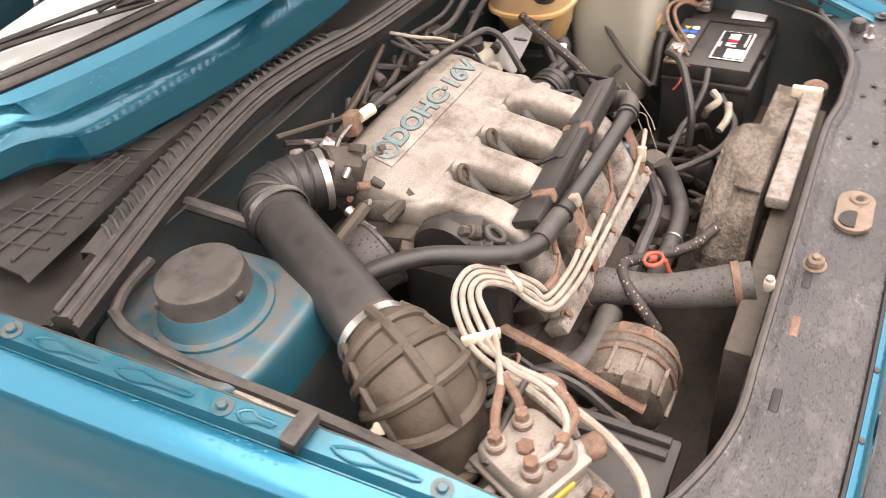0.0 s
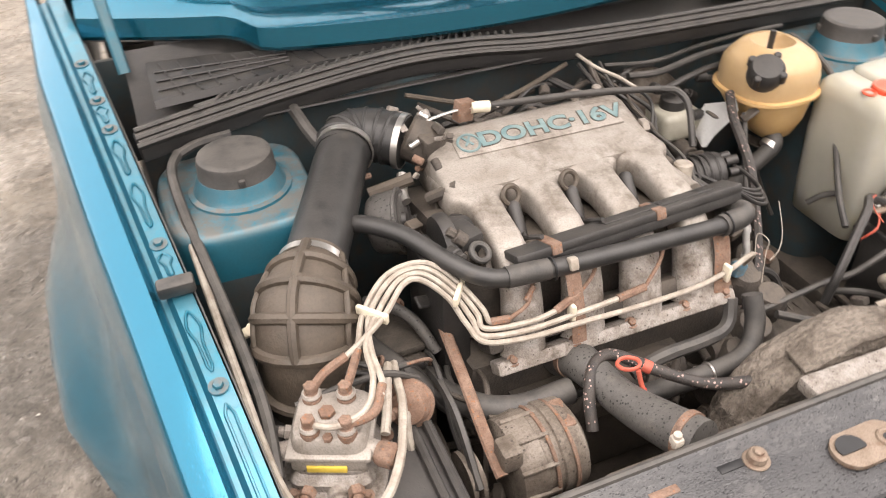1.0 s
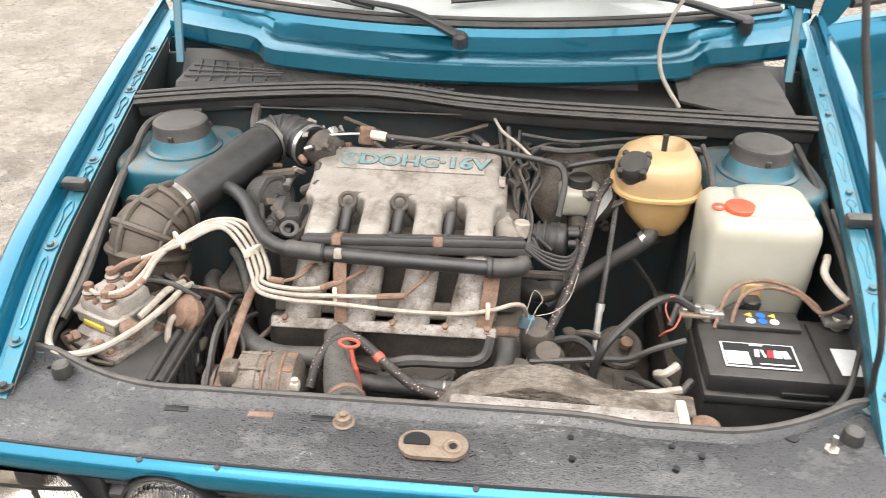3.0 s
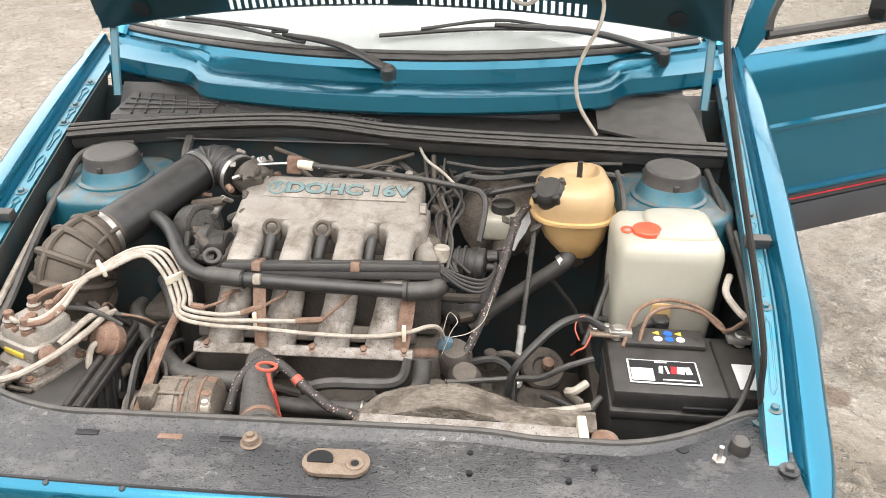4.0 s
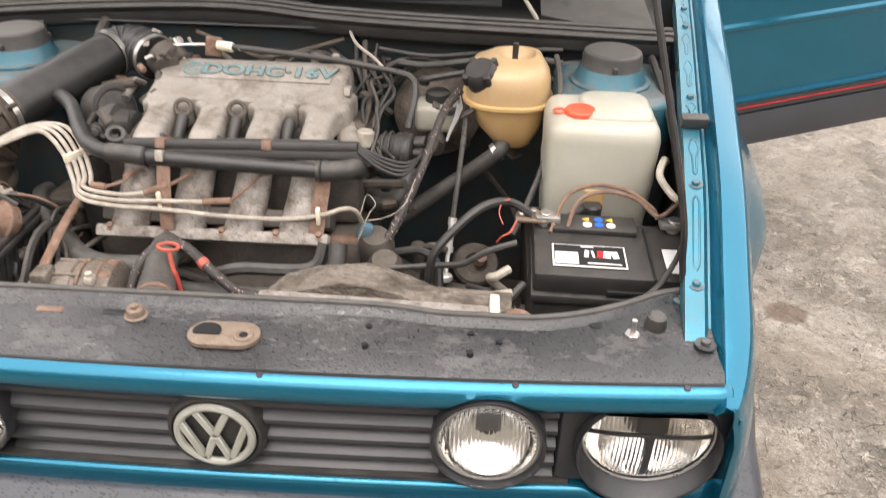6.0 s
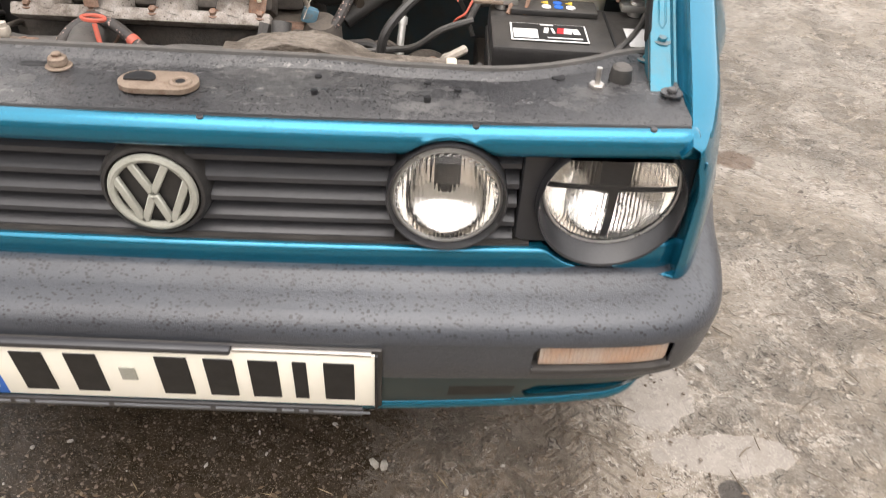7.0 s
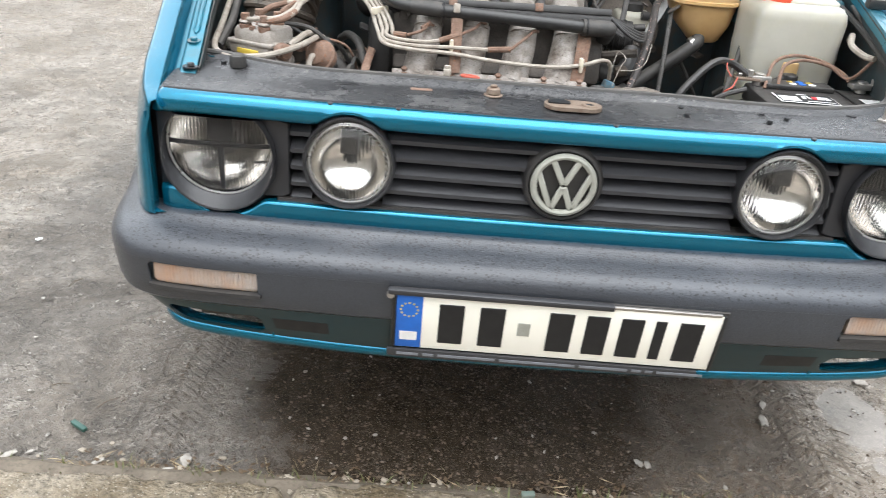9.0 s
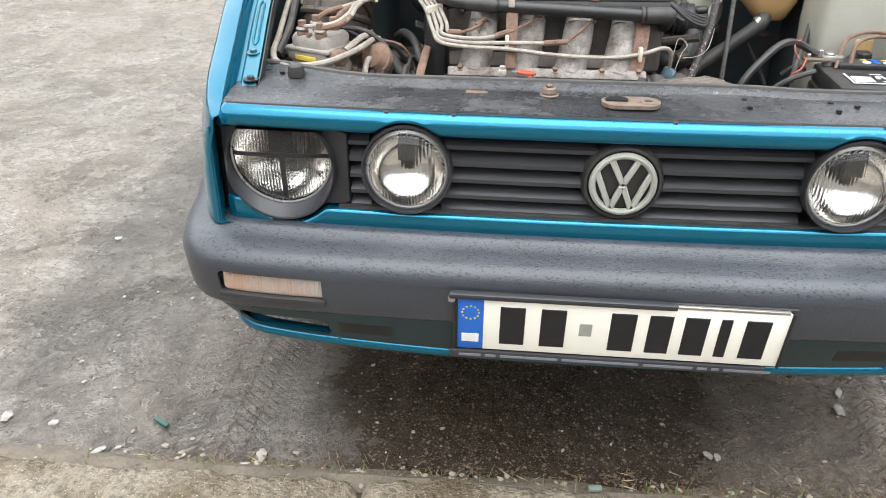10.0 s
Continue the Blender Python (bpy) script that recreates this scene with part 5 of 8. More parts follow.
    for s in (-1, 1):
        g = [i for i in range(len(foot)) if 0.355 <= s * (foot[i][0] - XC) <= 0.448]
        part("blank_slot", sheet([[tuple(Vector(fall(i, v)) + Vector((0, -0.0035, 0))) for v in (0.36, 0.48, 0.62, 0.74)] for i in g], 0.001), M_INK, val, "dark blanked slot")
        c = fall(min(range(len(foot)), key=lambda i: abs(foot[i][0] - XC - s * 0.455)), 0.97)
        part("weld_tab", rbox(c, (0.004, 0.010, 0.012), 0.001), M_PAINT, val)
        part("seam", tube([(XC + s * 0.30, -0.116, 0.412), (XC + s * 0.30, -0.100, 0.402)], 0.002, 6), M_INK, bumper)


build_bumper()


# ---- number plate ----
def build_plate():
    """Plate held in a grey frame; its characters stand as plain bars."""
    m = pose(0.0, -0.124, 0.414, 98, 0.4, 0)          # local x along the plate, y up, z out to the front
    P = lambda x, y, z=0.0: tuple(m @ Vector((x, y, z)))
    base = (0.0, -0.120, 0.35)
    plate = thing("number_plate", base, "cream number plate with blue band in a grey holder", "number plate")
    part("backing", moved(rbox((0, 0, -0.004), (0.532, 0.124, 0.006), 0.002), m), M_BLACK, plate)
    part("plate", moved(rbox((0, 0, 0.0005), (0.518, 0.112, 0.004), 0.0018), m), M_PLATE, plate, "cream reflective plate")
    part("blue_band", moved(rbox((-0.2375, 0, 0.0022), (0.042, 0.109, 0.0026), 0.001), m), M_PLATE_BLUE, plate, "blue band with a ring of yellow dots")
    for k in range(12):
        a = 2 * math.pi * k / 12
        part("dot", moved(cone((-0.2375 + 0.0135 * math.cos(a), 0.024 + 0.0135 * math.sin(a), 0.003), (-0.2375 + 0.0135 * math.cos(a), 0.024 + 0.0135 * math.sin(a), 0.0042), 0.0018, seg=6), m), M_GOLD, plate)
    part("code_bar", moved(rbox((-0.2375, -0.030, 0.0034), (0.028, 0.018, 0.0016), 0.0005, 1), m), M_WHITE, plate)
    for x, w in ((-0.170, 0.050), (-0.105, 0.050), (0.005, 0.050), (0.063, 0.046), (0.118, 0.046), (0.163, 0.022), (0.212, 0.048)):
        part("character_bar", moved(rbox((x, -0.001, 0.0030), (w * 0.80, 0.080, 0.0022), 0.001, 1), m), M_INK, plate)
    part("seal", moved(rbox((-0.053, 0.0, 0.0030), (0.020, 0.026, 0.0018), 0.0005, 1), m), M_SILVER, plate, "small silver seal sticker")
    for x in (0.259, -0.2605):
        part("edge_frame", moved(rbox((x, 0, 0.002), (0.004, 0.116, 0.006), 0.001), m), M_INK, plate)
    part("top_rail", moved(rbox((-0.095, 0.060, 0.004), (0.355, 0.010, 0.012), 0.003), m), M_GRILLE, plate, "grey plastic holder rail")
    part("top_edge", moved(rbox((0.168, 0.058, 0.001), (0.170, 0.005, 0.006), 0.001), m), M_STEEL, plate)
    strip = part("dealer_strip", moved(rbox((-0.015, -0.066, 0.004), (0.512, 0.017, 0.006), 0.002), m), M_GRILLE, plate, "grey holder strip with worn lettering")
    x = -0.255
    for w in (0.036, 0.018, 0.095, 0.125, 0.080, 0.016, 0.012, 0.075):
        part("lettering_bar", moved(rbox((x + w / 2, -0.066, 0.0072), (w, 0.0055, 0.001), 0.0003, 1), m), material("worn_grey_print", (0.20, 0.21, 0.23), rough=0.6) if x == -0.255 else bpy.data.materials["worn_grey_print"], strip)
        x += w + 0.007
    part("screw", moved(cone((-0.268, 0.053, 0.0), (-0.268, 0.053, 0.009), 0.006, seg=14, bevel=0.001), m), M_STEEL, plate)


build_plate()


# ---- bonnet, scuttle, windscreen ----
def scuttle_y(x):
    return 0.935 + 0.42 * (x - XC) ** 2


def gasket_y(x):
    return 0.952 + 0.44 * (x - XC) ** 2


def glass_point(x, z, out=0.0):
    """A point of the windscreen at a height, or proud of it."""
    return (x, gasket_y(x) + 0.012 + (z - 1.045) * 1.02 - 0.7 * out, z + 0.7 * out)


def build_scuttle():
    xs = np.linspace(XC - 0.735, XC + 0.735, 60)
    rows = []
    for x in xs:
        h = abs(x - XC)
        t = min(max((h - 0.455) / 0.04, 0), 1)
        yl = 0.850 + 0.36 * h ** 2 + (0.04 * t)
        ys, yg = scuttle_y(x), gasket_y(x)
        zl = 0.985 + 0.012 * t
        rows.append([(x, yl + 0.015, zl - 0.045), (x, yl, zl - 0.036), (x, yl - 0.003, zl - 0.030), (x, yl + 0.004, zl), (x, yl + 0.03, zl + 0.008), (x, ys - 0.020, zl + 0.012 + 0.006 * t), (x, ys - 0.012, zl + 0.018 + 0.012 * t), (x, (ys + yg) / 2, 1.020 + 0.010 * t), (x, yg, 1.040)])
    part("scuttle_panel", sheet(rows, 0.002), M_PAINT_WET, car, "wet teal scuttle panel below the windscreen", 22)
    part("windscreen_gasket", tube([(x, gasket_y(x) + 0.004, 1.042) for x in xs[::3]], 0.010, 10, 3, 0.8), M_RUBBER, car, "weathered black rubber windscreen seal")
    part("gasket_lip", tube([(x, gasket_y(x) + 0.016, 1.051) for x in xs[::3]], 0.0055, 8, 3), M_RUBBER, car)
    rows = [[glass_point(x, z) for z in np.linspace(1.04, 1.52, 8)] for x in np.linspace(XC - 0.70, XC + 0.70, 30)]
    part("windscreen", sheet(rows, 0.005), M_GLASS, car, "windscreen reflecting the white sky")
    # white sheet added behind the glass in place of the sky's reflection
    part("sky_reflection_sheet", sheet([[(p[0], p[1] + 0.018, p[2]) for p in (glass_point(x, z) for z in (1.050, 1.2, 1.35, 1.46))] for x in np.linspace(XC - 0.62, XC + 0.62, 16)], 0.004), M_WHITE, car, "white sheet added behind the windscreen for its pale reflection")
    # dashboard behind the glass
    part("dashboard", rbox((XC, 1.42, 1.00), (1.30, 0.50, 0.10), 0.03), M_DASH, car)
    for s in (-1, 1):
        part("windscreen_pillar", tube([(XC + s * 0.735, 1.17, 1.02), (XC + s * 0.70, 1.38, 1.24), (XC + s * 0.655, 1.68, 1.50)], 0.028, 10, 5), M_PAINT, car)


build_scuttle()


def build_wiper(pivot, mid, blade0, blade1, lift=0.02):
    w = part("wiper", join(lathe((pivot[0], pivot[1], pivot[2] - 0.012), (0, -0.3, 1), [(0, 0.017), (0.012, 0.018), (0.030, 0.016), (0.036, 0.010), (0.036, 0.001)], 18)), M_BLACK, car, "black windscreen wiper resting on the glass")
    part("arm", tube([(pivot[0], pivot[1], pivot[2] + 0.012), tuple(Vector(pivot).lerp(Vector(mid), 0.45) + Vector((0, -0.022, 0.030))), mid], lambda t: 0.0165 - 0.0085 * t, 10, 5, 0.6), M_BLACK, w)
    b0, b1 = Vector(blade0), Vector(blade1)
    part("blade", tube([b0, b0.lerp(b1, 0.5) + Vector((0, -0.012, 0.012)), b1], 0.006, 8, 6, 0.8), M_BLACK, w)
    part("blade_bridge", tube([b0.lerp(b1, 0.2) + Vector((0, -0.008, 0.014)), Vector(mid) + Vector((0, -0.01, 0.012)), b0.lerp(b1, 0.8) + Vector((0, -0.008, 0.014))], 0.004, 6, 5), M_BLACK, w)


build_wiper((-0.040, 0.936, 1.010), glass_point(-0.285, 1.066, 0.014), glass_point(-0.625, 1.069, 0.010), glass_point(-0.235, 1.056, 0.010))
build_wiper((0.578, 1.068, 1.026), glass_point(0.190, 1.094, 0.014), glass_point(-0.065, 1.075, 0.010), glass_point(0.398, 1.079, 0.010))


def build_bonnet():
    """The open bonnet: its rear edge by the scuttle, leaning up over the bay."""
    ang = radians(61)
    dy, dz = -math.cos(ang), math.sin(ang)
    ny, nz_ = -math.sin(ang), -math.cos(ang)          # out of the underside
    xs = np.linspace(-0.715, 0.715, 66)

    def pt(h, s, off=0.0):
        edge = 0.085 * (1 - (abs(h) / 0.715) ** 2)
        w = h * (1 - 0.13 * s)
        s = edge * (1 - s) + s * 1.02
        return (XC + w, 1.045 + dy * s + ny * off, 1.068 + dz * s + nz_ * off)
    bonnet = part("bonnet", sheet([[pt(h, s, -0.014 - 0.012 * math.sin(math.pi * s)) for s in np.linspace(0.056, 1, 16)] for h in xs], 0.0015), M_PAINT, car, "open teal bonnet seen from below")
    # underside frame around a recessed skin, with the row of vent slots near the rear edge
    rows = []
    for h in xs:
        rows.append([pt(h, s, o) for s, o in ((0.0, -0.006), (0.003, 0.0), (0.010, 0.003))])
    # bonnet underside takes the same shade-darkened teal
    part("rear_flange", sheet(rows, 0.0015), M_TEAL_SHADED, bonnet)
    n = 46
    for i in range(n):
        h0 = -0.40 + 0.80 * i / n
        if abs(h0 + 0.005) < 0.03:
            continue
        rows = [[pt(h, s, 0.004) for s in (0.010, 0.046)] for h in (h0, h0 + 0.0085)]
        part("vent_bar", sheet(rows, 0.0015), M_TEAL_SHADED, bonnet)
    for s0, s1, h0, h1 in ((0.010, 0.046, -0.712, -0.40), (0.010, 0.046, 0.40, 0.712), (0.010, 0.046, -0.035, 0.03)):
        part("rear_flange_end", sheet([[pt(h, s, 0.004) for s in (s0, s1)] for h in np.linspace(h0, h1, 16)], 0.0015), M_TEAL_SHADED, bonnet)
    part("under_frame", sheet([[pt(h, s, 0.004 if abs(s - 0.08) < 0.06 else -0.004) for s in np.linspace(0.046, 0.98, 18)] for h in xs], 0.0015), M_TEAL_SHADED, bonnet, "teal bonnet underside, shade in its dark colour")
    for s in (-1, 1):
        c = Vector(pt(s * 0.60, 0.045, 0.006))
        part("drain_hole", cone(c, c + Vector((0, ny, nz_)) * 0.002, 0.020, seg=20), M_INK, bonnet)
        # hinge arm
        part("hinge", tube([(XC + s * 0.690, 1.055, 1.085), (XC + s * 0.685, 1.02, 1.01), (XC + s * 0.680, 0.985, 0.93)], 0.010, 8, 5, 0.5), M_PAINT_DULL, bonnet, "dull teal bonnet hinge arm")
    return pt


bonnet_pt = build_bonnet()
prop_top = Vector(bonnet_pt(0.42, 0.80, 0.004))
part("prop_rod", tube([(0.594, 0.163, 0.765), (0.587, 0.160, 0.801), (0.566, 0.157, 0.906), (0.4795, 0.220, 1.229), (0.452, 0.300, 1.45), prop_top], 0.0046, 8, 5), M_BLACK, car, "thin black bonnet prop rod")


# ---- cabin shell, side and door ----
def build_shell():
    """Plain closed body behind the engine bay."""
    for s in (-1, 1):
        rows = []
        for y in np.linspace(1.22, 3.55, 14):
            t = max((y - 3.2) / 0.35, 0)
            rows.append([(XC + s * (0.83 - 0.10 * t * t), y, z) for z in (0.26, 0.45, 0.70)] + [(XC + s * (0.80 - 0.1 * t * t), y, 0.93)])
        if s < 0:
            part("body_side", sheet(rows, 0.004), M_PAINT, car)
        else:
            part("body_side", sheet(rows[7:], 0.004), M_PAINT, car)
            part("door_opening_sill", rbox((XC + 0.76, 1.85, 0.26), (0.12, 1.25, 0.10), 0.02), M_PAINT_DARK, car)
        part("roof_side", sheet([[(XC + s * 0.80, y, 0.93), (XC + s * 0.70, y2, 1.18), (XC + s * 0.62, y3, 1.40)] for y, y2, y3 in ((2.35, 2.35, 2.3), (2.9, 2.85, 2.75), (3.5, 3.4, 3.15))], 0.004), M_PAINT, car)
    part("roof", sheet([[(XC + 0.62 * k, y, 1.52 - 0.03 * k * k - z) for k in np.linspace(-1, 1, 9)] for y, z in ((1.66, 0.02), (2.2, 0.0), (2.8, 0.01), (3.15, 0.06))], 0.02), M_PAINT, car)
    part("tailgate", sheet([[(XC + 0.70 * k, 3.56 + a, z) for k in np.linspace(-1, 1, 7)] for a, z in ((0, 0.26), (0.02, 0.7), (-0.03, 0.95), (-0.40, 1.45))], 0.004), M_PAINT, car)
    part("underbody", rbox((XC, 2.25, 0.27), (1.50, 2.5, 0.08), 0.02), M_GRIME, car)
    part("seat_block", rbox((XC, 2.25, 0.62), (1.25, 0.9, 0.60), 0.08), M_DASH, car)
    for y in (0.70, 3.05):
        for s in (-1, 1):
            cx = XC + s * 0.715
            wheel = part("wheel", lathe((cx - s * 0.09, y, 0.285), (s, 0, 0), [(0, 0.19), (0, 0.27), (0.02, 0.287), (0.16, 0.287), (0.18, 0.27), (0.18, 0.19)], 40), M_RUBBER, car, "black road tyre")
            part("wheel_disc", lathe((cx - s * 0.06, y, 0.285), (s, 0, 0), [(0, 0.19), (0.12, 0.188), (0.13, 0.17), (0.10, 0.10), (0.12, 0.05), (0.12, 0.001)], 30), M_SILVER, wheel)


build_shell()


def build_door():
    """The open front door on its hinge, the car standing nose-down so that its lines rise a little."""
    d = Vector((0.9335, 0.3586, 0)).normalized()
    n = Vector((d.y, -d.x, 0))                         # outward skin faces the front of the car
    o = Vector((0.80, 1.208, 0))
    P = lambda u, z, k=0.0: tuple(o + d * u + n * k + Vector((0, 0, z + 0.066 * (u - 0.3))))
    L = 1.15
    us = list(np.linspace(-0.02, L - 0.06, 14)) + [L - 0.035, L - 0.015, L]

    def low(u):
        return 0.466 + 0.085 * max((u - (L - 0.12)) / 0.12, 0) ** 2.2
    skin = ((0.02, -0.02), (0.035, -0.004), (0.12, 0.003), (0.145, 0.004), (0.25, 0.010), (0.336, 0.014), (0.344, 0.022), (0.352, 0.022), (0.358, 0.012), (0.42, 0.010), (0.50, 0.002), (0.53, -0.008), (0.543, -0.022), (0.548, -0.045))
    edge = lambda u: -0.020 * max((u - (L - 0.04)) / 0.04, 0) ** 2
    door = part("door", sheet([[P(u, max(0.466 + z, low(u)), k + edge(u)) for z, k in skin] for u in us], 0.010), M_PAINT, car, "open teal front door with black lower cladding", 30)
    part("door_core", sheet([[P(u, z, -0.055) for z in (0.50, 0.75, 0.99)] for u in (0.0, 0.5, L - 0.05)], 0.05), M_DASH, door)
    part("lower_cladding", sheet([[P(u, max(z, low(u)), k + edge(u)) for z, k in ((0.464, -0.008), (0.470, 0.008), (0.500, 0.015), (0.560, 0.017), (0.568, 0.015), (0.572, 0.004))] for u in us], 0.006), M_BUMPER, door, "grey-black lower door cladding")
    part("trim_strip", sheet([[P(u, z, k + edge(u)) for z, k in ((0.573, 0.004), (0.576, 0.018), (0.602, 0.018), (0.605, 0.004))] for u in us[:-1]], 0.004), M_GRILLE, door)
    part("red_stripe", sheet([[P(u, z, 0.0205 + edge(u)) for z in (0.5893, 0.5928)] for u in us[:-1]], 0.0015), M_RED, door, "thin red pinstripe")
    part("bright_line", sheet([[P(u, z, k + edge(u)) for z, k in ((0.604, 0.004), (0.605, 0.016), (0.612, 0.015), (0.614, 0.004))] for u in us[:-1]], 0.002), M_PAINT, door, "painted ridge above the trim")
    # window frame, seal and pane
    part("frame_front", sheet([[P(-0.015, 0.99, -0.02), P(0.04, 1.02, -0.02), P(0.075, 1.06, -0.024)], [P(0.015, 1.12, -0.03), P(0.05, 1.125, -0.03), P(0.085, 1.13, -0.034)], [P(0.14, 1.38, -0.09), P(0.18, 1.385, -0.09), P(0.22, 1.39, -0.094)]], 0.012), M_PAINT, door)
    frame_pts = [P(0.075, 1.066, -0.022), P(0.095, 1.13, -0.036), P(0.24, 1.38, -0.09), P(0.52, 1.42, -0.11), P(1.04, 1.41, -0.11), P(1.09, 1.36, -0.10), P(1.10, 1.035, -0.030)]
    part("window_frame", tube(frame_pts, 0.018, 8, 4), M_BLACK, door, "black window frame")
    part("window_seal", tube([P(0.075, 1.056, -0.018), P(0.5, 1.054, -0.018), P(1.12, 1.040, -0.018)], 0.014, 8, 3), M_RUBBER, door)
    part("window_pane", sheet([[P(u, 1.04, -0.032), P(min(max(u + 0.10 * (1 if u < 0.5 else 0), 0.30 if u < 0.3 else u), 1.06), 1.40, -0.10)] for u in np.linspace(0.08, 1.07, 6)], 0.004), M_GLASS, door)
    mir = part("door_mirror", loft([[P(u, z, k) for u, z in ((0.34 + a, 1.10 + b), (0.52 + a, 1.10 + b), (0.54 + a, 1.13 + b), (0.53 + a, 1.21 - b), (0.38 + a, 1.21 - b), (0.34 + a, 1.18))] for k, a, b in ((0.02, 0.0, 0.0), (0.07, 0.0, 0.0), (0.11, 0.01, 0.015))]), M_BLACK, door, "black door mirror housing")
    part("mirror_foot", rbox(P(0.40, 1.085, 0.008), (0.06, 0.06, 0.06), 0.014, rot=(0, 0, 21)), M_BLACK, mir)


build_door()


def superbox(c, hx, hy, z, e=4.0, n=36):
    out = []
    for k in range(n):
        t = 2 * math.pi * k / n
        x, y = math.cos(t), math.sin(t)
        out.append((c[0] + hx * math.copysign(abs(x) ** (2 / e), x), c[1] + hy * math.copysign(abs(y) ** (2 / e), y), z))
    return out


# ---- engine bay shell ----
def build_bay():
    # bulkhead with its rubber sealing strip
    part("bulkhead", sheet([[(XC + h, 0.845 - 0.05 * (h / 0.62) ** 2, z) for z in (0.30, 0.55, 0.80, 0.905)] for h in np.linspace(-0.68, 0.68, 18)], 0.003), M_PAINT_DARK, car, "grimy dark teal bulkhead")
    pts = [(-0.690, 0.752, 0.922), (-0.60, 0.772, 0.926), (-0.45, 0.808, 0.928), (-0.266, 0.838, 0.928), (-0.14, 0.826, 0.928), (-0.02, 0.796, 0.926), (0.15, 0.782, 0.922), (0.40, 0.775, 0.918), (0.665, 0.768, 0.914)]
    strip = part("sealing_strip", tube(pts, 0.017, 10, 8, 0.75), M_RUBBER, car, "ribbed black rubber bulkhead seal")
    for dz, dy in ((0.012, -0.012), (0.016, 0.004), (0.002, -0.019)):
        part("rib", tube([(x, y + dy, z + dz) for x, y, z in pts], 0.0042, 6, 8), M_RUBBER, strip)
    flange = part("rib_flange", sheet([[(x, y + 0.012, z + 0.004), (x, y + 0.030, z + 0.008), (x, y + 0.052, z + 0.002), (x, y + 0.058, z - 0.012)] for x, y, z in smooth_path(pts[1:6], 8)], 0.002), M_RUBBER, strip, "black flange with slanted ribs")
    fin_path = smooth_path(pts[1:6], 9)
    for k in range(2, len(fin_path) - 3):
        x, y, z = fin_path[k]
        part("slanted_rib", tube([(x - 0.006, y + 0.014, z + 0.0065), (x + 0.004, y + 0.031, z + 0.0105), (x + 0.013, y + 0.052, z + 0.0045)], 0.0030, 6, 3), M_RUBBER, flange)
    part("strip_foot", tube([(x, y + 0.004, z - 0.020) for x, y, z in pts], 0.012, 8, 8, 1.4), M_BLACK, strip)
    # water tray behind the strip
    part("water_tray", sheet([[(XC + h, y, z) for y, z in ((0.79, 0.905), (0.84, 0.885), (0.92, 0.88), (0.98, 0.90), (1.03, 0.95))] for h in np.linspace(-0.68, 0.68, 14)], 0.003), M_BLACK, car, "black water tray behind the bulkhead seal")
    cov = part("tray_cover", sheet([[(x, y0 + (y1 - y0) * t, z) for t, z in ((0, 0.915), (0.05, 0.926), (1.0, 0.936))] for x, y0, y1 in ((-0.655, 0.860, 1.00), (-0.55, 0.872, 0.985), (-0.42, 0.892, 0.955), (-0.25, 0.898, 0.93), (-0.10, 0.90, 0.925))], 0.004), M_BLACK, car, "black plastic tray cover with a grid of ribs")
    for k in range(9):
        x = -0.63 + 0.030 * k
        t = (x + 0.64) / 0.22
        part("cover_rib", tube([(x + 0.02, 0.868 + 0.030 * t, 0.9275), (x - 0.005, 0.985 - 0.035 * t, 0.937)], 0.0022, 6), M_BLACK, cov)
    for k in range(3):
        part("cover_rib", tube([(-0.645, 0.892 + 0.032 * k, 0.931 + 0.002 * k), (-0.43, 0.912 + 0.012 * k, 0.932 + 0.001 * k)], 0.0022, 6), M_BLACK, cov)
    part("fan_cover", sheet([[(x, y0 + (y1 - y0) * t, z + 0.01 * math.sin(3.0 * t)) for t, z in ((0, 0.925), (0.5, 0.932), (1.0, 0.945))] for x, y0, y1 in ((0.42, 0.86, 1.00), (0.50, 0.81, 1.03), (0.58, 0.79, 1.06), (0.635, 0.79, 1.07))], 0.006), M_RUBBER, car, "dusty grey blower cover in the tray")
    part("tray_flap", sheet([[(x, y, z) for y, z in ((0.90, 0.930), (0.95, 0.945), (0.985, 0.948))] for x in (-0.06, 0.10, 0.22, 0.34)], 0.004), M_GRILLE, car)
    part("tray_bracket", rbox((-0.075, 0.905, 0.945), (0.035, 0.02, 0.03), 0.003), M_BLACK, car)
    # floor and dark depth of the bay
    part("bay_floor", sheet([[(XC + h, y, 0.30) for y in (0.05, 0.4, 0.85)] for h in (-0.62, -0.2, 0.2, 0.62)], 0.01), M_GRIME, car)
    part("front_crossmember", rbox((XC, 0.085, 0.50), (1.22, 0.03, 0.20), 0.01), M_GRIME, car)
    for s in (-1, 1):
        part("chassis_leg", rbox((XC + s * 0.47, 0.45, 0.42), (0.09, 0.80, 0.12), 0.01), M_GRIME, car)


build_bay()

# ---- engine ----
engine = thing("engine", (-0.11, 0.55, 0.42), "dirty four-cylinder engine with cast aluminium intake manifold", "engine")
RUN_X = (-0.246, -0.152, -0.057, 0.034)


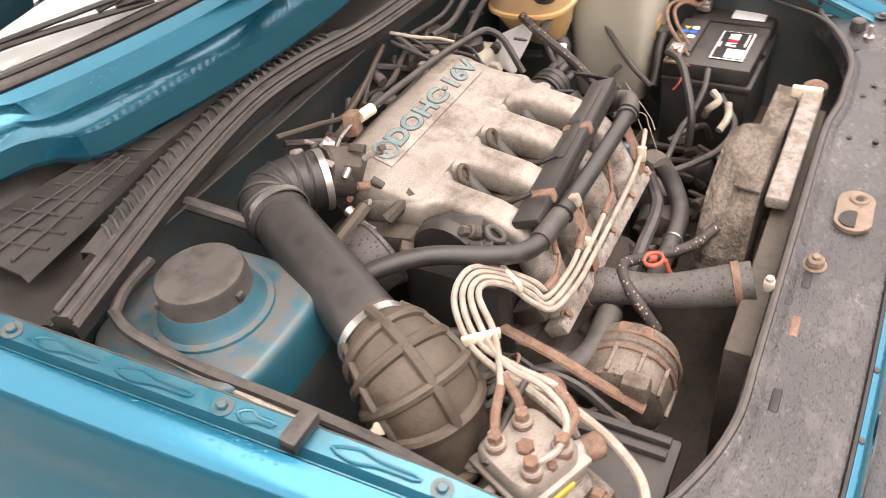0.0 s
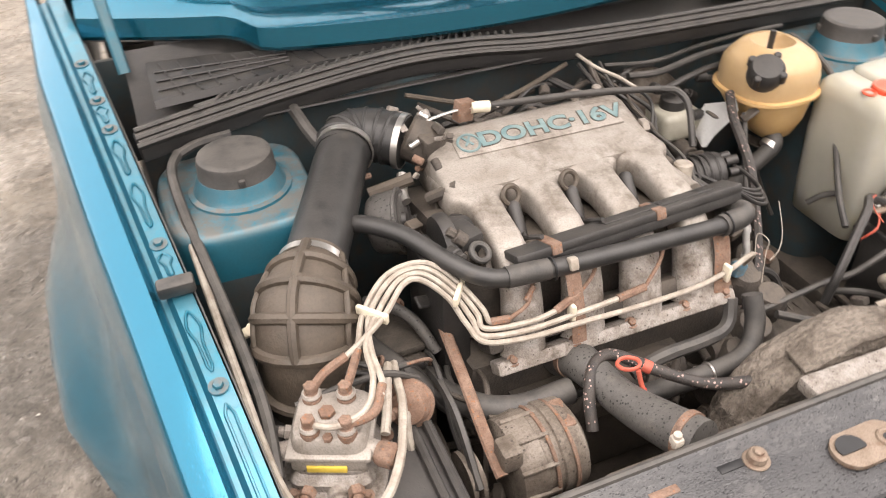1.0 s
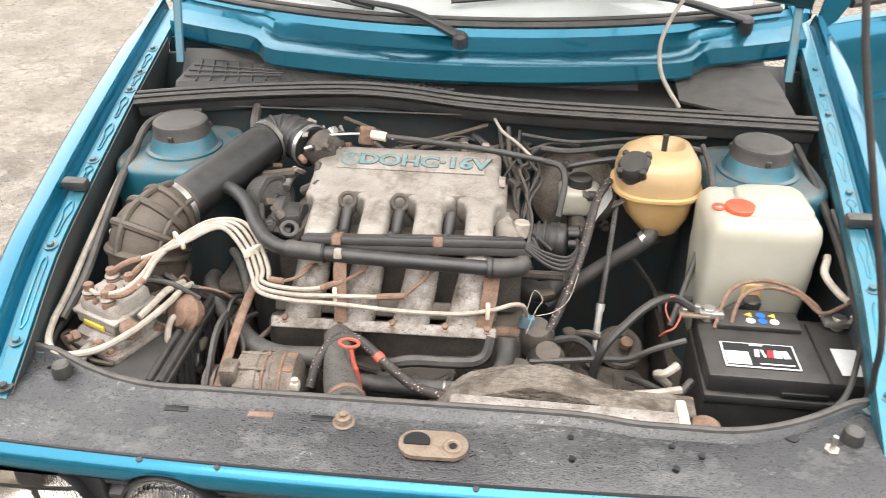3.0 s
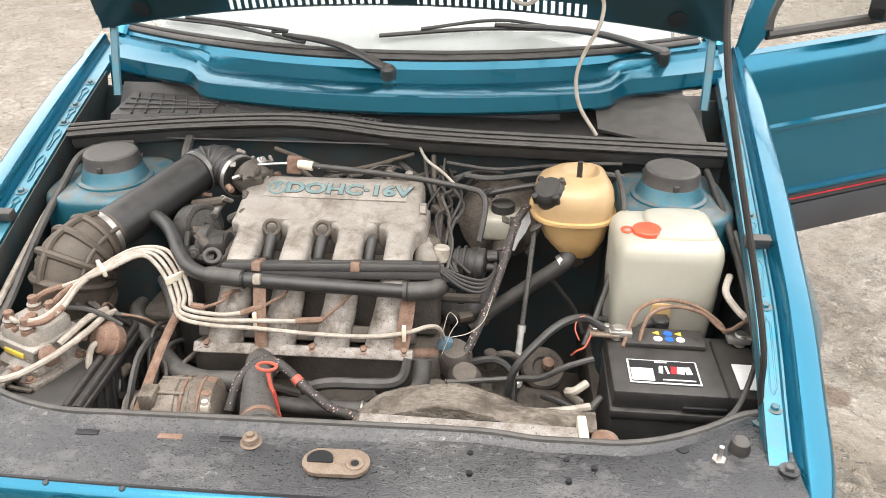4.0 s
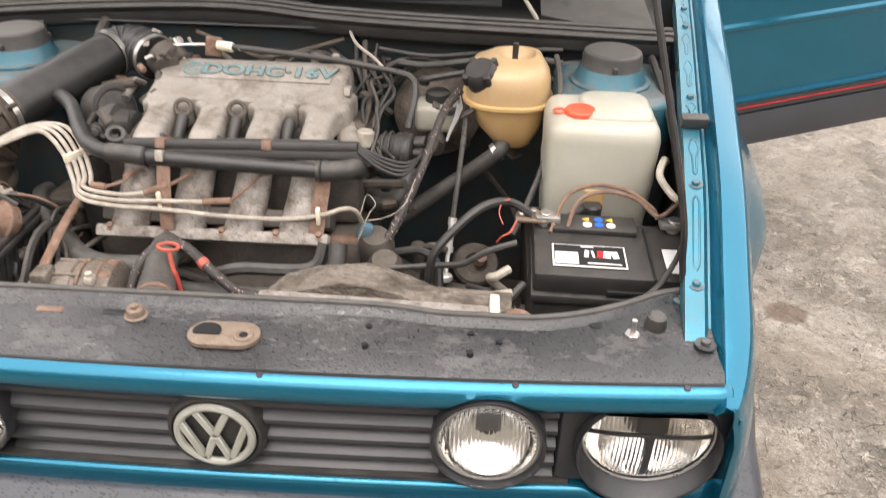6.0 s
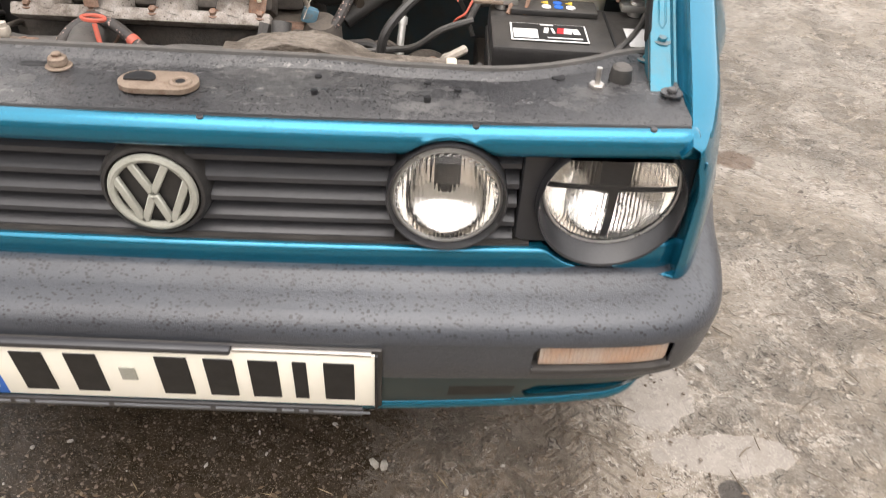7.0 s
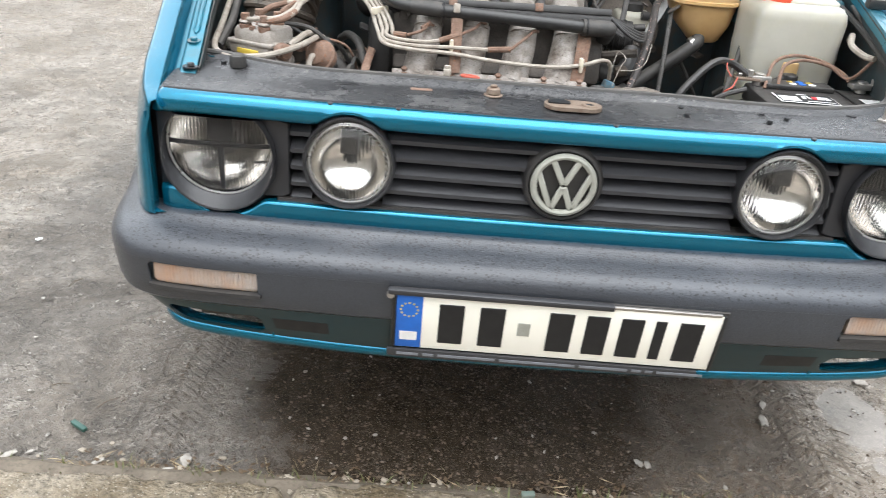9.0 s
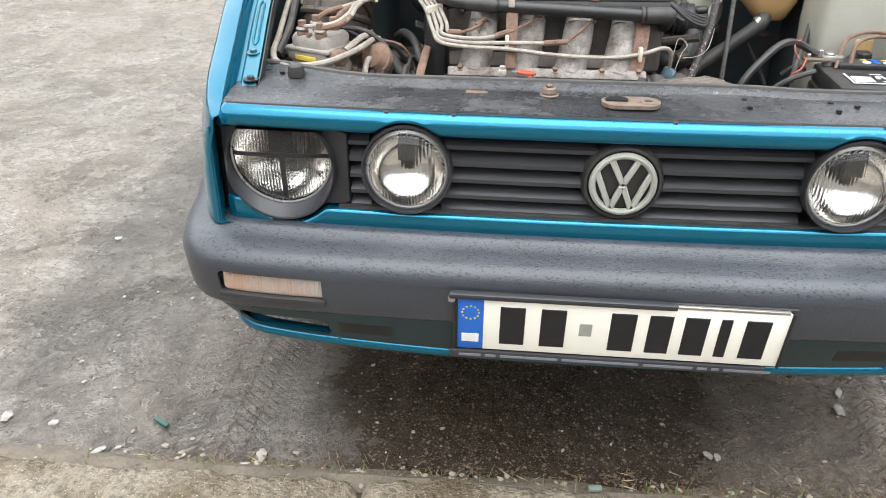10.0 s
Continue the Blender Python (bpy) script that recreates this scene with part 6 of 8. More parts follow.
def build_engine():
    block = part("block", rbox((-0.11, 0.50, 0.50), (0.46, 0.26, 0.34), 0.02), M_GRIME, engine, "oily dark engine block")
    part("cylinder_head", rbox((-0.11, 0.535, 0.715), (0.44, 0.22, 0.12), 0.012, rot=(-12, 0, 0)), M_GRIME, engine)
    part("cam_cover", rbox((-0.11, 0.62, 0.765), (0.43, 0.16, 0.05), 0.015, rot=(-12, 0, 0)), M_GRIME, engine)
    # plenum
    prof = [(0.705, 0.800), (0.712, 0.838), (0.700, 0.862), (0.680, 0.870), (0.655, 0.871), (0.606, 0.856), (0.570, 0.8485), (0.546, 0.8425), (0.545, 0.835), (0.556, 0.800), (0.580, 0.785), (0.630, 0.775), (0.690, 0.782)]
    cy, cz = 0.642, 0.822
    rings = []
    for x, k in ((-0.292, 0.80), (-0.288, 0.93), (-0.278, 1.0), (-0.2, 1.0), (-0.1, 1.0), (0.0, 1.0), (0.048, 1.0), (0.058, 0.93), (0.062, 0.80)):
        rings.append([(x, cy + (y - cy) * k, cz + (z - cz) * k) for y, z in prof])
    man = part("intake_manifold", loft(rings), M_ALU, engine, "dusty cast aluminium intake manifold with four runners", 50)
    for i, x in enumerate(RUN_X):
        rings = []
        for y, z, hw, hh in ((0.640, 0.805, 0.0462, 0.026), (0.580, 0.8170, 0.0462, 0.0265), (0.548, 0.8160, 0.0462, 0.0268), (0.541, 0.8150, 0.0425, 0.0268), (0.537, 0.8145, 0.0350, 0.0266), (0.531, 0.8140, 0.0290, 0.0264), (0.522, 0.8135, 0.0260, 0.026), (0.50, 0.812, 0.0250, 0.0255), (0.46, 0.806, 0.0250, 0.0245), (0.428, 0.793, 0.0250, 0.0245), (0.405, 0.772, 0.0265, 0.0245)):
            ring = []
            for q in range(24):
                a = 2 * math.pi * q / 24
                ex = 0.42 if y > 0.52 else 0.56
                u, v = math.copysign(abs(math.cos(a)) ** ex, math.cos(a)), math.copysign(abs(math.sin(a)) ** ex, math.sin(a))
                slope = max(0.0, (0.56 - y) / 0.155) ** 1.5 * 0.9
                ring.append((x - 0.003 + hw * u, y - hh * v * math.sin(slope), z + hh * v * math.cos(slope)))
            rings.append(ring)
        part("runner", loft(rings), M_ALU, man, angle=60)
        low = part("lower_runner", tube([(x - 0.002, 0.412, 0.782), (x - 0.006, 0.392, 0.752), (x - 0.014, 0.370, 0.715), (x - 0.020, 0.355, 0.688)], lambda t: 0.0285 + 0.004 * t, 16, 5, 0.85), M_ALU_DIRTY, man, angle=60)
    # badge strip with raised words
    tilt = math.degrees(math.atan2(0.871 - 0.856, 0.655 - 0.606))
    m = pose(-0.108, 0.632, 0.8655, tilt, 0, -1.2)
    part("badge_panel", moved(rbox((0, 0, 0), (0.282, 0.050, 0.003), 0.001), m), M_ALU, man, "raised light badge panel")
    lettering = letters("DOHC·16V", 0.040, m @ pose(0.024, 0, 0.002) @ Matrix.Diagonal((1.28, 1.0, 1.0, 1.0)), M_TEAL_PRINT, "lettering", man, 0.0012, "faded teal raised lettering", 0.0011)
    letters("DOHC·16V", 0.040, m @ pose(0.024, 0, 0.0016) @ Matrix.Diagonal((1.28, 1.0, 1.0, 1.0)), M_GRIME, "letter_outline", man, 0.0008, "dark letter outline", 0.0024)
    part("badge_round", moved(join(torus((-0.117, 0, 0.002), (0, 0, 1), 0.0175, 0.0022, 28, 6), rbox((-0.117, 0.004, 0.002), (0.022, 0.004, 0.002), 0.0005, 1, rot=(0, 0, 55)), rbox((-0.117, 0.004, 0.002), (0.022, 0.004, 0.002), 0.0005, 1, rot=(0, 0, -55))), m), M_TEAL_PRINT, man)
    # spark plug pullers between the runners
    for i in range(3):
        x = (RUN_X[i] + RUN_X[i + 1]) / 2
        c = Vector((x - 0.008, 0.512, 0.820))
        part("plug_connector", tube([c + Vector((-0.010, -0.050, -0.075)), c + Vector((-0.006, -0.035, -0.03)), c + Vector((-0.002, -0.006, 0.0)), c + Vector((0, 0, 0.004))], lambda q: 0.0125 - 0.003 * q, 12, 5), M_BLACK, engine)
        if i < 2:
            part("plug_ring", torus(c + Vector((-0.002, 0.006, 0.018)), (0.15, -0.85, 0.45), 0.0135, 0.0042), M_RUBBER_BROWN, engine)
        part("plug_lead", tube([c + Vector((0.004, -0.02, -0.02)), c + Vector((-0.006, -0.05, -0.018)), c + Vector((-0.010, -0.075, 0.0)), c + Vector((-0.004, -0.095, 0.012))], 0.0036, 8, 5), M_BLACK, engine)
    # lower flange with studs
    fl = part("flange", rbox((-0.122, 0.345, 0.688), (0.385, 0.034, 0.020), 0.004, rot=(-35, 0, 0)), M_ALU_DIRTY, engine, "oxidised aluminium flange")
    part("flange_back", rbox((-0.122, 0.385, 0.700), (0.385, 0.05, 0.03), 0.006, rot=(-35, 0, 0)), M_GRIME, fl)
    for x in (-0.29, -0.195, -0.105, -0.015, 0.055):
        part("stud", hexbolt((x, 0.338, 0.700), (0, -0.5, 1), 0.006, 0.006, 0.009), M_RUST, fl)
    part("starter", tube([(-0.28, 0.36, 0.56), (-0.15, 0.36, 0.56), (0.0, 0.36, 0.56)], 0.045, 16, 3), M_GRIME, engine)
    # rusty stay straps at the manifold
    part("stay_strap", tube([(-0.193, 0.372, 0.818), (-0.193, 0.355, 0.790), (-0.192, 0.340, 0.745), (-0.192, 0.330, 0.705)], 0.011, 8, 5, 0.22), M_RUST, engine, "rusty steel stay strap")
    part("stay_clip", rbox((-0.195, 0.360, 0.822), (0.013, 0.014, 0.018), 0.003, rot=(-20, 0, 0)), M_LINE, engine, "cream plastic hose clip")
    part("stay_strap", tube([(0.060, 0.385, 0.795), (0.058, 0.365, 0.765), (0.052, 0.345, 0.72), (0.048, 0.335, 0.690)], 0.013, 8, 5, 0.22), M_RUST, engine, "rusty steel stay strap")
    # cable channel over the injectors
    ch = part("cable_channel", rbox((-0.077, 0.414, 0.822), (0.376, 0.040, 0.014), 0.003, rot=(-20, 0, 3.4)), M_BLACK, engine, "black plastic injector cable channel")
    part("channel_lip", rbox((-0.076, 0.396, 0.815), (0.376, 0.005, 0.016), 0.0015, rot=(-20, 0, 3.4)), M_BLACK, ch)
    part("channel_lid", rbox((-0.02, 0.420, 0.829), (0.20, 0.018, 0.004), 0.001, rot=(-20, 0, 3.4)), M_BLACK, ch)
    for x in (-0.205, -0.035):
        part("channel_clip", rbox((x, 0.4185 + 0.0594 * x, 0.823), (0.016, 0.044, 0.0165), 0.002, rot=(-20, 0, 3.4)), M_RUST, ch)
    # breather pipe
    bp = part("breather_pipe", tube([(-0.452, 0.548, 0.838), (-0.425, 0.524, 0.846), (-0.385, 0.478, 0.846), (-0.345, 0.415, 0.832), (-0.315, 0.385, 0.822), (-0.27, 0.372, 0.817), (-0.15, 0.368, 0.812), (0.0, 0.368, 0.806), (0.075, 0.370, 0.802)], 0.0128, 12, 7), M_DUCT, engine, "black rubber breather pipe")
    part("pipe_elbow", tube([(0.050, 0.369, 0.803), (0.085, 0.375, 0.802), (0.104, 0.386, 0.800), (0.108, 0.406, 0.792), (0.108, 0.432, 0.775)], 0.0162, 12, 6), M_RUBBER, bp)
    part("pipe_sleeve", tube([(-0.285, 0.374, 0.818), (-0.225, 0.371, 0.815)], 0.0150, 12), M_RUBBER, bp)
    for x in (0.06, -0.22):
        part("pipe_band", torus((x, 0.3695, 0.8035 if x > 0 else 0.815), (1, 0, 0.03), 0.0165 if x > 0 else 0.0150, 0.0016, 20, 6), M_INK, bp)
    # throttle body with linkage
    th = part("throttle_body", join(cone((-0.306, 0.692, 0.872), (-0.268, 0.668, 0.850), 0.037, seg=20, bevel=0.004), rbox((-0.282, 0.660, 0.868), (0.040, 0.045, 0.040), 0.006, rot=(10, 0, 20))), M_GRIME, engine, "dirty throttle body with linkage")
    rng = random.Random(5)
    for k in range(44):
        c = (-0.286 + rng.uniform(-0.035, 0.030), 0.680 + rng.uniform(-0.075, 0.055), 0.884 + rng.uniform(-0.05, 0.022))
        if k % 2:
            part("linkage", rbox(c, (rng.uniform(0.010, 0.028), rng.uniform(0.004, 0.012), rng.uniform(0.003, 0.012)), 0.002, rot=(rng.uniform(-40, 40), rng.uniform(-40, 40), rng.uniform(0, 180))), M_ALU_DIRTY if k % 4 == 1 else M_GRIME, th)
        else:
            a = rng.uniform(0, 6.28)
            part("linkage_stud", cone(c, (c[0] + 0.016 * math.cos(a), c[1] + 0.016 * math.sin(a), c[2] + rng.uniform(-0.004, 0.012)), rng.uniform(0.0035, 0.008), seg=10, bevel=0.001), (M_ALU_DIRTY, M_GRIME, M_RUST, M_STEEL)[(k // 2) % 4], th)
    part("vacuum_stub", tube([(-0.335, 0.635, 0.84), (-0.345, 0.605, 0.825), (-0.345, 0.590, 0.820)], 0.008, 10, 4), M_STEEL, th)
    # accelerator cable, fuel rail pipe behind the plenum
    part("cable_bracket", rbox((-0.205, 0.700, 0.888), (0.030, 0.020, 0.034), 0.003, rot=(0, 10, 15)), M_RUST, engine, "rusty cable bracket")
    cab = part("throttle_cable", tube([(-0.300, 0.668, 0.895), (-0.25, 0.690, 0.893), (-0.20, 0.694, 0.893), (-0.15, 0.688, 0.888)], 0.0026, 6, 4), M_STEEL, engine)
    part("cable_sleeve", tube([(-0.175, 0.692, 0.891), (-0.10, 0.690, 0.886), (0.02, 0.682, 0.878), (0.10, 0.676, 0.868), (0.145, 0.672, 0.862)], 0.0058, 10, 5), M_RUBBER, engine, "black cable sleeve")
    part("cable_nipple", tube([(-0.195, 0.694, 0.893), (-0.165, 0.691, 0.890)], 0.0095, 10), M_CREAM, engine)
    for x in (-0.02, 0.02):
        part("plenum_nut", cone((x + 0.01, 0.69, 0.865), (x + 0.01, 0.69, 0.885), 0.008, seg=10, bevel=0.002), M_ALU, engine)
    part("end_nut", join(cone((0.060, 0.600, 0.845), (0.072, 0.600, 0.845), 0.013, seg=6, bevel=0.001)), M_ALU, engine)
    # coolant flange and distributor at the gearbox end
    part("idle_valve", tube([(0.070, 0.565, 0.785), (0.078, 0.520, 0.780), (0.084, 0.480, 0.778)], 0.022, 14, 4), M_ALU, engine, "dusty aluminium idle valve")
    part("valve_collar", cone((0.104, 0.532, 0.772), (0.107, 0.536, 0.802), 0.0155, seg=18, bevel=0.003), M_LINE, engine)
    for k in range(5):
        part("distributor_ring", torus((0.137 + 0.012 * k, 0.551 - 0.0014 * k, 0.758), (1, -0.12, 0), 0.0335 if k % 2 else 0.0315, 0.0028, 24, 6), M_BLACK, engine)
    for a in (0.4, 1.3, 2.2):
        part("cap_tower", cone((0.193, 0.544 - 0.022 * math.cos(a), 0.758 + 0.022 * math.sin(a)), (0.213, 0.540 - 0.024 * math.cos(a), 0.760 + 0.024 * math.sin(a)), 0.008, seg=10, bevel=0.001), M_BLACK, engine)
    part("distributor", lathe((0.129, 0.552, 0.758), (1, -0.12, 0), [(0, 0.028), (0.03, 0.031), (0.034, 0.034), (0.055, 0.034), (0.060, 0.028), (0.065, 0.012)], 20), M_BLACK, engine, "black distributor cap")
    part("coolant_elbow", tube([(0.10, 0.50, 0.700), (0.14, 0.475, 0.690), (0.175, 0.485, 0.700), (0.190, 0.520, 0.735)], 0.020, 14, 6), M_BLACK, engine)
    part("brass_valve", tube([(0.045, 0.366, 0.672), (0.090, 0.385, 0.664), (0.136, 0.402, 0.656)], 0.0105, 12, 3), M_RUST, engine, "rusty brass union")
    part("sensor_plug", rbox((0.122, 0.388, 0.686), (0.024, 0.018, 0.024), 0.004, rot=(0, 20, 10)), M_BLUE, engine, "faded blue sensor plug")
    for x, y, z, r in ((0.11, 0.33, 0.64, 0.035), (0.16, 0.36, 0.66, 0.03), (0.14, 0.40, 0.68, 0.032), (0.07, 0.31, 0.62, 0.03)):
        part("casting_boss", lathe((x, y, z - 0.05), (0, -0.3, 1), [(0, r), (0.035, r), (0.05, r * 0.7), (0.052, 0.001)], 16), M_GRIME, engine)
    part("oil_cap", lathe((0.135, 0.318, 0.585), (0.3, -0.5, 1), [(0, 0.032), (0.012, 0.032), (0.016, 0.028), (0.018, 0.001)], 24), M_GRIME, engine)
    # coolant pipe along the front of the block
    part("coolant_pipe", tube([(-0.42, 0.40, 0.67), (-0.36, 0.33, 0.655), (-0.30, 0.30, 0.650), (-0.22, 0.30, 0.650)], 0.019, 12, 6), M_RUBBER, engine)
    part("coolant_pipe", tube([(-0.17, 0.275, 0.625), (-0.05, 0.268, 0.625), (0.05, 0.272, 0.63), (0.085, 0.295, 0.66), (0.09, 0.32, 0.70)], 0.015, 12, 6), M_RUBBER, engine)
    part("pipe_band", torus((-0.01, 0.268, 0.626), (1, 0.02, 0), 0.0152, 0.002, 20, 6), M_STEEL, engine)
    # cam pulley cover and belt side
    part("cam_pulley", lathe((-0.335, 0.49, 0.80), (1, 0, 0), [(0, 0.046), (0.006, 0.049), (0.018, 0.049), (0.022, 0.040), (0.05, 0.036), (0.055, 0.001)], 26), M_BLACK, engine, "black toothed belt pulley cover")
    drum = part("belt_wheel_cover", lathe((-0.402, 0.590, 0.794), (0.88, -0.42, 0.22), [(0, 0.030), (0.004, 0.040), (0.012, 0.045), (0.044, 0.047), (0.046, 0.049), (0.050, 0.049)], 32), M_GREY_HOSE, engine, "dusty round belt wheel cover")
    part("wheel_face", lathe((-0.402 + 0.046 * 0.88, 0.590 - 0.046 * 0.42, 0.794 + 0.046 * 0.22), (0.88, -0.42, 0.22), [(0.002, 0.045), (0.006, 0.045), (0.007, 0.040), (0.004, 0.036), (0.004, 0.012), (0.010, 0.010), (0.010, 0.001)], 30), M_BLACK, drum, "black toothed wheel face")
    part("belt_cover", rbox((-0.345, 0.47, 0.70), (0.05, 0.15, 0.20), 0.02), M_BLACK, engine)
    guard = part("belt_guard", rbox((-0.418, 0.485, 0.600), (0.085, 0.170, 0.170), 0.022, 3), M_GEARBOX, engine, "oily brown casing beside the belt")
    part("guard_rib", rbox((-0.416, 0.470, 0.690), (0.060, 0.110, 0.012), 0.004, rot=(-6, 0, 0)), M_GEARBOX, guard)
    for x, y, z in ((-0.445, 0.408, 0.655), (-0.392, 0.402, 0.640), (-0.430, 0.425, 0.688), (-0.395, 0.520, 0.692)):
        part("guard_bolt", hexbolt((x, y, z), (0, -0.4, 1), 0.0075, 0.007, 0.012), M_RUST, guard)
    part("feed_hose", tube([(-0.462, 0.470, 0.690), (-0.452, 0.425, 0.702), (-0.428, 0.388, 0.690), (-0.398, 0.360, 0.662), (-0.372, 0.335, 0.640)], 0.0140, 12, 6), M_RUBBER, engine, "dusty rubber coolant hose")
    part("feed_hose", tube([(-0.440, 0.520, 0.715), (-0.418, 0.480, 0.732), (-0.392, 0.440, 0.724), (-0.375, 0.405, 0.690)], 0.0085, 10, 6), M_GREY_HOSE, engine)
    part("sensor_block", rbox((-0.305, 0.47, 0.815), (0.04, 0.05, 0.05), 0.008, rot=(0, 0, 15)), M_BLACK, engine)
    part("sensor_ring", torus((-0.296, 0.432, 0.822), (0.3, -0.6, 1), 0.013, 0.0045), M_RUBBER, engine)
    part("spark_cover", rbox((-0.283, 0.515, 0.80), (0.030, 0.06, 0.03), 0.006), M_BLACK, engine)


build_engine()

# ---- air intake duct, air meter, fuel distributor ----
def build_intake():
    duct = thing("air_intake_duct", (-0.46, 0.58, 0.79), "black rubber air intake duct with steel clamps", "hose")
    part("tube", tube([(-0.405, 0.690, 0.868), (-0.425, 0.655, 0.862), (-0.462, 0.580, 0.848), (-0.497, 0.512, 0.836), (-0.512, 0.480, 0.828)], lambda t: 0.040 + 0.0025 * t, 26, 6), M_DUCT, duct, "smooth black intake tube")
    el = part("elbow", tube([(-0.410, 0.686, 0.866), (-0.402, 0.706, 0.870), (-0.378, 0.721, 0.873), (-0.345, 0.708, 0.872), (-0.312, 0.680, 0.866)], 0.0415, 26, 7), M_DUCT, duct, "corrugated black elbow")
    ep = smooth_path([(-0.405, 0.700, 0.869), (-0.394, 0.716, 0.872), (-0.370, 0.720, 0.873), (-0.345, 0.708, 0.872), (-0.325, 0.692, 0.868)], 3)
    for i in range(1, len(ep) - 1, 2):
        part("corrugation", torus(ep[i], ep[i + 1] - ep[i - 1], 0.0405, 0.0035, 30, 6), M_DUCT, el)
    for c, ax, r in (((-0.404, 0.693, 0.8685), (-0.45, -0.9, -0.12), 0.0425), ((-0.316, 0.684, 0.867), (0.78, -0.60, -0.1), 0.042), ((-0.513, 0.482, 0.830), (-0.43, -0.86, -0.12), 0.0455)):
        cl = part("hose_clamp", lathe(tuple(Vector(c) - Vector(ax).normalized() * 0.005), ax, [(0, r), (0, r + 0.002), (0.010, r + 0.002), (0.010, r)], 36, False), M_STEEL, duct, "bright steel hose clamp")
        part("clamp_screw", cone(Vector(c) + Vector((0.012, -0.03, -0.036)), Vector(c) + Vector((0.028, -0.02, -0.042)), 0.005, seg=8), M_RUST, cl)
    # ribbed rubber hood over the air meter
    boot = thing("air_meter_hood", (-0.545, 0.40, 0.70), "mud-brown ribbed rubber hood over the air meter", "hose")
    path = [(-0.508, 0.492, 0.832), (-0.518, 0.468, 0.829), (-0.530, 0.442, 0.821), (-0.541, 0.418, 0.804), (-0.547, 0.403, 0.775), (-0.549, 0.397, 0.738), (-0.549, 0.395, 0.69)]
    radius = lambda t: 0.0435 + 0.0205 * min(max(t - 0.10, 0) / 0.35, 1.0) ** 0.8
    part("hood", tube(path, radius, 30, 7), M_RUBBER_BROWN, boot, angle=60)
    sp = smooth_path(path, 7)
    for i in (9, 15, 21, 27):
        t = i / (len(sp) - 1)
        part("rib", torus(sp[i], sp[i + 1] - sp[i - 1], radius(t) + 0.0005, 0.0078, 36, 8), M_RUBBER_BROWN, boot)
    for a in (-1.05, 0.05, 1.15):
        pts = []
        for i in range(3, 30, 4):
            d, u, v = frame_axes(sp[i + 1] - sp[i - 1])
            pts.append(sp[i] + (v * math.cos(a) + u * math.sin(a)) * (radius(i / (len(sp) - 1)) + 0.002))
        part("rib", tube(pts, 0.0070 if abs(a) < 0.3 else 0.0045, 8, 3), M_RUBBER_BROWN, boot)
    part("hood_foot", torus((-0.549, 0.396, 0.735), (0, -0.1, 1), 0.066, 0.008, 36, 8), M_RUBBER_BROWN, boot)
    part("yellow_plug", cone((-0.575, 0.455, 0.830), (-0.587, 0.446, 0.838), 0.0075, seg=12, bevel=0.002), M_YELLOW, boot, "small yellow plug")
    part("white_plug", join(cone((-0.590, 0.43, 0.80), (-0.612, 0.418, 0.812), 0.009, seg=12, bevel=0.002), cone((-0.606, 0.422, 0.808), (-0.618, 0.428, 0.80), 0.007, seg=10)), M_CREAM, boot, "cream plastic plug")

    box = thing("air_filter_box", (-0.535, 0.27, 0.48), "dusty black ribbed air filter box", "air filter")
    part("box", rbox((-0.540, 0.285, 0.605), (0.215, 0.270, 0.185), 0.014), M_BLACK, box)
    part("lid_rim", rbox((-0.540, 0.285, 0.690), (0.228, 0.283, 0.014), 0.004), M_BLACK, box)
    for k in range(9):
        y = 0.165 + 0.028 * k
        part("box_rib", tube([(-0.4305, y + 0.012, 0.680), (-0.4295, y - 0.006, 0.60), (-0.4295, y - 0.014, 0.54)], 0.0036, 6, 3), M_BLACK, box)
    for x in (-0.455, -0.436):
        part("box_edge", tube([(x, 0.155, 0.700), (x, 0.30, 0.702), (x, 0.415, 0.700)], 0.0065, 8, 3), M_BLACK, box)

    fd = thing("fuel_distributor", (-0.570, 0.245, 0.695), "oxidised aluminium fuel distributor with brass unions", "fuel distributor")
    D = pose(-0.552, 0.252, 0.0, 0, 0, -24)
    R = lambda shape: moved(shape, D)
    cx = -0.010
    part("base_plate", R(rbox((cx, 0.012, 0.701), (0.125, 0.112, 0.012), 0.004)), M_ALU_DIRTY, fd)
    part("lower_body", R(loft([superbox((cx, 0.018), 0.050, 0.048, 0.705, 6), superbox((cx, 0.018), 0.050, 0.048, 0.718, 6), superbox((cx, 0.022), 0.044, 0.042, 0.726, 6), superbox((cx, 0.022), 0.044, 0.042, 0.732, 6)])), M_ALU_DIRTY, fd, angle=45)
    part("name_plate", R(rbox((cx - 0.002, -0.021, 0.7385), (0.046, 0.004, 0.009), 0.001)), M_GOLD, fd, "worn yellow name plate")
    part("middle_body", R(rbox((cx, 0.023, 0.741), (0.088, 0.086, 0.018), 0.004)), M_ALU, fd)
    part("middle_flange", R(rbox((cx, 0.024, 0.753), (0.098, 0.092, 0.008), 0.003)), M_ALU, fd)
    part("upper_body", R(loft([superbox((cx, 0.026), 0.044, 0.042, 0.756, 5), superbox((cx, 0.026), 0.044, 0.042, 0.772, 5), superbox((cx, 0.026), 0.040, 0.038, 0.778, 5), superbox((cx, 0.026), 0.026, 0.022, 0.780, 4)])), M_ALU, fd, angle=45)
    part("centre_plug", R(join(cone((cx - 0.004, 0.024, 0.778), (cx - 0.004, 0.024, 0.786), 0.010, seg=6, bevel=0.001), cone((cx + 0.002, -0.010, 0.776), (cx + 0.002, -0.010, 0.783), 0.006, seg=6, bevel=0.001))), M_RUST, fd)
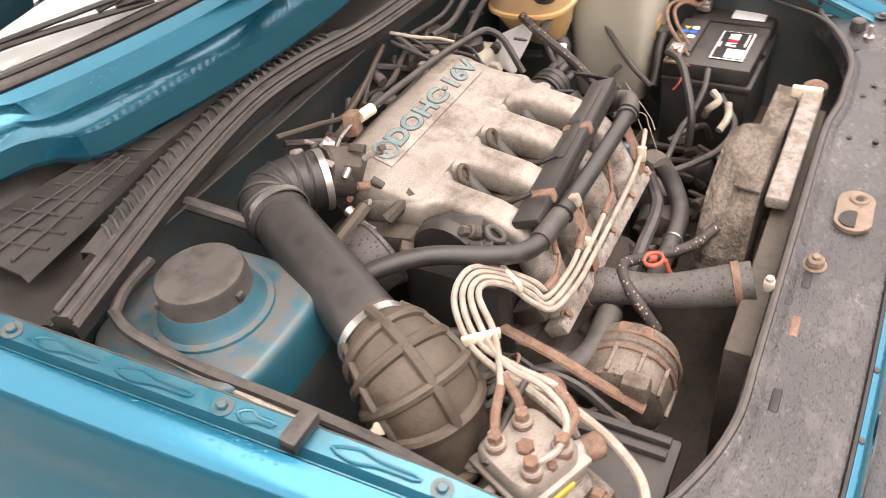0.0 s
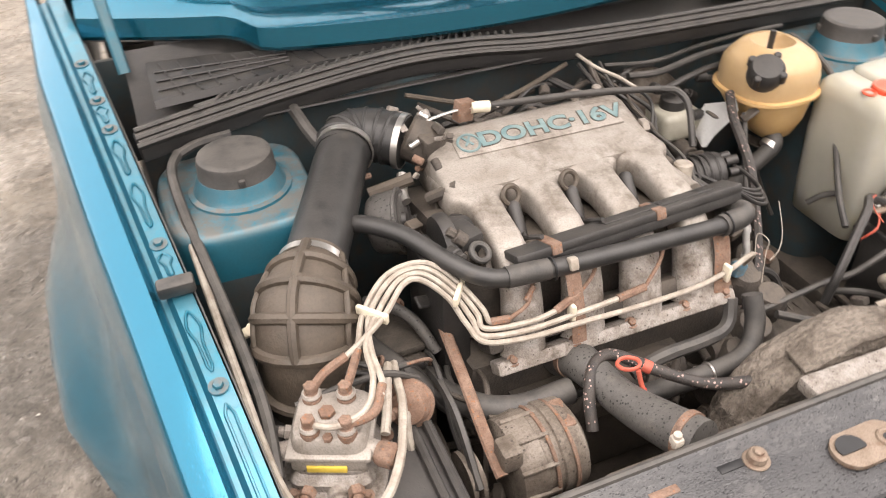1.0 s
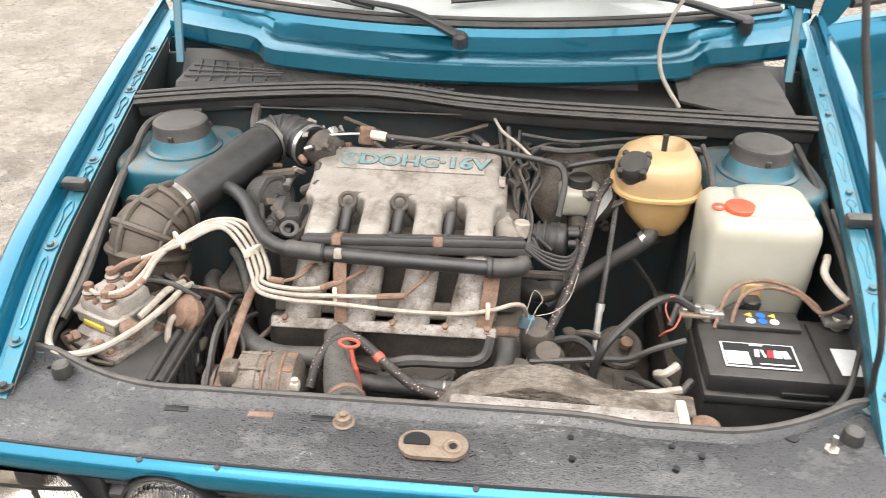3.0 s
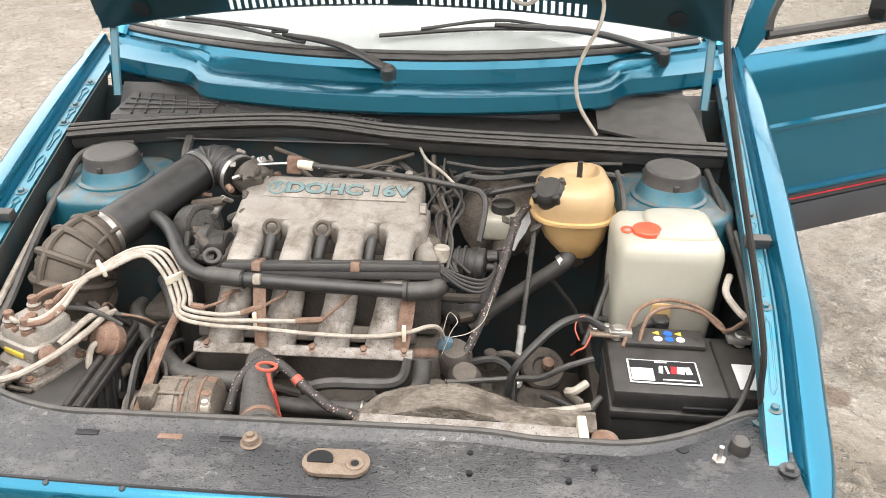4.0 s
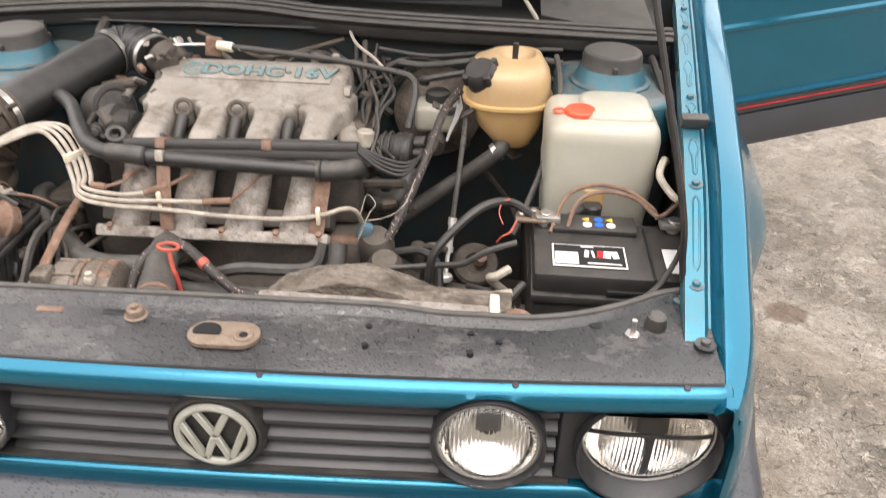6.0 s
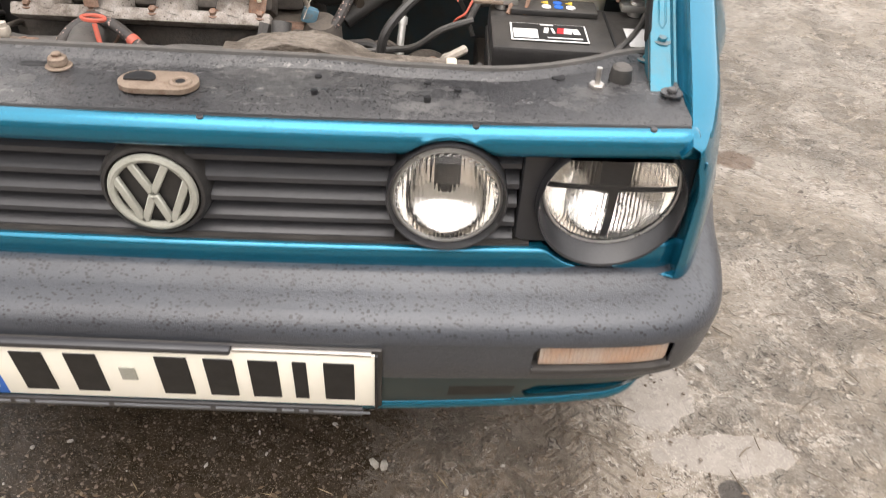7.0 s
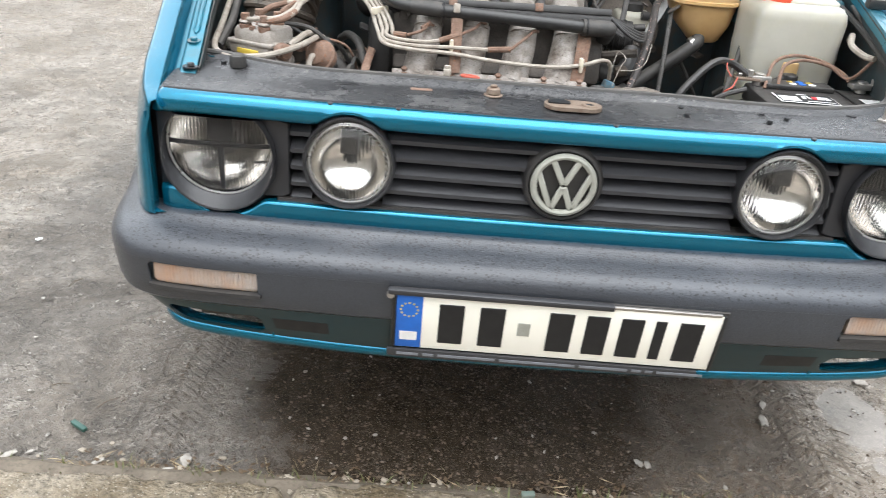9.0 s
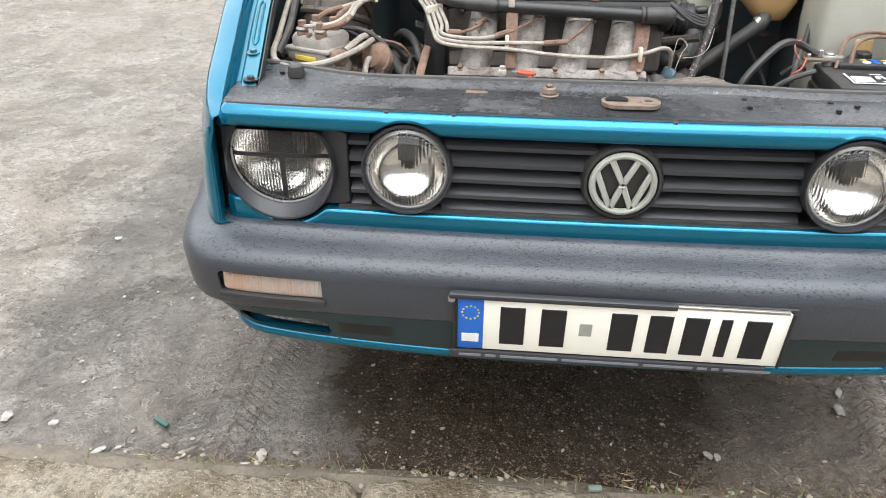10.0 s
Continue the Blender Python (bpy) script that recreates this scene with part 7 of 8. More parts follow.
    part("side_port", R(join(cone((cx - 0.040, 0.004, 0.744), (cx - 0.064, -0.002, 0.742), 0.011, seg=16, bevel=0.002), cone((cx - 0.064, -0.002, 0.742), (cx - 0.070, -0.004, 0.742), 0.014, seg=6, bevel=0.002))), M_ALU_DIRTY, fd)
    part("side_connector", R(tube([(cx - 0.070, -0.004, 0.742), (cx - 0.085, -0.010, 0.740), (cx - 0.094, -0.026, 0.730), (cx - 0.094, -0.040, 0.712)], 0.009, 10, 5)), M_BLACK, fd, "black rubber connector")
    part("return_port", R(cone((cx + 0.040, 0.004, 0.748), (cx + 0.056, -0.002, 0.746), 0.012, seg=16, bevel=0.002)), M_ALU, fd)
    part("return_knob", R(lathe((cx + 0.054, -0.002, 0.746), (1, -0.35, 0), [(0, 0.013), (0.006, 0.0155), (0.020, 0.0155), (0.024, 0.011), (0.024, 0.001)], 16)), M_RUST, fd, "rusty round union nut")
    for x, y in ((-0.035, 0.047), (0.005, 0.049), (-0.029, -0.002), (0.013, -0.003)):
        part("union", R(join(cone((x, y, 0.772), (x, y, 0.784), 0.0115, seg=14, bevel=0.001), cone((x, y, 0.784), (x, y, 0.792), 0.0085, seg=14, bevel=0.001), cone((x, y, 0.792), (x, y, 0.803), 0.0082, seg=6, bevel=0.001))), M_RUST, fd, "rusty brass union bolt")
        part("banjo_ring", R(torus((x, y, 0.788), (0, 0, 1), 0.0085, 0.0035, 18, 6)), M_ALU, fd)
    for x, y in ((-0.052, -0.034), (0.032, -0.034), (-0.066, 0.05), (0.046, 0.052)):
        part("screw", R(hexbolt((x, y, 0.7065), (0, 0, 1), 0.006, 0.005, 0.009)), M_RUST, fd)
    part("regulator", lathe((-0.442, 0.318, 0.715), (-0.3, -0.55, 0.35), [(0, 0.026), (0.014, 0.029), (0.016, 0.032), (0.020, 0.032), (0.022, 0.028), (0.036, 0.022), (0.040, 0.010)], 22), M_RUST, fd, "rusty round pressure regulator")
    part("regulator_pipe", tube([(-0.452, 0.300, 0.722), (-0.462, 0.280, 0.728), (-0.466, 0.262, 0.705), (-0.462, 0.255, 0.675)], 0.0055, 8, 5), M_LINE, fd)

    for x, y, z, ax in ((-0.050, 0.062, 0.742, (-0.6, 0.8, 0)), (-0.058, 0.030, 0.738, (-1, 0, 0.1)), (0.046, 0.050, 0.745, (0.9, 0.4, 0)), (-0.030, -0.040, 0.726, (-0.2, -1, 0.1)), (0.022, -0.038, 0.728, (0.3, -1, 0))):
        a = Vector((x, y, z))
        d = Vector(ax).normalized()
        part("port_nut", R(join(cone(a, a + d * 0.012, 0.0095, seg=6, bevel=0.001), cone(a + d * 0.012, a + d * 0.020, 0.0065, seg=12, bevel=0.001))), M_RUST if x > -0.04 else M_ALU_DIRTY, fd, "brass port nut")
    part("pressure_valve", R(join(lathe((cx + 0.012, -0.036, 0.716), (0.2, -1, 0.05), [(0, 0.014), (0.010, 0.014), (0.012, 0.010), (0.034, 0.010), (0.036, 0.013), (0.044, 0.012), (0.044, 0.001)], 18))), M_ALU_DIRTY, fd, "round pressure valve")
    part("earth_strap", R(tube([(cx - 0.060, -0.030, 0.712), (cx - 0.050, -0.050, 0.716), (cx - 0.020, -0.058, 0.712), (cx + 0.020, -0.060, 0.706), (cx + 0.060, -0.046, 0.700)], 0.0040, 8, 5)), M_RUBBER_BROWN, fd)
    part("vacuum_hose", R(tube([(cx - 0.062, 0.052, 0.716), (cx - 0.082, 0.040, 0.726), (cx - 0.090, 0.010, 0.722), (cx - 0.086, -0.030, 0.708), (cx - 0.070, -0.062, 0.698)], 0.0060, 8, 5)), M_RUBBER, fd)

    lines = thing("fuel_lines", (-0.30, 0.36, 0.74), "bundle of four cream plastic fuel lines", "fuel line")
    for k in range(4):
        o = (k - 1.5)
        starts = ([(-0.527, 0.295, 0.792), (-0.515, 0.306, 0.806), (-0.500, 0.328, 0.815)],
                  [(-0.541, 0.244, 0.792), (-0.508, 0.243, 0.800), (-0.489, 0.270, 0.810), (-0.486, 0.318, 0.818)],
                  [(-0.579, 0.262, 0.792), (-0.552, 0.243, 0.797), (-0.515, 0.250, 0.802), (-0.496, 0.282, 0.812), (-0.490, 0.326, 0.820)],
                  [(-0.565, 0.309, 0.792), (-0.545, 0.317, 0.806), (-0.515, 0.324, 0.815)])
        pts = starts[k] + [(-0.468 + 0.006 * o, 0.368 - 0.008 * o, 0.824 + 0.002 * o), (-0.425 + 0.004 * o, 0.408 - 0.009 * o, 0.836), (-0.385 - 0.006 * o, 0.412 - 0.010 * o, 0.834), (-0.352 - 0.008 * o, 0.390 - 0.006 * o, 0.806), (-0.334 - 0.009 * o, 0.366 - 0.003 * o, 0.776 - 0.003 * o)]
        if k == 0:
            pts += [(-0.315, 0.356, 0.766), (-0.290, 0.352, 0.766), (-0.262, 0.358, 0.775)]
        elif k == 1:
            pts += [(-0.325, 0.352, 0.762), (-0.27, 0.345, 0.757), (-0.225, 0.345, 0.762), (-0.185, 0.352, 0.775), (-0.160, 0.365, 0.785)]
        elif k == 2:
            pts += [(-0.330, 0.346, 0.756), (-0.27, 0.338, 0.750), (-0.201, 0.338, 0.752), (-0.13, 0.342, 0.752), (-0.085, 0.345, 0.755), (-0.055, 0.360, 0.778)]
        else:
            pts += [(-0.330, 0.340, 0.750), (-0.27, 0.330, 0.744), (-0.201, 0.330, 0.742), (-0.10, 0.336, 0.731), (0.0, 0.340, 0.728), (0.06, 0.345, 0.736), (0.096, 0.351, 0.746), (0.114, 0.358, 0.738), (0.121, 0.378, 0.704)]
        line = part("fuel_line", tube(pts[:-1] if k < 3 else pts, 0.0040, 8, 6), M_LINE, lines)
        if k != 2:
            part("rust_sleeve", tube(starts[k][0:3], 0.0056, 8, 5), M_RUST, line, "rusty end sleeve")
        if k < 3:
            part("rust_sleeve", tube(pts[-3:-1], 0.0058, 8, 4), M_RUST, line, "rusty end sleeve")
            q = Vector(pts[-1])
            part("injector_pipe", tube([pts[-2], q, q + Vector((0.014, 0.014, 0.010)), q + Vector((0.024, 0.030, 0.006))], 0.0030, 8, 5), M_RUST, line, "thin rusty injector pipe")
    part("return_line", tube([(-0.452, 0.352, 0.750), (-0.458, 0.325, 0.756), (-0.464, 0.285, 0.757), (-0.477, 0.245, 0.755), (-0.496, 0.203, 0.753), (-0.521, 0.169, 0.751), (-0.548, 0.153, 0.750), (-0.580, 0.150, 0.750), (-0.607, 0.170, 0.752), (-0.624, 0.215, 0.757), (-0.632, 0.282, 0.768), (-0.638, 0.36, 0.792), (-0.645, 0.45, 0.818), (-0.652, 0.56, 0.848), (-0.656, 0.66, 0.874)], 0.0056, 8, 6), M_LINE, lines, "long cream return line")
    part("return_line", tube([(-0.462, 0.345, 0.758), (-0.474, 0.310, 0.765), (-0.486, 0.275, 0.760), (-0.498, 0.248, 0.752)], 0.0060, 8, 6), M_LINE, lines)
    part("return_line", tube([(-0.430, 0.325, 0.740), (-0.470, 0.318, 0.772), (-0.520, 0.315, 0.778), (-0.585, 0.312, 0.772)], 0.0045, 8, 6), M_RUBBER, lines)
    for c, rz in (((-0.468, 0.369, 0.826), 40), ((-0.346, 0.388, 0.803), -35), ((-0.201, 0.343, 0.752), 5), ((0.055, 0.343, 0.735), 5)):
        small = c[0] > -0.3
        part("line_clip", rbox(c, (0.007, 0.046 if not small else 0.014, 0.014 if not small else 0.028), 0.002, rot=(0, 0, rz)), M_CREAM, lines, "cream plastic line clip")
    part("injector_stub", tube([(-0.262, 0.362, 0.780), (-0.245, 0.372, 0.790)], 0.004, 8), M_RUST, lines)


build_intake()

# ---- alternator, belts, cooling ----
def build_front_engine():
    alt = thing("alternator", (-0.31, 0.245, 0.55), "dirty aluminium alternator with rusty bracket", "alternator")
    part("housing", lathe((-0.352, 0.245, 0.620), (1, 0.05, 0), [(0, 0.045), (0.006, 0.060), (0.040, 0.064), (0.042, 0.061), (0.062, 0.061), (0.064, 0.064), (0.100, 0.060), (0.108, 0.046), (0.108, 0.001)], 32), M_ALTERNATOR, alt)
    for x in (-0.300, -0.272):
        part("band", torus((x, 0.246, 0.620), (1, 0.05, 0), 0.0625, 0.0028, 32, 6), M_RUST, alt)
    for k in range(10):
        a = 2 * math.pi * k / 10
        part("fin", rbox((-0.320, 0.245 + 0.062 * math.cos(a), 0.620 + 0.062 * math.sin(a)), (0.050, 0.006, 0.006), 0.001, 1), M_ALTERNATOR, alt)
    part("end_cap", rbox((-0.262, 0.250, 0.655), (0.022, 0.05, 0.05), 0.006), M_RUST, alt)
    part("front_lug", rbox((-0.352, 0.222, 0.672), (0.028, 0.036, 0.034), 0.006), M_ALTERNATOR, alt)
    part("bracket_bar", tube([(-0.360, 0.420, 0.728), (-0.365, 0.330, 0.704), (-0.368, 0.250, 0.672), (-0.368, 0.205, 0.655)], 0.0085, 8, 4, 0.5), M_RUST, alt, "long rusty adjusting bar")
    part("pulley", lathe((-0.405, 0.245, 0.620), (1, 0.05, 0), [(0, 0.018), (0, 0.036), (0.006, 0.036), (0.010, 0.028), (0.014, 0.036), (0.020, 0.036), (0.020, 0.018)], 26), M_ALTERNATOR, alt)
    part("drive_belt", tube([(-0.395, 0.212, 0.635), (-0.395, 0.30, 0.70), (-0.395, 0.40, 0.66), (-0.395, 0.38, 0.50), (-0.395, 0.28, 0.44), (-0.395, 0.21, 0.60)], 0.006, 6, 6, 1.3), M_RUBBER, engine, "black drive belt")
    part("crank_pulley", lathe((-0.42, 0.36, 0.50), (1, 0, 0), [(0, 0.03), (0, 0.075), (0.012, 0.075), (0.018, 0.062), (0.024, 0.075), (0.03, 0.075), (0.03, 0.03)], 30), M_GRIME, engine)
    hose = thing("radiator_hose", (-0.17, 0.22, 0.62), "thick grey-black radiator hose with rain spots", "hose")
    part("hose", tube([(-0.196, 0.372, 0.640), (-0.194, 0.345, 0.664), (-0.190, 0.300, 0.676), (-0.178, 0.240, 0.676), (-0.158, 0.180, 0.684), (-0.140, 0.125, 0.698)], lambda q: 0.0295 - 0.003 * math.sin(3.1 * q) + 0.002 * math.sin(9 * q), 20, 6), M_GREY_HOSE, hose)
    part("hose_clamp", lathe((-0.148, 0.150, 0.692), (0.3, -0.9, 0.2), [(0, 0.029), (0, 0.0325), (0.010, 0.0325), (0.010, 0.029)], 28, False), M_RUST, hose)
    part("hose_clamp", lathe((-0.194, 0.345, 0.665), (0.1, -0.9, 0.3), [(0, 0.028), (0, 0.0315), (0.010, 0.0315), (0.010, 0.028)], 28, False), M_RUST, hose)
    part("yellow_clip", join(rbox((-0.205, 0.102, 0.762), (0.013, 0.014, 0.012), 0.003), cone((-0.205, 0.102, 0.752), (-0.205, 0.102, 0.773), 0.005, seg=10)), M_LINE, hose, "cream plastic clip")
    dip = thing("dipstick", (-0.175, 0.29, 0.60), "oil dipstick with orange ring handle", "dipstick")
    part("ring", torus((-0.162, 0.258, 0.718), (0.08, 0.12, 1), 0.0155, 0.0030, 26, 8, 0.8), M_RING, dip, "orange plastic ring")
    part("shaft", tube([(-0.156, 0.244, 0.716), (-0.152, 0.238, 0.694), (-0.146, 0.232, 0.672), (-0.140, 0.226, 0.640)], 0.0036, 8, 4), M_RING, dip)
    part("grip", cone((-0.150, 0.236, 0.686), (-0.143, 0.229, 0.655), 0.0052, 0.0046, seg=10, bevel=0.001), M_RED_CAP, dip, "darker red grip")
    part("harness_cable", tube([(-0.225, 0.230, 0.645), (-0.215, 0.262, 0.680), (-0.190, 0.292, 0.698), (-0.155, 0.298, 0.694), (-0.10, 0.262, 0.672), (-0.05, 0.225, 0.664), (0.0, 0.200, 0.672), (0.03, 0.185, 0.68)], 0.0085, 10, 6), M_BRAID, engine, "braided black harness cable")
    part("red_tape", tube([(-0.122, 0.279, 0.680), (-0.113, 0.271, 0.676)], 0.0096, 10), M_RING, engine)
    # radiator and shroud
    rad = thing("radiator", (0.10, 0.14, 0.42), "dirty radiator with rust-flecked fan shroud", "radiator")
    part("core", rbox((0.03, 0.118, 0.56), (0.60, 0.035, 0.27), 0.004), M_GRIME, rad)
    part("top_tank", rbox((0.18, 0.128, 0.716), (0.34, 0.034, 0.022), 0.006, rot=(0, 1.5, 0)), M_ALU_DIRTY, rad, "pale dirty radiator tank")
    part("tank_cap", rbox((0.340, 0.138, 0.712), (0.014, 0.050, 0.034), 0.003), M_CREAM, rad)
    part("mount_bush", lathe((0.372, 0.128, 0.700), (0, 0, 1), [(0, 0.020), (0.016, 0.020), (0.022, 0.012), (0.024, 0.001)], 14), M_RUST, rad)
    # the shroud's hump, caked with leaves and dirt
    ring = []
    for t in np.linspace(0.03, math.pi - 0.03, 90):
        row = []
        for q in np.linspace(0, 4, 33):
            r = float(np.interp(q, (0, 1, 2, 3, 4), (0.135, 0.168, 0.182, 0.186, 0.105)))
            y = float(np.interp(q, (0, 1, 2, 3, 4), (0.236, 0.233, 0.216, 0.154, 0.148)))
            x, z = 0.135 + r * math.cos(t), 0.575 + 0.86 * r * math.sin(t)
            k = 0.0045 * noise.noise(Vector((x * 22, y * 40, z * 40))) + 0.0035 * abs(noise.noise(Vector((x * 45, y * 120, z * 90)))) + 0.0016 * noise.noise(Vector((x * 160, y * 200, z * 200)))
            row.append((x + k * math.cos(t), y, z + k * math.sin(t)))
        ring.append(row)
    part("fan_shroud", sheet(ring, 0.003), M_SHROUD, rad, "dirty curved fan shroud")
    part("shroud_ledge", rbox((0.20, 0.172, 0.713), (0.33, 0.040, 0.006), 0.002, rot=(8, 1.5, -1)), M_SHROUD, rad)
    part("fan_hub", lathe((0.135, 0.24, 0.55), (0, -1, 0), [(0, 0.05), (0.04, 0.05), (0.045, 0.04), (0.045, 0.001)], 22), M_BLACK, rad)
    for k in range(6):
        a = k * math.pi / 3
        part("fan_blade", rbox((0.135 + 0.085 * math.cos(a), 0.215, 0.55 + 0.085 * math.sin(a)), (0.085, 0.006, 0.05), 0.002, rot=(0, -math.degrees(a), 0)), M_BLACK, rad)


build_front_engine()


def build_gearbox():
    g = thing("gearbox", (0.24, 0.44, 0.36), "dusty cast gearbox casing beside the engine", "gearbox")
    part("bell_housing", lathe((0.100, 0.445, 0.455), (1, 0, 0), [(0, 0.060), (0, 0.142), (0.014, 0.144), (0.020, 0.134), (0.070, 0.118), (0.110, 0.098), (0.112, 0.001)], 36), M_GEARBOX, g)
    for k in range(9):
        a = 0.3 + k * 0.32
        part("bolt", hexbolt((0.114, 0.445 + 0.137 * math.cos(a), 0.455 + 0.137 * math.sin(a)), (1, 0, 0), 0.007, 0.006, 0.010), M_GEARBOX, g)
    part("case", loft([[(x, 0.435 + k * u, 0.435 + k * v) for u, v in ((math.copysign(abs(math.cos(t)) ** 0.6, math.cos(t)), math.copysign(abs(math.sin(t)) ** 0.6, math.sin(t))) for t in (2 * math.pi * q / 28 for q in range(28)))] for x, k in ((0.19, 0.092), (0.24, 0.088), (0.30, 0.084), (0.345, 0.080), (0.36, 0.066))]), M_GEARBOX, g, "ribbed gearbox case")
    for k in range(4):
        part("case_rib", torus((0.225 + 0.036 * k, 0.435, 0.435), (1, 0, 0), 0.090 - 0.002 * k, 0.0045, 30, 6), M_GEARBOX, g)
    part("end_cover", lathe((0.310, 0.535, 0.520), (0.1, -0.5, 0.85), [(0, 0.046), (0.020, 0.046), (0.026, 0.041), (0.026, 0.022), (0.020, 0.018), (0.020, 0.001)], 30), M_GEARBOX, g, "round ribbed end cover")
    part("breather_cap", lathe((0.320, 0.518, 0.548), (0.1, -0.3, 0.95), [(0, 0.012), (0.014, 0.012), (0.017, 0.008), (0.017, 0.001)], 16), M_RUST, g)
    part("starter", lathe((0.02, 0.300, 0.545), (1, 0.1, 0), [(0, 0.020), (0.004, 0.036), (0.110, 0.036), (0.116, 0.030), (0.150, 0.026), (0.152, 0.001)], 24), M_GEARBOX, g, "starter motor drum")
    part("solenoid", lathe((0.035, 0.325, 0.600), (1, 0.05, 0), [(0, 0.019), (0.070, 0.020), (0.074, 0.012), (0.086, 0.008), (0.086, 0.001)], 20), M_GRIME, g)
    part("mount_arm", rbox((0.335, 0.375, 0.500), (0.030, 0.120, 0.022), 0.006, rot=(12, 0, 14)), M_GEARBOX, g)
    part("mount_bush", lathe((0.375, 0.320, 0.475), (0, 0, 1), [(0, 0.034), (0.030, 0.036), (0.042, 0.028), (0.046, 0.012), (0.046, 0.001)], 22), M_RUBBER, g)
    part("selector_lever", join(tube([(0.205, 0.470, 0.600), (0.235, 0.465, 0.612), (0.257, 0.470, 0.600)], 0.007, 8, 4), cone((0.205, 0.47, 0.575), (0.205, 0.47, 0.612), 0.013, seg=14, bevel=0.002)), M_GRIME, g)


build_gearbox()


# ---- battery ----
def build_battery():
    b = thing("battery", (0.519, 0.324, 0.507), "black car battery with white labels and warning stickers", "battery")
    rot = (0, 0, -1.5)
    m = pose(0.519, 0.324, -0.027, *rot)
    L = lambda shape: moved(shape, m)
    part("case", L(rbox((0.011, 0, 0.625), (0.256, 0.165, 0.160), 0.006)), M_BLACK, b)
    part("case_step", L(rbox((0.011, -0.003, 0.696), (0.262, 0.172, 0.016), 0.004)), M_BLACK, b)
    part("lid", L(rbox((0.011, 0, 0.722), (0.257, 0.165, 0.034), 0.006)), M_BLACK, b, "black battery lid beaded with rain")
    part("lid_bank", L(rbox((-0.018, 0.062, 0.744), (0.135, 0.050, 0.010), 0.003)), M_BLACK, b)
    part("lid_groove", L(rbox((0.062, -0.010, 0.7408), (0.004, 0.150, 0.002), 0.0006, 1)), M_INK, b)
    part("lid_notch", L(rbox((0.028, -0.0845, 0.712), (0.070, 0.006, 0.010), 0.002)), M_INK, b)
    lab = part("label", L(rbox((-0.032, -0.030, 0.7414), (0.114, 0.062, 0.0012), 0.0004, 1)), M_WHITE, b, "black and white brand label")
    part("label_field", L(rbox((-0.032, -0.030, 0.7424), (0.108, 0.056, 0.0010), 0.0003, 1)), M_INK, lab)
    part("label_block", L(rbox((-0.067, -0.040, 0.7432), (0.036, 0.032, 0.0010), 0.0003, 1)), M_WHITE, lab)
    for i, (x, w) in enumerate(((-0.036, 0.007), (-0.026, 0.004), (-0.004, 0.012), (0.008, 0.010), (-0.015, 0.010))):
        part("logo_bar", L(rbox((x, -0.026, 0.7432), (w, 0.019, 0.0010), 0.0003, 1, rot=(0, 0, 8 if i % 2 else -8))), M_RED if i == 4 else M_WHITE, lab)
    part("label_bar", L(rbox((-0.010, -0.052, 0.7432), (0.052, 0.003, 0.0010), 0.0003, 1)), M_WHITE, lab)
    part("label_bar", L(rbox((-0.034, -0.006, 0.7432), (0.020, 0.003, 0.0010), 0.0003, 1)), M_WHITE, lab)
    part("paper_sticker", L(rbox((0.104, -0.030, 0.7414), (0.042, 0.066, 0.0012), 0.0004, 1)), M_WHITE, b, "white paper sticker")
    for i in range(6):
        x, y = -0.030 + 0.019 * (i % 3), 0.070 - 0.017 * (i // 3)
        part("warning_sticker", L(cone((x, y, 0.749), (x, y, 0.7502), 0.0075, seg=20 if i > 2 or i == 1 else 3)), (M_GOLD, M_PLATE_BLUE, M_GOLD, M_WHITE, M_PLATE_BLUE, M_WHITE)[i], b)
    for s in (-1, 1):
        x = s * 0.104 + 0.006
        post = part("terminal", L(join(cone((x, 0.062, 0.740), (x, 0.062, 0.764), 0.011, 0.010, seg=18, bevel=0.001), rbox((x - s * 0.004, 0.062, 0.754), (0.040, 0.026, 0.012), 0.003))), M_STEEL, b, "grey metal battery terminal clamp")
        part("clamp_bolt", L(cone((x + s * 0.02, 0.058, 0.756), (x + s * 0.02, 0.058, 0.770), 0.006, seg=6, bevel=0.001)), M_STEEL, post)
    part("fuse_plate", L(rbox((-0.122, 0.060, 0.752), (0.050, 0.026, 0.006), 0.002)), M_LATCH, b)
    for x in (-0.138, -0.122):
        part("fuse_nut", L(cone((x, 0.060, 0.755), (x, 0.060, 0.762), 0.006, seg=6, bevel=0.001)), M_STEEL, b)
    tray = part("tray", L(rbox((0, 0, 0.540), (0.25, 0.20, 0.012), 0.003)), M_GRIME, b)


build_battery()


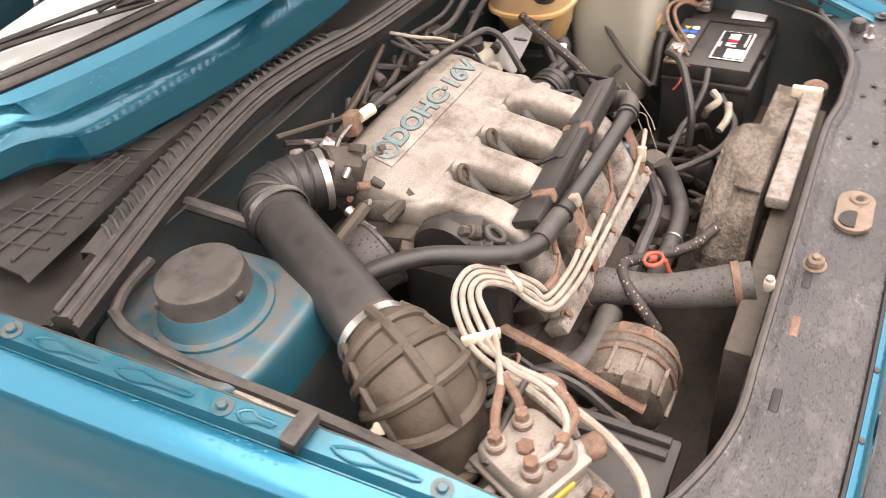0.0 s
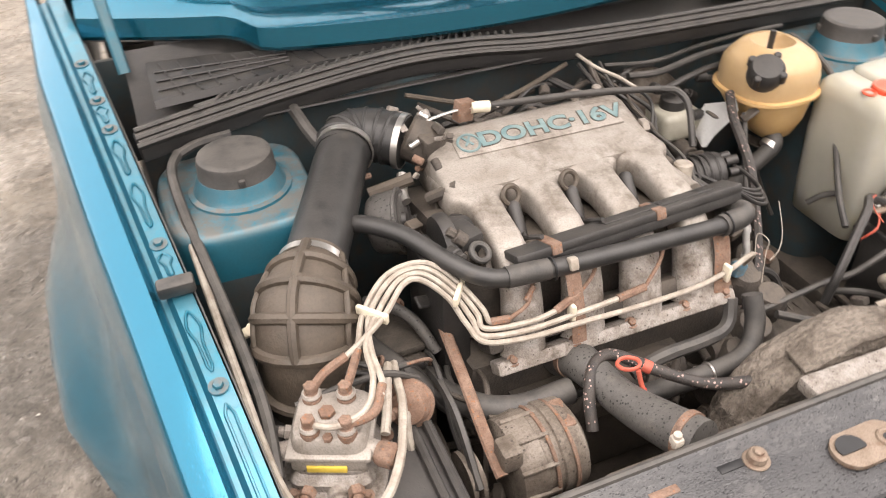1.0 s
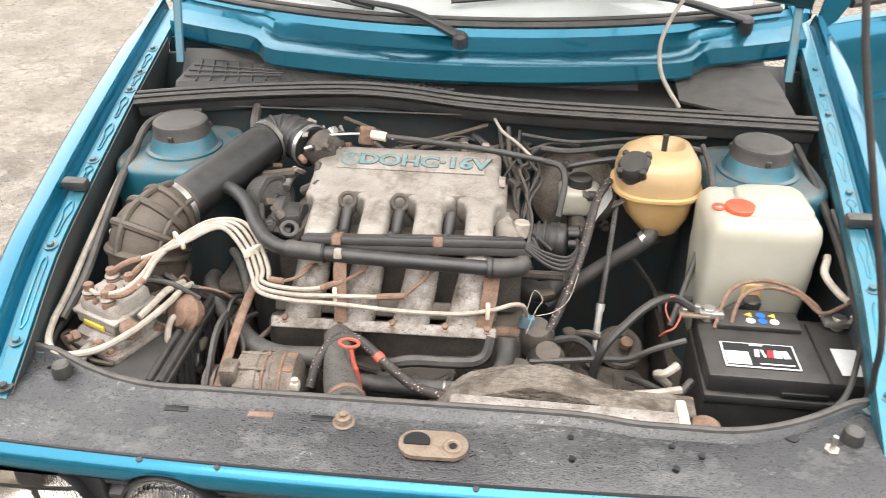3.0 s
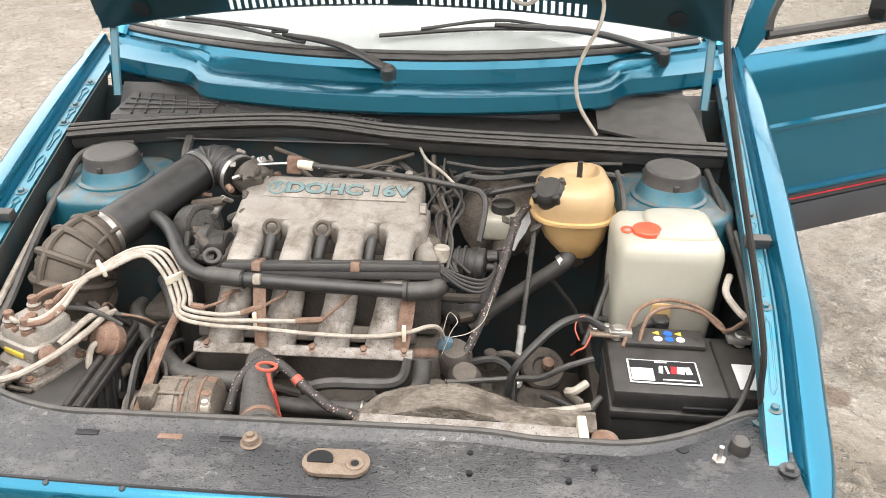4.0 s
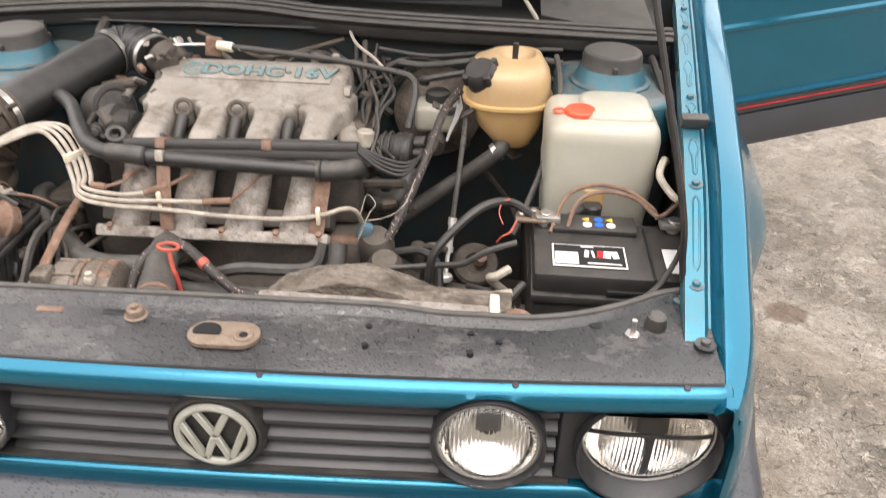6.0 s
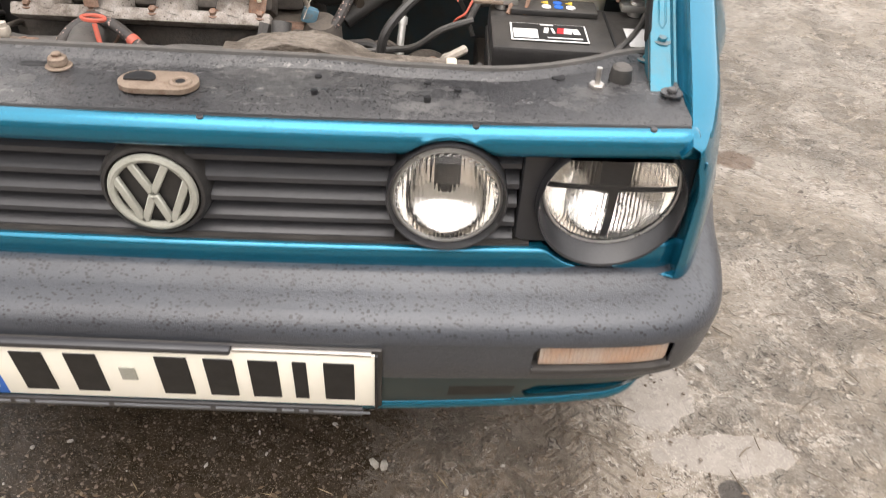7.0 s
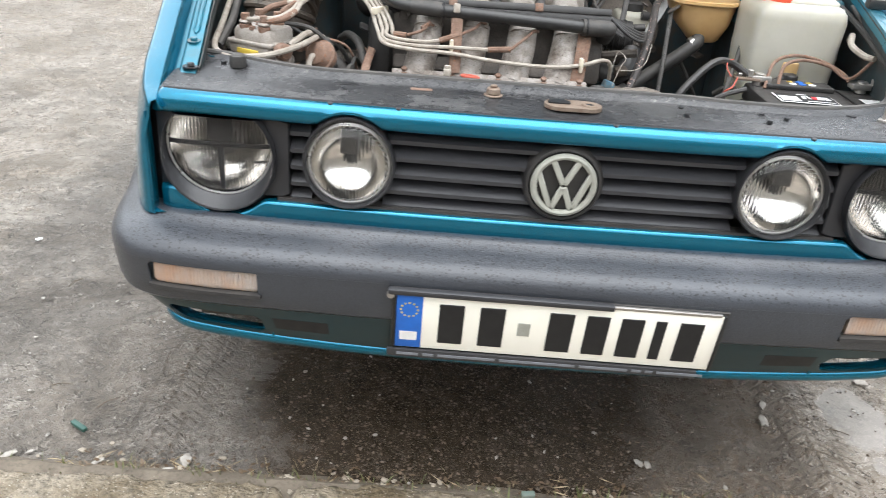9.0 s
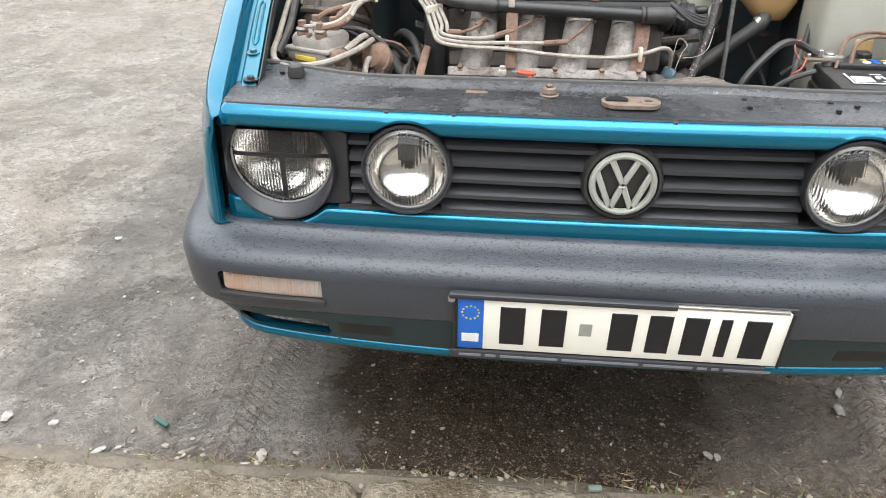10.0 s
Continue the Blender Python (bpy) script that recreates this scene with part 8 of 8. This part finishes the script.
# ---- washer reservoir ----
def build_reservoirs():
    r = thing("washer_reservoir", (0.514, 0.532, 0.585), "milky white plastic washer reservoir with orange cap", "reservoir")
    cx, cy = 0.514, 0.530
    rings = []
    for z, hx, hy in ((0.586, 0.075, 0.066), (0.592, 0.083, 0.075), (0.646, 0.088, 0.078), (0.746, 0.093, 0.082), (0.761, 0.094, 0.083), (0.776, 0.093, 0.082), (0.831, 0.095, 0.083), (0.848, 0.092, 0.080), (0.859, 0.084, 0.072), (0.863, 0.070, 0.058)):
        rings.append(superbox((cx, cy), hx, hy, z, 6.5, 48))
    part("tank", loft(rings), M_RESERVOIR, r, angle=60)
    part("shoulder", loft([superbox((cx + 0.022, cy + 0.006), 0.060, 0.060, 0.854, 5), superbox((cx + 0.022, cy + 0.006), 0.060, 0.060, 0.866, 5), superbox((cx + 0.022, cy + 0.006), 0.052, 0.052, 0.872, 5)]), M_RESERVOIR, r, angle=60)
    cap = part("cap", lathe((cx - 0.040, cy - 0.026, 0.860), (0, 0, 1), [(0, 0.024), (0.004, 0.026), (0.010, 0.026), (0.012, 0.024), (0.012, 0.001)], 28), M_ORANGE, r, "orange-red snap cap")
    part("cap_tab", rbox((cx - 0.010, cy - 0.028, 0.866), (0.016, 0.010, 0.004), 0.0015), M_ORANGE, cap)
    part("cap_strap", torus((cx - 0.074, cy - 0.020, 0.864), (0, 0, 1), 0.010, 0.0025, 16, 6), M_ORANGE, cap)
    part("pump_grommet", rbox((cx - 0.008, cy - 0.080, 0.728), (0.036, 0.010, 0.046), 0.008, 3), M_AMBER, r)
    part("pump", join(cone((cx - 0.010, cy - 0.092, 0.728), (cx - 0.010, cy - 0.094, 0.646), 0.017, seg=18, bevel=0.003), rbox((cx - 0.010, cy - 0.092, 0.722), (0.030, 0.030, 0.014), 0.004)), M_BLACK, r, "black washer pump")
    part("pump_hose", tube([(cx - 0.022, cy - 0.097, 0.721), (cx - 0.045, cy - 0.097, 0.701), (cx - 0.075, cy - 0.102, 0.671), (cx - 0.10, cy - 0.102, 0.646)], 0.009, 10, 5), M_BLACK, r)
    # coolant expansion tank
    e = thing("expansion_tank", (0.355, 0.640, 0.74), "yellowed coolant expansion tank with black screw cap", "coolant tank")
    ex, ey = 0.356, 0.652
    rings = []
    for z, k, dx, dy in ((0.748, 0.34, 0.012, -0.022), (0.753, 0.44, 0.012, -0.020), (0.785, 0.76, 0.006, -0.008), (0.826, 0.96, 0, 0), (0.833, 0.98, 0, 0)):
        rings.append(superbox((ex + dx, ey + dy), 0.078 * k, 0.078 * k, z, 2.6))
    part("lower_half", loft(rings), M_AMBER, e, angle=60)
    part("seam", loft([superbox((ex, ey), 0.080, 0.080, 0.831, 2.6), superbox((ex, ey), 0.084, 0.084, 0.832, 2.6), superbox((ex, ey), 0.084, 0.084, 0.838, 2.6), superbox((ex, ey), 0.080, 0.080, 0.839, 2.6)]), M_AMBER, e)
    rings = []
    for z, k in ((0.837, 0.99), (0.864, 1.0), (0.884, 0.95), (0.897, 0.84), (0.905, 0.60), (0.907, 0.46), (0.898, 0.40), (0.886, 0.30)):
        rings.append(superbox((ex + (0.012 if k < 0.7 else 0), ey + (0.02 if k < 0.7 else 0)), 0.078 * k, 0.078 * k, z, 2.6))
    part("upper_half", loft(rings), M_AMBER_PALE, e, "paler upper half above the coolant level", angle=60)
    ax = Vector((-0.35, -0.45, 1)).normalized()
    c0 = Vector((ex - 0.045, ey - 0.038, 0.872))
    cap = part("cap", lathe(c0, ax, [(0, 0.030), (0.010, 0.031), (0.028, 0.029), (0.034, 0.024), (0.035, 0.001)], 28), M_BLACK, e, "black ribbed screw cap")
    for k in range(4):
        a = k * math.pi / 2 + 0.5
        d, u, v = frame_axes(ax)
        q = c0 + d * 0.022 + (u * math.cos(a) + v * math.sin(a)) * 0.029
        part("cap_grip", cone(q - d * 0.010, q + d * 0.012, 0.0065, seg=10, bevel=0.002), M_BLACK, cap)
    part("level_stub", tube([(ex + 0.010, ey + 0.020, 0.885), (ex + 0.010, ey + 0.020, 0.925)], 0.0055, 10), M_BLACK, e)
    part("outlet_hose", tube([(0.352, 0.632, 0.765), (0.347, 0.592, 0.750), (0.315, 0.590, 0.720), (0.277, 0.588, 0.690), (0.202, 0.568, 0.640), (0.160, 0.545, 0.615)], 0.0152, 14, 6), M_RUBBER, e, "black rubber coolant hose")
    part("hose_band", lathe((0.344, 0.594, 0.747), (-0.75, -0.15, -0.6), [(0, 0.0155), (0, 0.0178), (0.010, 0.0178), (0.010, 0.0155)], 22, False), M_STEEL, e)
    # brake fluid reservoir on its servo
    s = thing("brake_servo", (0.225, 0.80, 0.66), "grey brake servo with fluid reservoir", "brake servo")
    part("servo", lathe((0.218, 0.835, 0.720), (0, -1, 0.45), [(0, 0.086), (0.030, 0.088), (0.034, 0.092), (0.040, 0.092), (0.046, 0.084), (0.056, 0.066), (0.066, 0.030), (0.067, 0.001)], 32), M_ALTERNATOR, s, "dusty grey brake servo drum")
    part("fluid_reservoir", rbox((0.222, 0.722, 0.760), (0.085, 0.070, 0.055), 0.012, 3), material("clouded_plastic", (0.42, 0.40, 0.33), (0.34, 0.32, 0.26), rough=0.4, scale=20), s, "clouded brake fluid reservoir")
    part("reservoir_cap", lathe((0.222, 0.728, 0.786), (0, 0, 1), [(0, 0.025), (0.018, 0.024), (0.021, 0.020), (0.021, 0.001)], 24), M_BLACK, s, "black reservoir cap")
    part("master_cylinder", cone((0.222, 0.79, 0.725), (0.222, 0.66, 0.715), 0.020, seg=18, bevel=0.003), M_GRIME, s)


build_reservoirs()

# ---- cables, hoses and rods ----
def build_cables():
    w = thing("wiring", (0.25, 0.45, 0.50), "loose engine bay wiring and hoses", "cable")
    def cable(pts, r, mat, label="", name="cable"):
        return part(name, tube(pts, r, 8, 6), mat, w, label)
    cable([(0.400, 0.388, 0.731), (0.362, 0.388, 0.752), (0.32, 0.355, 0.760), (0.28, 0.33, 0.735), (0.245, 0.31, 0.695), (0.235, 0.31, 0.64)], 0.0072, M_BLACK, "thick black battery cable")
    cable([(0.375, 0.372, 0.728), (0.365, 0.36, 0.712), (0.352, 0.36, 0.702), (0.345, 0.37, 0.685)], 0.0018, M_RING, "red battery lead")
    cable([(0.352, 0.345, 0.735), (0.345, 0.358, 0.748), (0.350, 0.375, 0.758), (0.362, 0.38, 0.762)], 0.0012, M_RING)
    cable([(0.365, 0.30, 0.68), (0.345, 0.285, 0.675), (0.335, 0.30, 0.66), (0.36, 0.31, 0.63)], 0.007, M_LINE, "pale conduit")
    cable([(0.37, 0.27, 0.655), (0.33, 0.262, 0.652), (0.30, 0.27, 0.64)], 0.007, M_LINE, "pale conduit")
    cable([(0.39, 0.29, 0.66), (0.34, 0.25, 0.63), (0.27, 0.26, 0.62), (0.19, 0.29, 0.635), (0.14, 0.31, 0.65)], 0.0065, M_RUBBER)
    cable([(0.375, 0.315, 0.72), (0.33, 0.31, 0.705), (0.29, 0.32, 0.672), (0.25, 0.33, 0.66), (0.13, 0.33, 0.645)], 0.0052, M_RUBBER)
    # sheathed conduit falling from the bulkhead in front of the tank
    cable([(0.268, 0.640, 0.842), (0.242, 0.590, 0.822), (0.221, 0.510, 0.780), (0.196, 0.450, 0.730), (0.167, 0.394, 0.680), (0.145, 0.371, 0.655), (0.13, 0.36, 0.62)], 0.0082, M_BRAID, "sheathed wiring conduit")
    # long selector rod with steel end
    rod = cable([(0.283, 0.612, 0.815), (0.272, 0.560, 0.700), (0.264, 0.525, 0.620)], 0.0050, M_GREY_HOSE, "slender selector rod", "rod")
    part("rod_ferrule", join(tube([(0.265, 0.530, 0.632), (0.262, 0.515, 0.600), (0.260, 0.505, 0.575)], 0.0066, 10, 3), tube([(0.2655, 0.531, 0.634), (0.2642, 0.525, 0.622)], 0.0085, 10), tube([(0.2610, 0.509, 0.584), (0.260, 0.505, 0.575)], 0.0090, 10)), M_ZINC, rod, "bright zinc ferrule")
    part("rod_foot", tube([(0.260, 0.505, 0.575), (0.258, 0.490, 0.558), (0.256, 0.476, 0.540)], 0.0045, 8, 3), M_ZINC, rod)
    part("rod_nut", cone((0.256, 0.470, 0.532), (0.256, 0.473, 0.546), 0.014, seg=12, bevel=0.003), M_ZINC, rod)
    # paper tag
    tag_rows = [[(0.262, 0.622, 0.836), (0.270, 0.624, 0.838)], [(0.262, 0.690, 0.800), (0.274, 0.618, 0.818)], [(0.258, 0.702, 0.768), (0.266, 0.628, 0.790)], [(0.250, 0.690, 0.744), (0.254, 0.642, 0.760)], [(0.246, 0.660, 0.732), (0.247, 0.648, 0.736)]]
    part("paper_tag", sheet([smooth_path([a, tuple((Vector(a) + Vector(b)) / 2 + Vector((-0.004, 0, 0))), b], 3) for a, b in tag_rows], 0.0008), M_WHITE, w, "torn white paper tag")
    # cables across the bulkhead
    rng = random.Random(8)
    for k in (0, 2, 5):
        y = 0.80 - 0.01 * k
        cable([(0.10 + 0.02 * k, y - 0.02, 0.87 - 0.01 * k), (0.20, y - 0.03, 0.862 - 0.006 * k), (0.30, y - 0.02, 0.868 - 0.004 * k), (0.40, y - 0.04, 0.885 - 0.006 * k), (0.46, y - 0.05, 0.89 - 0.01 * k)], 0.004 + 0.0012 * (k % 3), M_BLACK if k % 2 else M_RUBBER)
    for k in range(8):
        x = 0.075 + 0.008 * k
        cable([(x + rng.uniform(-0.04, 0.04), 0.79, 0.85 + rng.uniform(-0.02, 0.03)), (x + rng.uniform(-0.015, 0.015), 0.73, 0.85 - 0.008 * (k % 3)), (x + rng.uniform(-0.02, 0.02), 0.68, 0.825 + rng.uniform(-0.02, 0.015)), (x + rng.uniform(-0.015, 0.015), 0.63, 0.80 + rng.uniform(-0.02, 0.02)), (x + rng.uniform(-0.02, 0.02), 0.56, 0.78 + rng.uniform(-0.02, 0.02)), (x + rng.uniform(-0.02, 0.04), 0.50, 0.765)], rng.uniform(0.0022, 0.0062), (M_BLACK, M_RUBBER, M_GRIME)[k % 3])
    cable([(0.040, 0.815, 0.905), (0.045, 0.780, 0.90), (0.062, 0.745, 0.888), (0.095, 0.722, 0.872), (0.12, 0.705, 0.855)], 0.0032, M_LINE, "pale thin lead")
    cable([(0.145, 0.672, 0.862), (0.175, 0.665, 0.855), (0.185, 0.64, 0.835), (0.175, 0.60, 0.78)], 0.0062, M_RUBBER)
    for k in range(4):
        cable([(0.110, 0.432 - 0.006 * k, 0.818), (0.150, 0.430 - 0.006 * k, 0.800 - 0.004 * k), (0.185, 0.445 - 0.006 * k, 0.785 - 0.004 * k), (0.205, 0.490, 0.775), (0.208, 0.535, 0.772)], 0.0032, M_BLACK)
    cable([(0.12, 0.335, 0.70), (0.135, 0.355, 0.735), (0.145, 0.365, 0.75), (0.13, 0.375, 0.76), (0.12, 0.36, 0.73)], 0.0007, M_LINE)
    cable([(0.135, 0.345, 0.73), (0.165, 0.36, 0.73), (0.19, 0.385, 0.74), (0.205, 0.42, 0.77)], 0.0007, M_LINE)
    # hoses behind and beside the white reservoir
    cable([(0.445, 0.71, 0.89), (0.448, 0.64, 0.875), (0.445, 0.58, 0.84), (0.425, 0.53, 0.76), (0.395, 0.47, 0.70), (0.372, 0.42, 0.67)], 0.0055, M_RUBBER)
    cable([(0.62, 0.465, 0.800), (0.608, 0.435, 0.815), (0.600, 0.41, 0.800), (0.613, 0.375, 0.788), (0.622, 0.350, 0.788)], 0.0062, M_LINE, "pale curled hose")
    cable([(0.430, 0.365, 0.712), (0.455, 0.410, 0.754), (0.50, 0.430, 0.768), (0.555, 0.428, 0.762), (0.596, 0.402, 0.745), (0.604, 0.388, 0.732)], 0.0035, M_RUST, "brown earth lead")
    cable([(0.455, 0.365, 0.712), (0.475, 0.402, 0.752), (0.52, 0.420, 0.762), (0.57, 0.412, 0.755), (0.604, 0.388, 0.738), (0.622, 0.352, 0.784)], 0.0035, M_RUST, "brown earth lead")
    cable([(0.633, 0.523, 0.860), (0.637, 0.426, 0.820), (0.623, 0.294, 0.780), (0.608, 0.248, 0.758), (0.567, 0.170, 0.755), (0.536, 0.134, 0.752)], 0.0042, M_BLACK)
    cable([(0.628, 0.74, 0.885), (0.634, 0.60, 0.855), (0.630, 0.45, 0.825), (0.620, 0.30, 0.79), (0.612, 0.22, 0.765)], 0.007, M_BLACK)
    # hose along the wing beside the strut tower
    cable([(-0.640, 0.745, 0.895), (-0.655, 0.70, 0.890), (-0.652, 0.62, 0.868), (-0.640, 0.52, 0.845), (-0.628, 0.42, 0.815), (-0.620, 0.32, 0.775), (-0.625, 0.24, 0.745)], 0.0075, M_RUBBER, "dusty hose along the wing")
    cable([(-0.56, 0.76, 0.90), (-0.61, 0.755, 0.898), (-0.645, 0.74, 0.893)], 0.0075, M_RUBBER)
    cable([(-0.455, 0.80, 0.90), (-0.445, 0.74, 0.885), (-0.43, 0.71, 0.865)], 0.010, M_RUBBER)
    # hoses in the depth beside the gearbox
    cable([(-0.12, 0.300, 0.640), (-0.07, 0.300, 0.655), (-0.01, 0.302, 0.655), (0.035, 0.308, 0.654), (0.056, 0.318, 0.664), (0.064, 0.332, 0.692)], 0.0105, M_RUBBER, "black hose under the intake flange")
    cable([(0.320, 0.596, 0.705), (0.345, 0.606, 0.668), (0.375, 0.614, 0.622), (0.395, 0.60, 0.575)], 0.0045, M_RUBBER)
    cable([(0.385, 0.52, 0.655), (0.405, 0.505, 0.675), (0.432, 0.50, 0.668), (0.440, 0.50, 0.62)], 0.0055, M_RUBBER)
    cable([(0.135, 0.40, 0.625), (0.175, 0.415, 0.628), (0.215, 0.43, 0.622), (0.245, 0.42, 0.60), (0.250, 0.39, 0.55)], 0.0075, M_BLACK)
    cable([(0.30, 0.36, 0.60), (0.33, 0.33, 0.612), (0.37, 0.31, 0.60), (0.39, 0.30, 0.56)], 0.006, M_RUBBER)
    for k in range(8):
        x = -0.30 + 0.05 * k
        cable([(x, 0.80, 0.80 + rng.uniform(-0.03, 0.06)), (x + 0.05, 0.77, 0.83), (x + 0.11, 0.78, 0.82 + rng.uniform(-0.03, 0.04)), (x + 0.17, 0.80, 0.84)], rng.uniform(0.004, 0.008), (M_BLACK, M_RUBBER, M_GRIME)[k % 3])
    # cables in front of the belt side
    for k in range(6):
        x = -0.40 + 0.014 * k
        cable([(x + rng.uniform(-0.02, 0.02), 0.46, 0.66 - 0.008 * k), (x + rng.uniform(-0.03, 0.02), 0.36, 0.68 + rng.uniform(-0.03, 0.03)), (x + rng.uniform(-0.02, 0.03), 0.30, 0.65 + rng.uniform(-0.03, 0.03)), (x + rng.uniform(-0.03, 0.03), 0.24, 0.56)], rng.uniform(0.0025, 0.0055), (M_BLACK, M_RUBBER, M_GRIME)[k % 3])
    for k in range(4):
        x = -0.54 + rng.uniform(0, 0.06)
        cable([(x, 0.44, 0.66), (x + rng.uniform(-0.03, 0.03), 0.36, 0.76), (x + rng.uniform(0, 0.06), 0.345, 0.752), (x + rng.uniform(0.03, 0.09), 0.36, 0.73), (x + 0.10, 0.44, 0.62)], rng.uniform(0.002, 0.0045), (M_BLACK, M_RUBBER, M_GRIME, M_RUST)[k % 4])
    # washer pipe to the bonnet
    part("washer_pipe", tube([(0.410, 0.805, 0.93), (0.372, 0.83, 0.985), (0.362, 0.845, 1.04), (0.375, 0.85, 1.09), (0.40, 0.86, 1.14), (0.41, 0.90, 1.18), (0.385, 0.90, 1.22)], 0.0042, 8, 6), M_LINE, w, "pale washer pipe rising to the bonnet")
    part("washer_pipe", tube([(0.205, 0.95, 1.20), (0.225, 0.945, 1.175), (0.255, 0.945, 1.165), (0.278, 0.945, 1.178), (0.285, 0.95, 1.21)], 0.0045, 8, 6), M_LINE, w, "pale washer pipe loop")

    # brown pipe in a shallow V on the bulkhead, and a hanging loop beside it
    cable([(-0.27, 0.795, 0.885), (-0.19, 0.778, 0.862), (-0.135, 0.770, 0.846), (-0.06, 0.778, 0.858), (0.03, 0.792, 0.882)], 0.0048, M_RUBBER_BROWN, "brown pipe across the bulkhead", "pipe")
    # small fittings, brackets and stubs that fill the dirty depth of the bay
    pick = random.Random(31)
    mats = (M_GRIME, M_GRIME, M_GRIME, M_ALU_DIRTY, M_BLACK, M_RUBBER, M_GRIME, M_RUBBER_BROWN)
    zones = ((0.14, 0.40, 0.26, 0.40, 0.46, 0.56, 16), (0.08, 0.18, 0.44, 0.56, 0.68, 0.78, 8), (-0.385, -0.275, 0.42, 0.63, 0.74, 0.835, 22), (-0.46, -0.30, 0.20, 0.40, 0.50, 0.66, 20), (0.07, 0.42, 0.60, 0.78, 0.70, 0.82, 24), (-0.26, 0.08, 0.735, 0.80, 0.78, 0.85, 16), (-0.22, 0.08, 0.27, 0.34, 0.52, 0.63, 16))
    for x0, x1, y0, y1, z0, z1, n in zones:
        for k in range(n):
            c = Vector((pick.uniform(x0, x1), pick.uniform(y0, y1), pick.uniform(z0, z1)))
            mat = mats[pick.randrange(len(mats))]
            if mat is M_ALU_DIRTY and z0 > 0.65:
                mat = M_GRIME
            a = pick.uniform(0, 6.28)
            e = Vector((math.cos(a), math.sin(a), pick.uniform(-0.4, 0.8))).normalized()
            kind = pick.randrange(4)
            if kind == 0:
                part("bracket", rbox(c, (pick.uniform(0.02, 0.05), pick.uniform(0.012, 0.03), pick.uniform(0.004, 0.012)), 0.002, 1, rot=(pick.uniform(-50, 50), pick.uniform(-50, 50), pick.uniform(0, 180))), mat, w)
            elif kind == 1:
                part("fitting", join(cone(c, c + e * 0.018, 0.010, seg=12, bevel=0.0015), cone(c + e * 0.018, c + e * 0.030, 0.007, seg=6, bevel=0.001)), mat, w)
            elif kind == 2:
                part("connector", rbox(c, (0.026, 0.018, 0.016), 0.003, 2, rot=(pick.uniform(-50, 50), pick.uniform(-50, 50), pick.uniform(0, 180))), M_BLACK if mat is M_STEEL else mat, w)
            else:
                q = Vector((pick.uniform(-0.03, 0.03), pick.uniform(-0.03, 0.03), pick.uniform(-0.02, 0.03)))
                part("hose_stub", tube([c - e * 0.04, c + q * 0.5, c + e * 0.04 + q], pick.uniform(0.004, 0.010), 8, 5), M_RUBBER if mat is M_STEEL else mat, w)


build_cables()
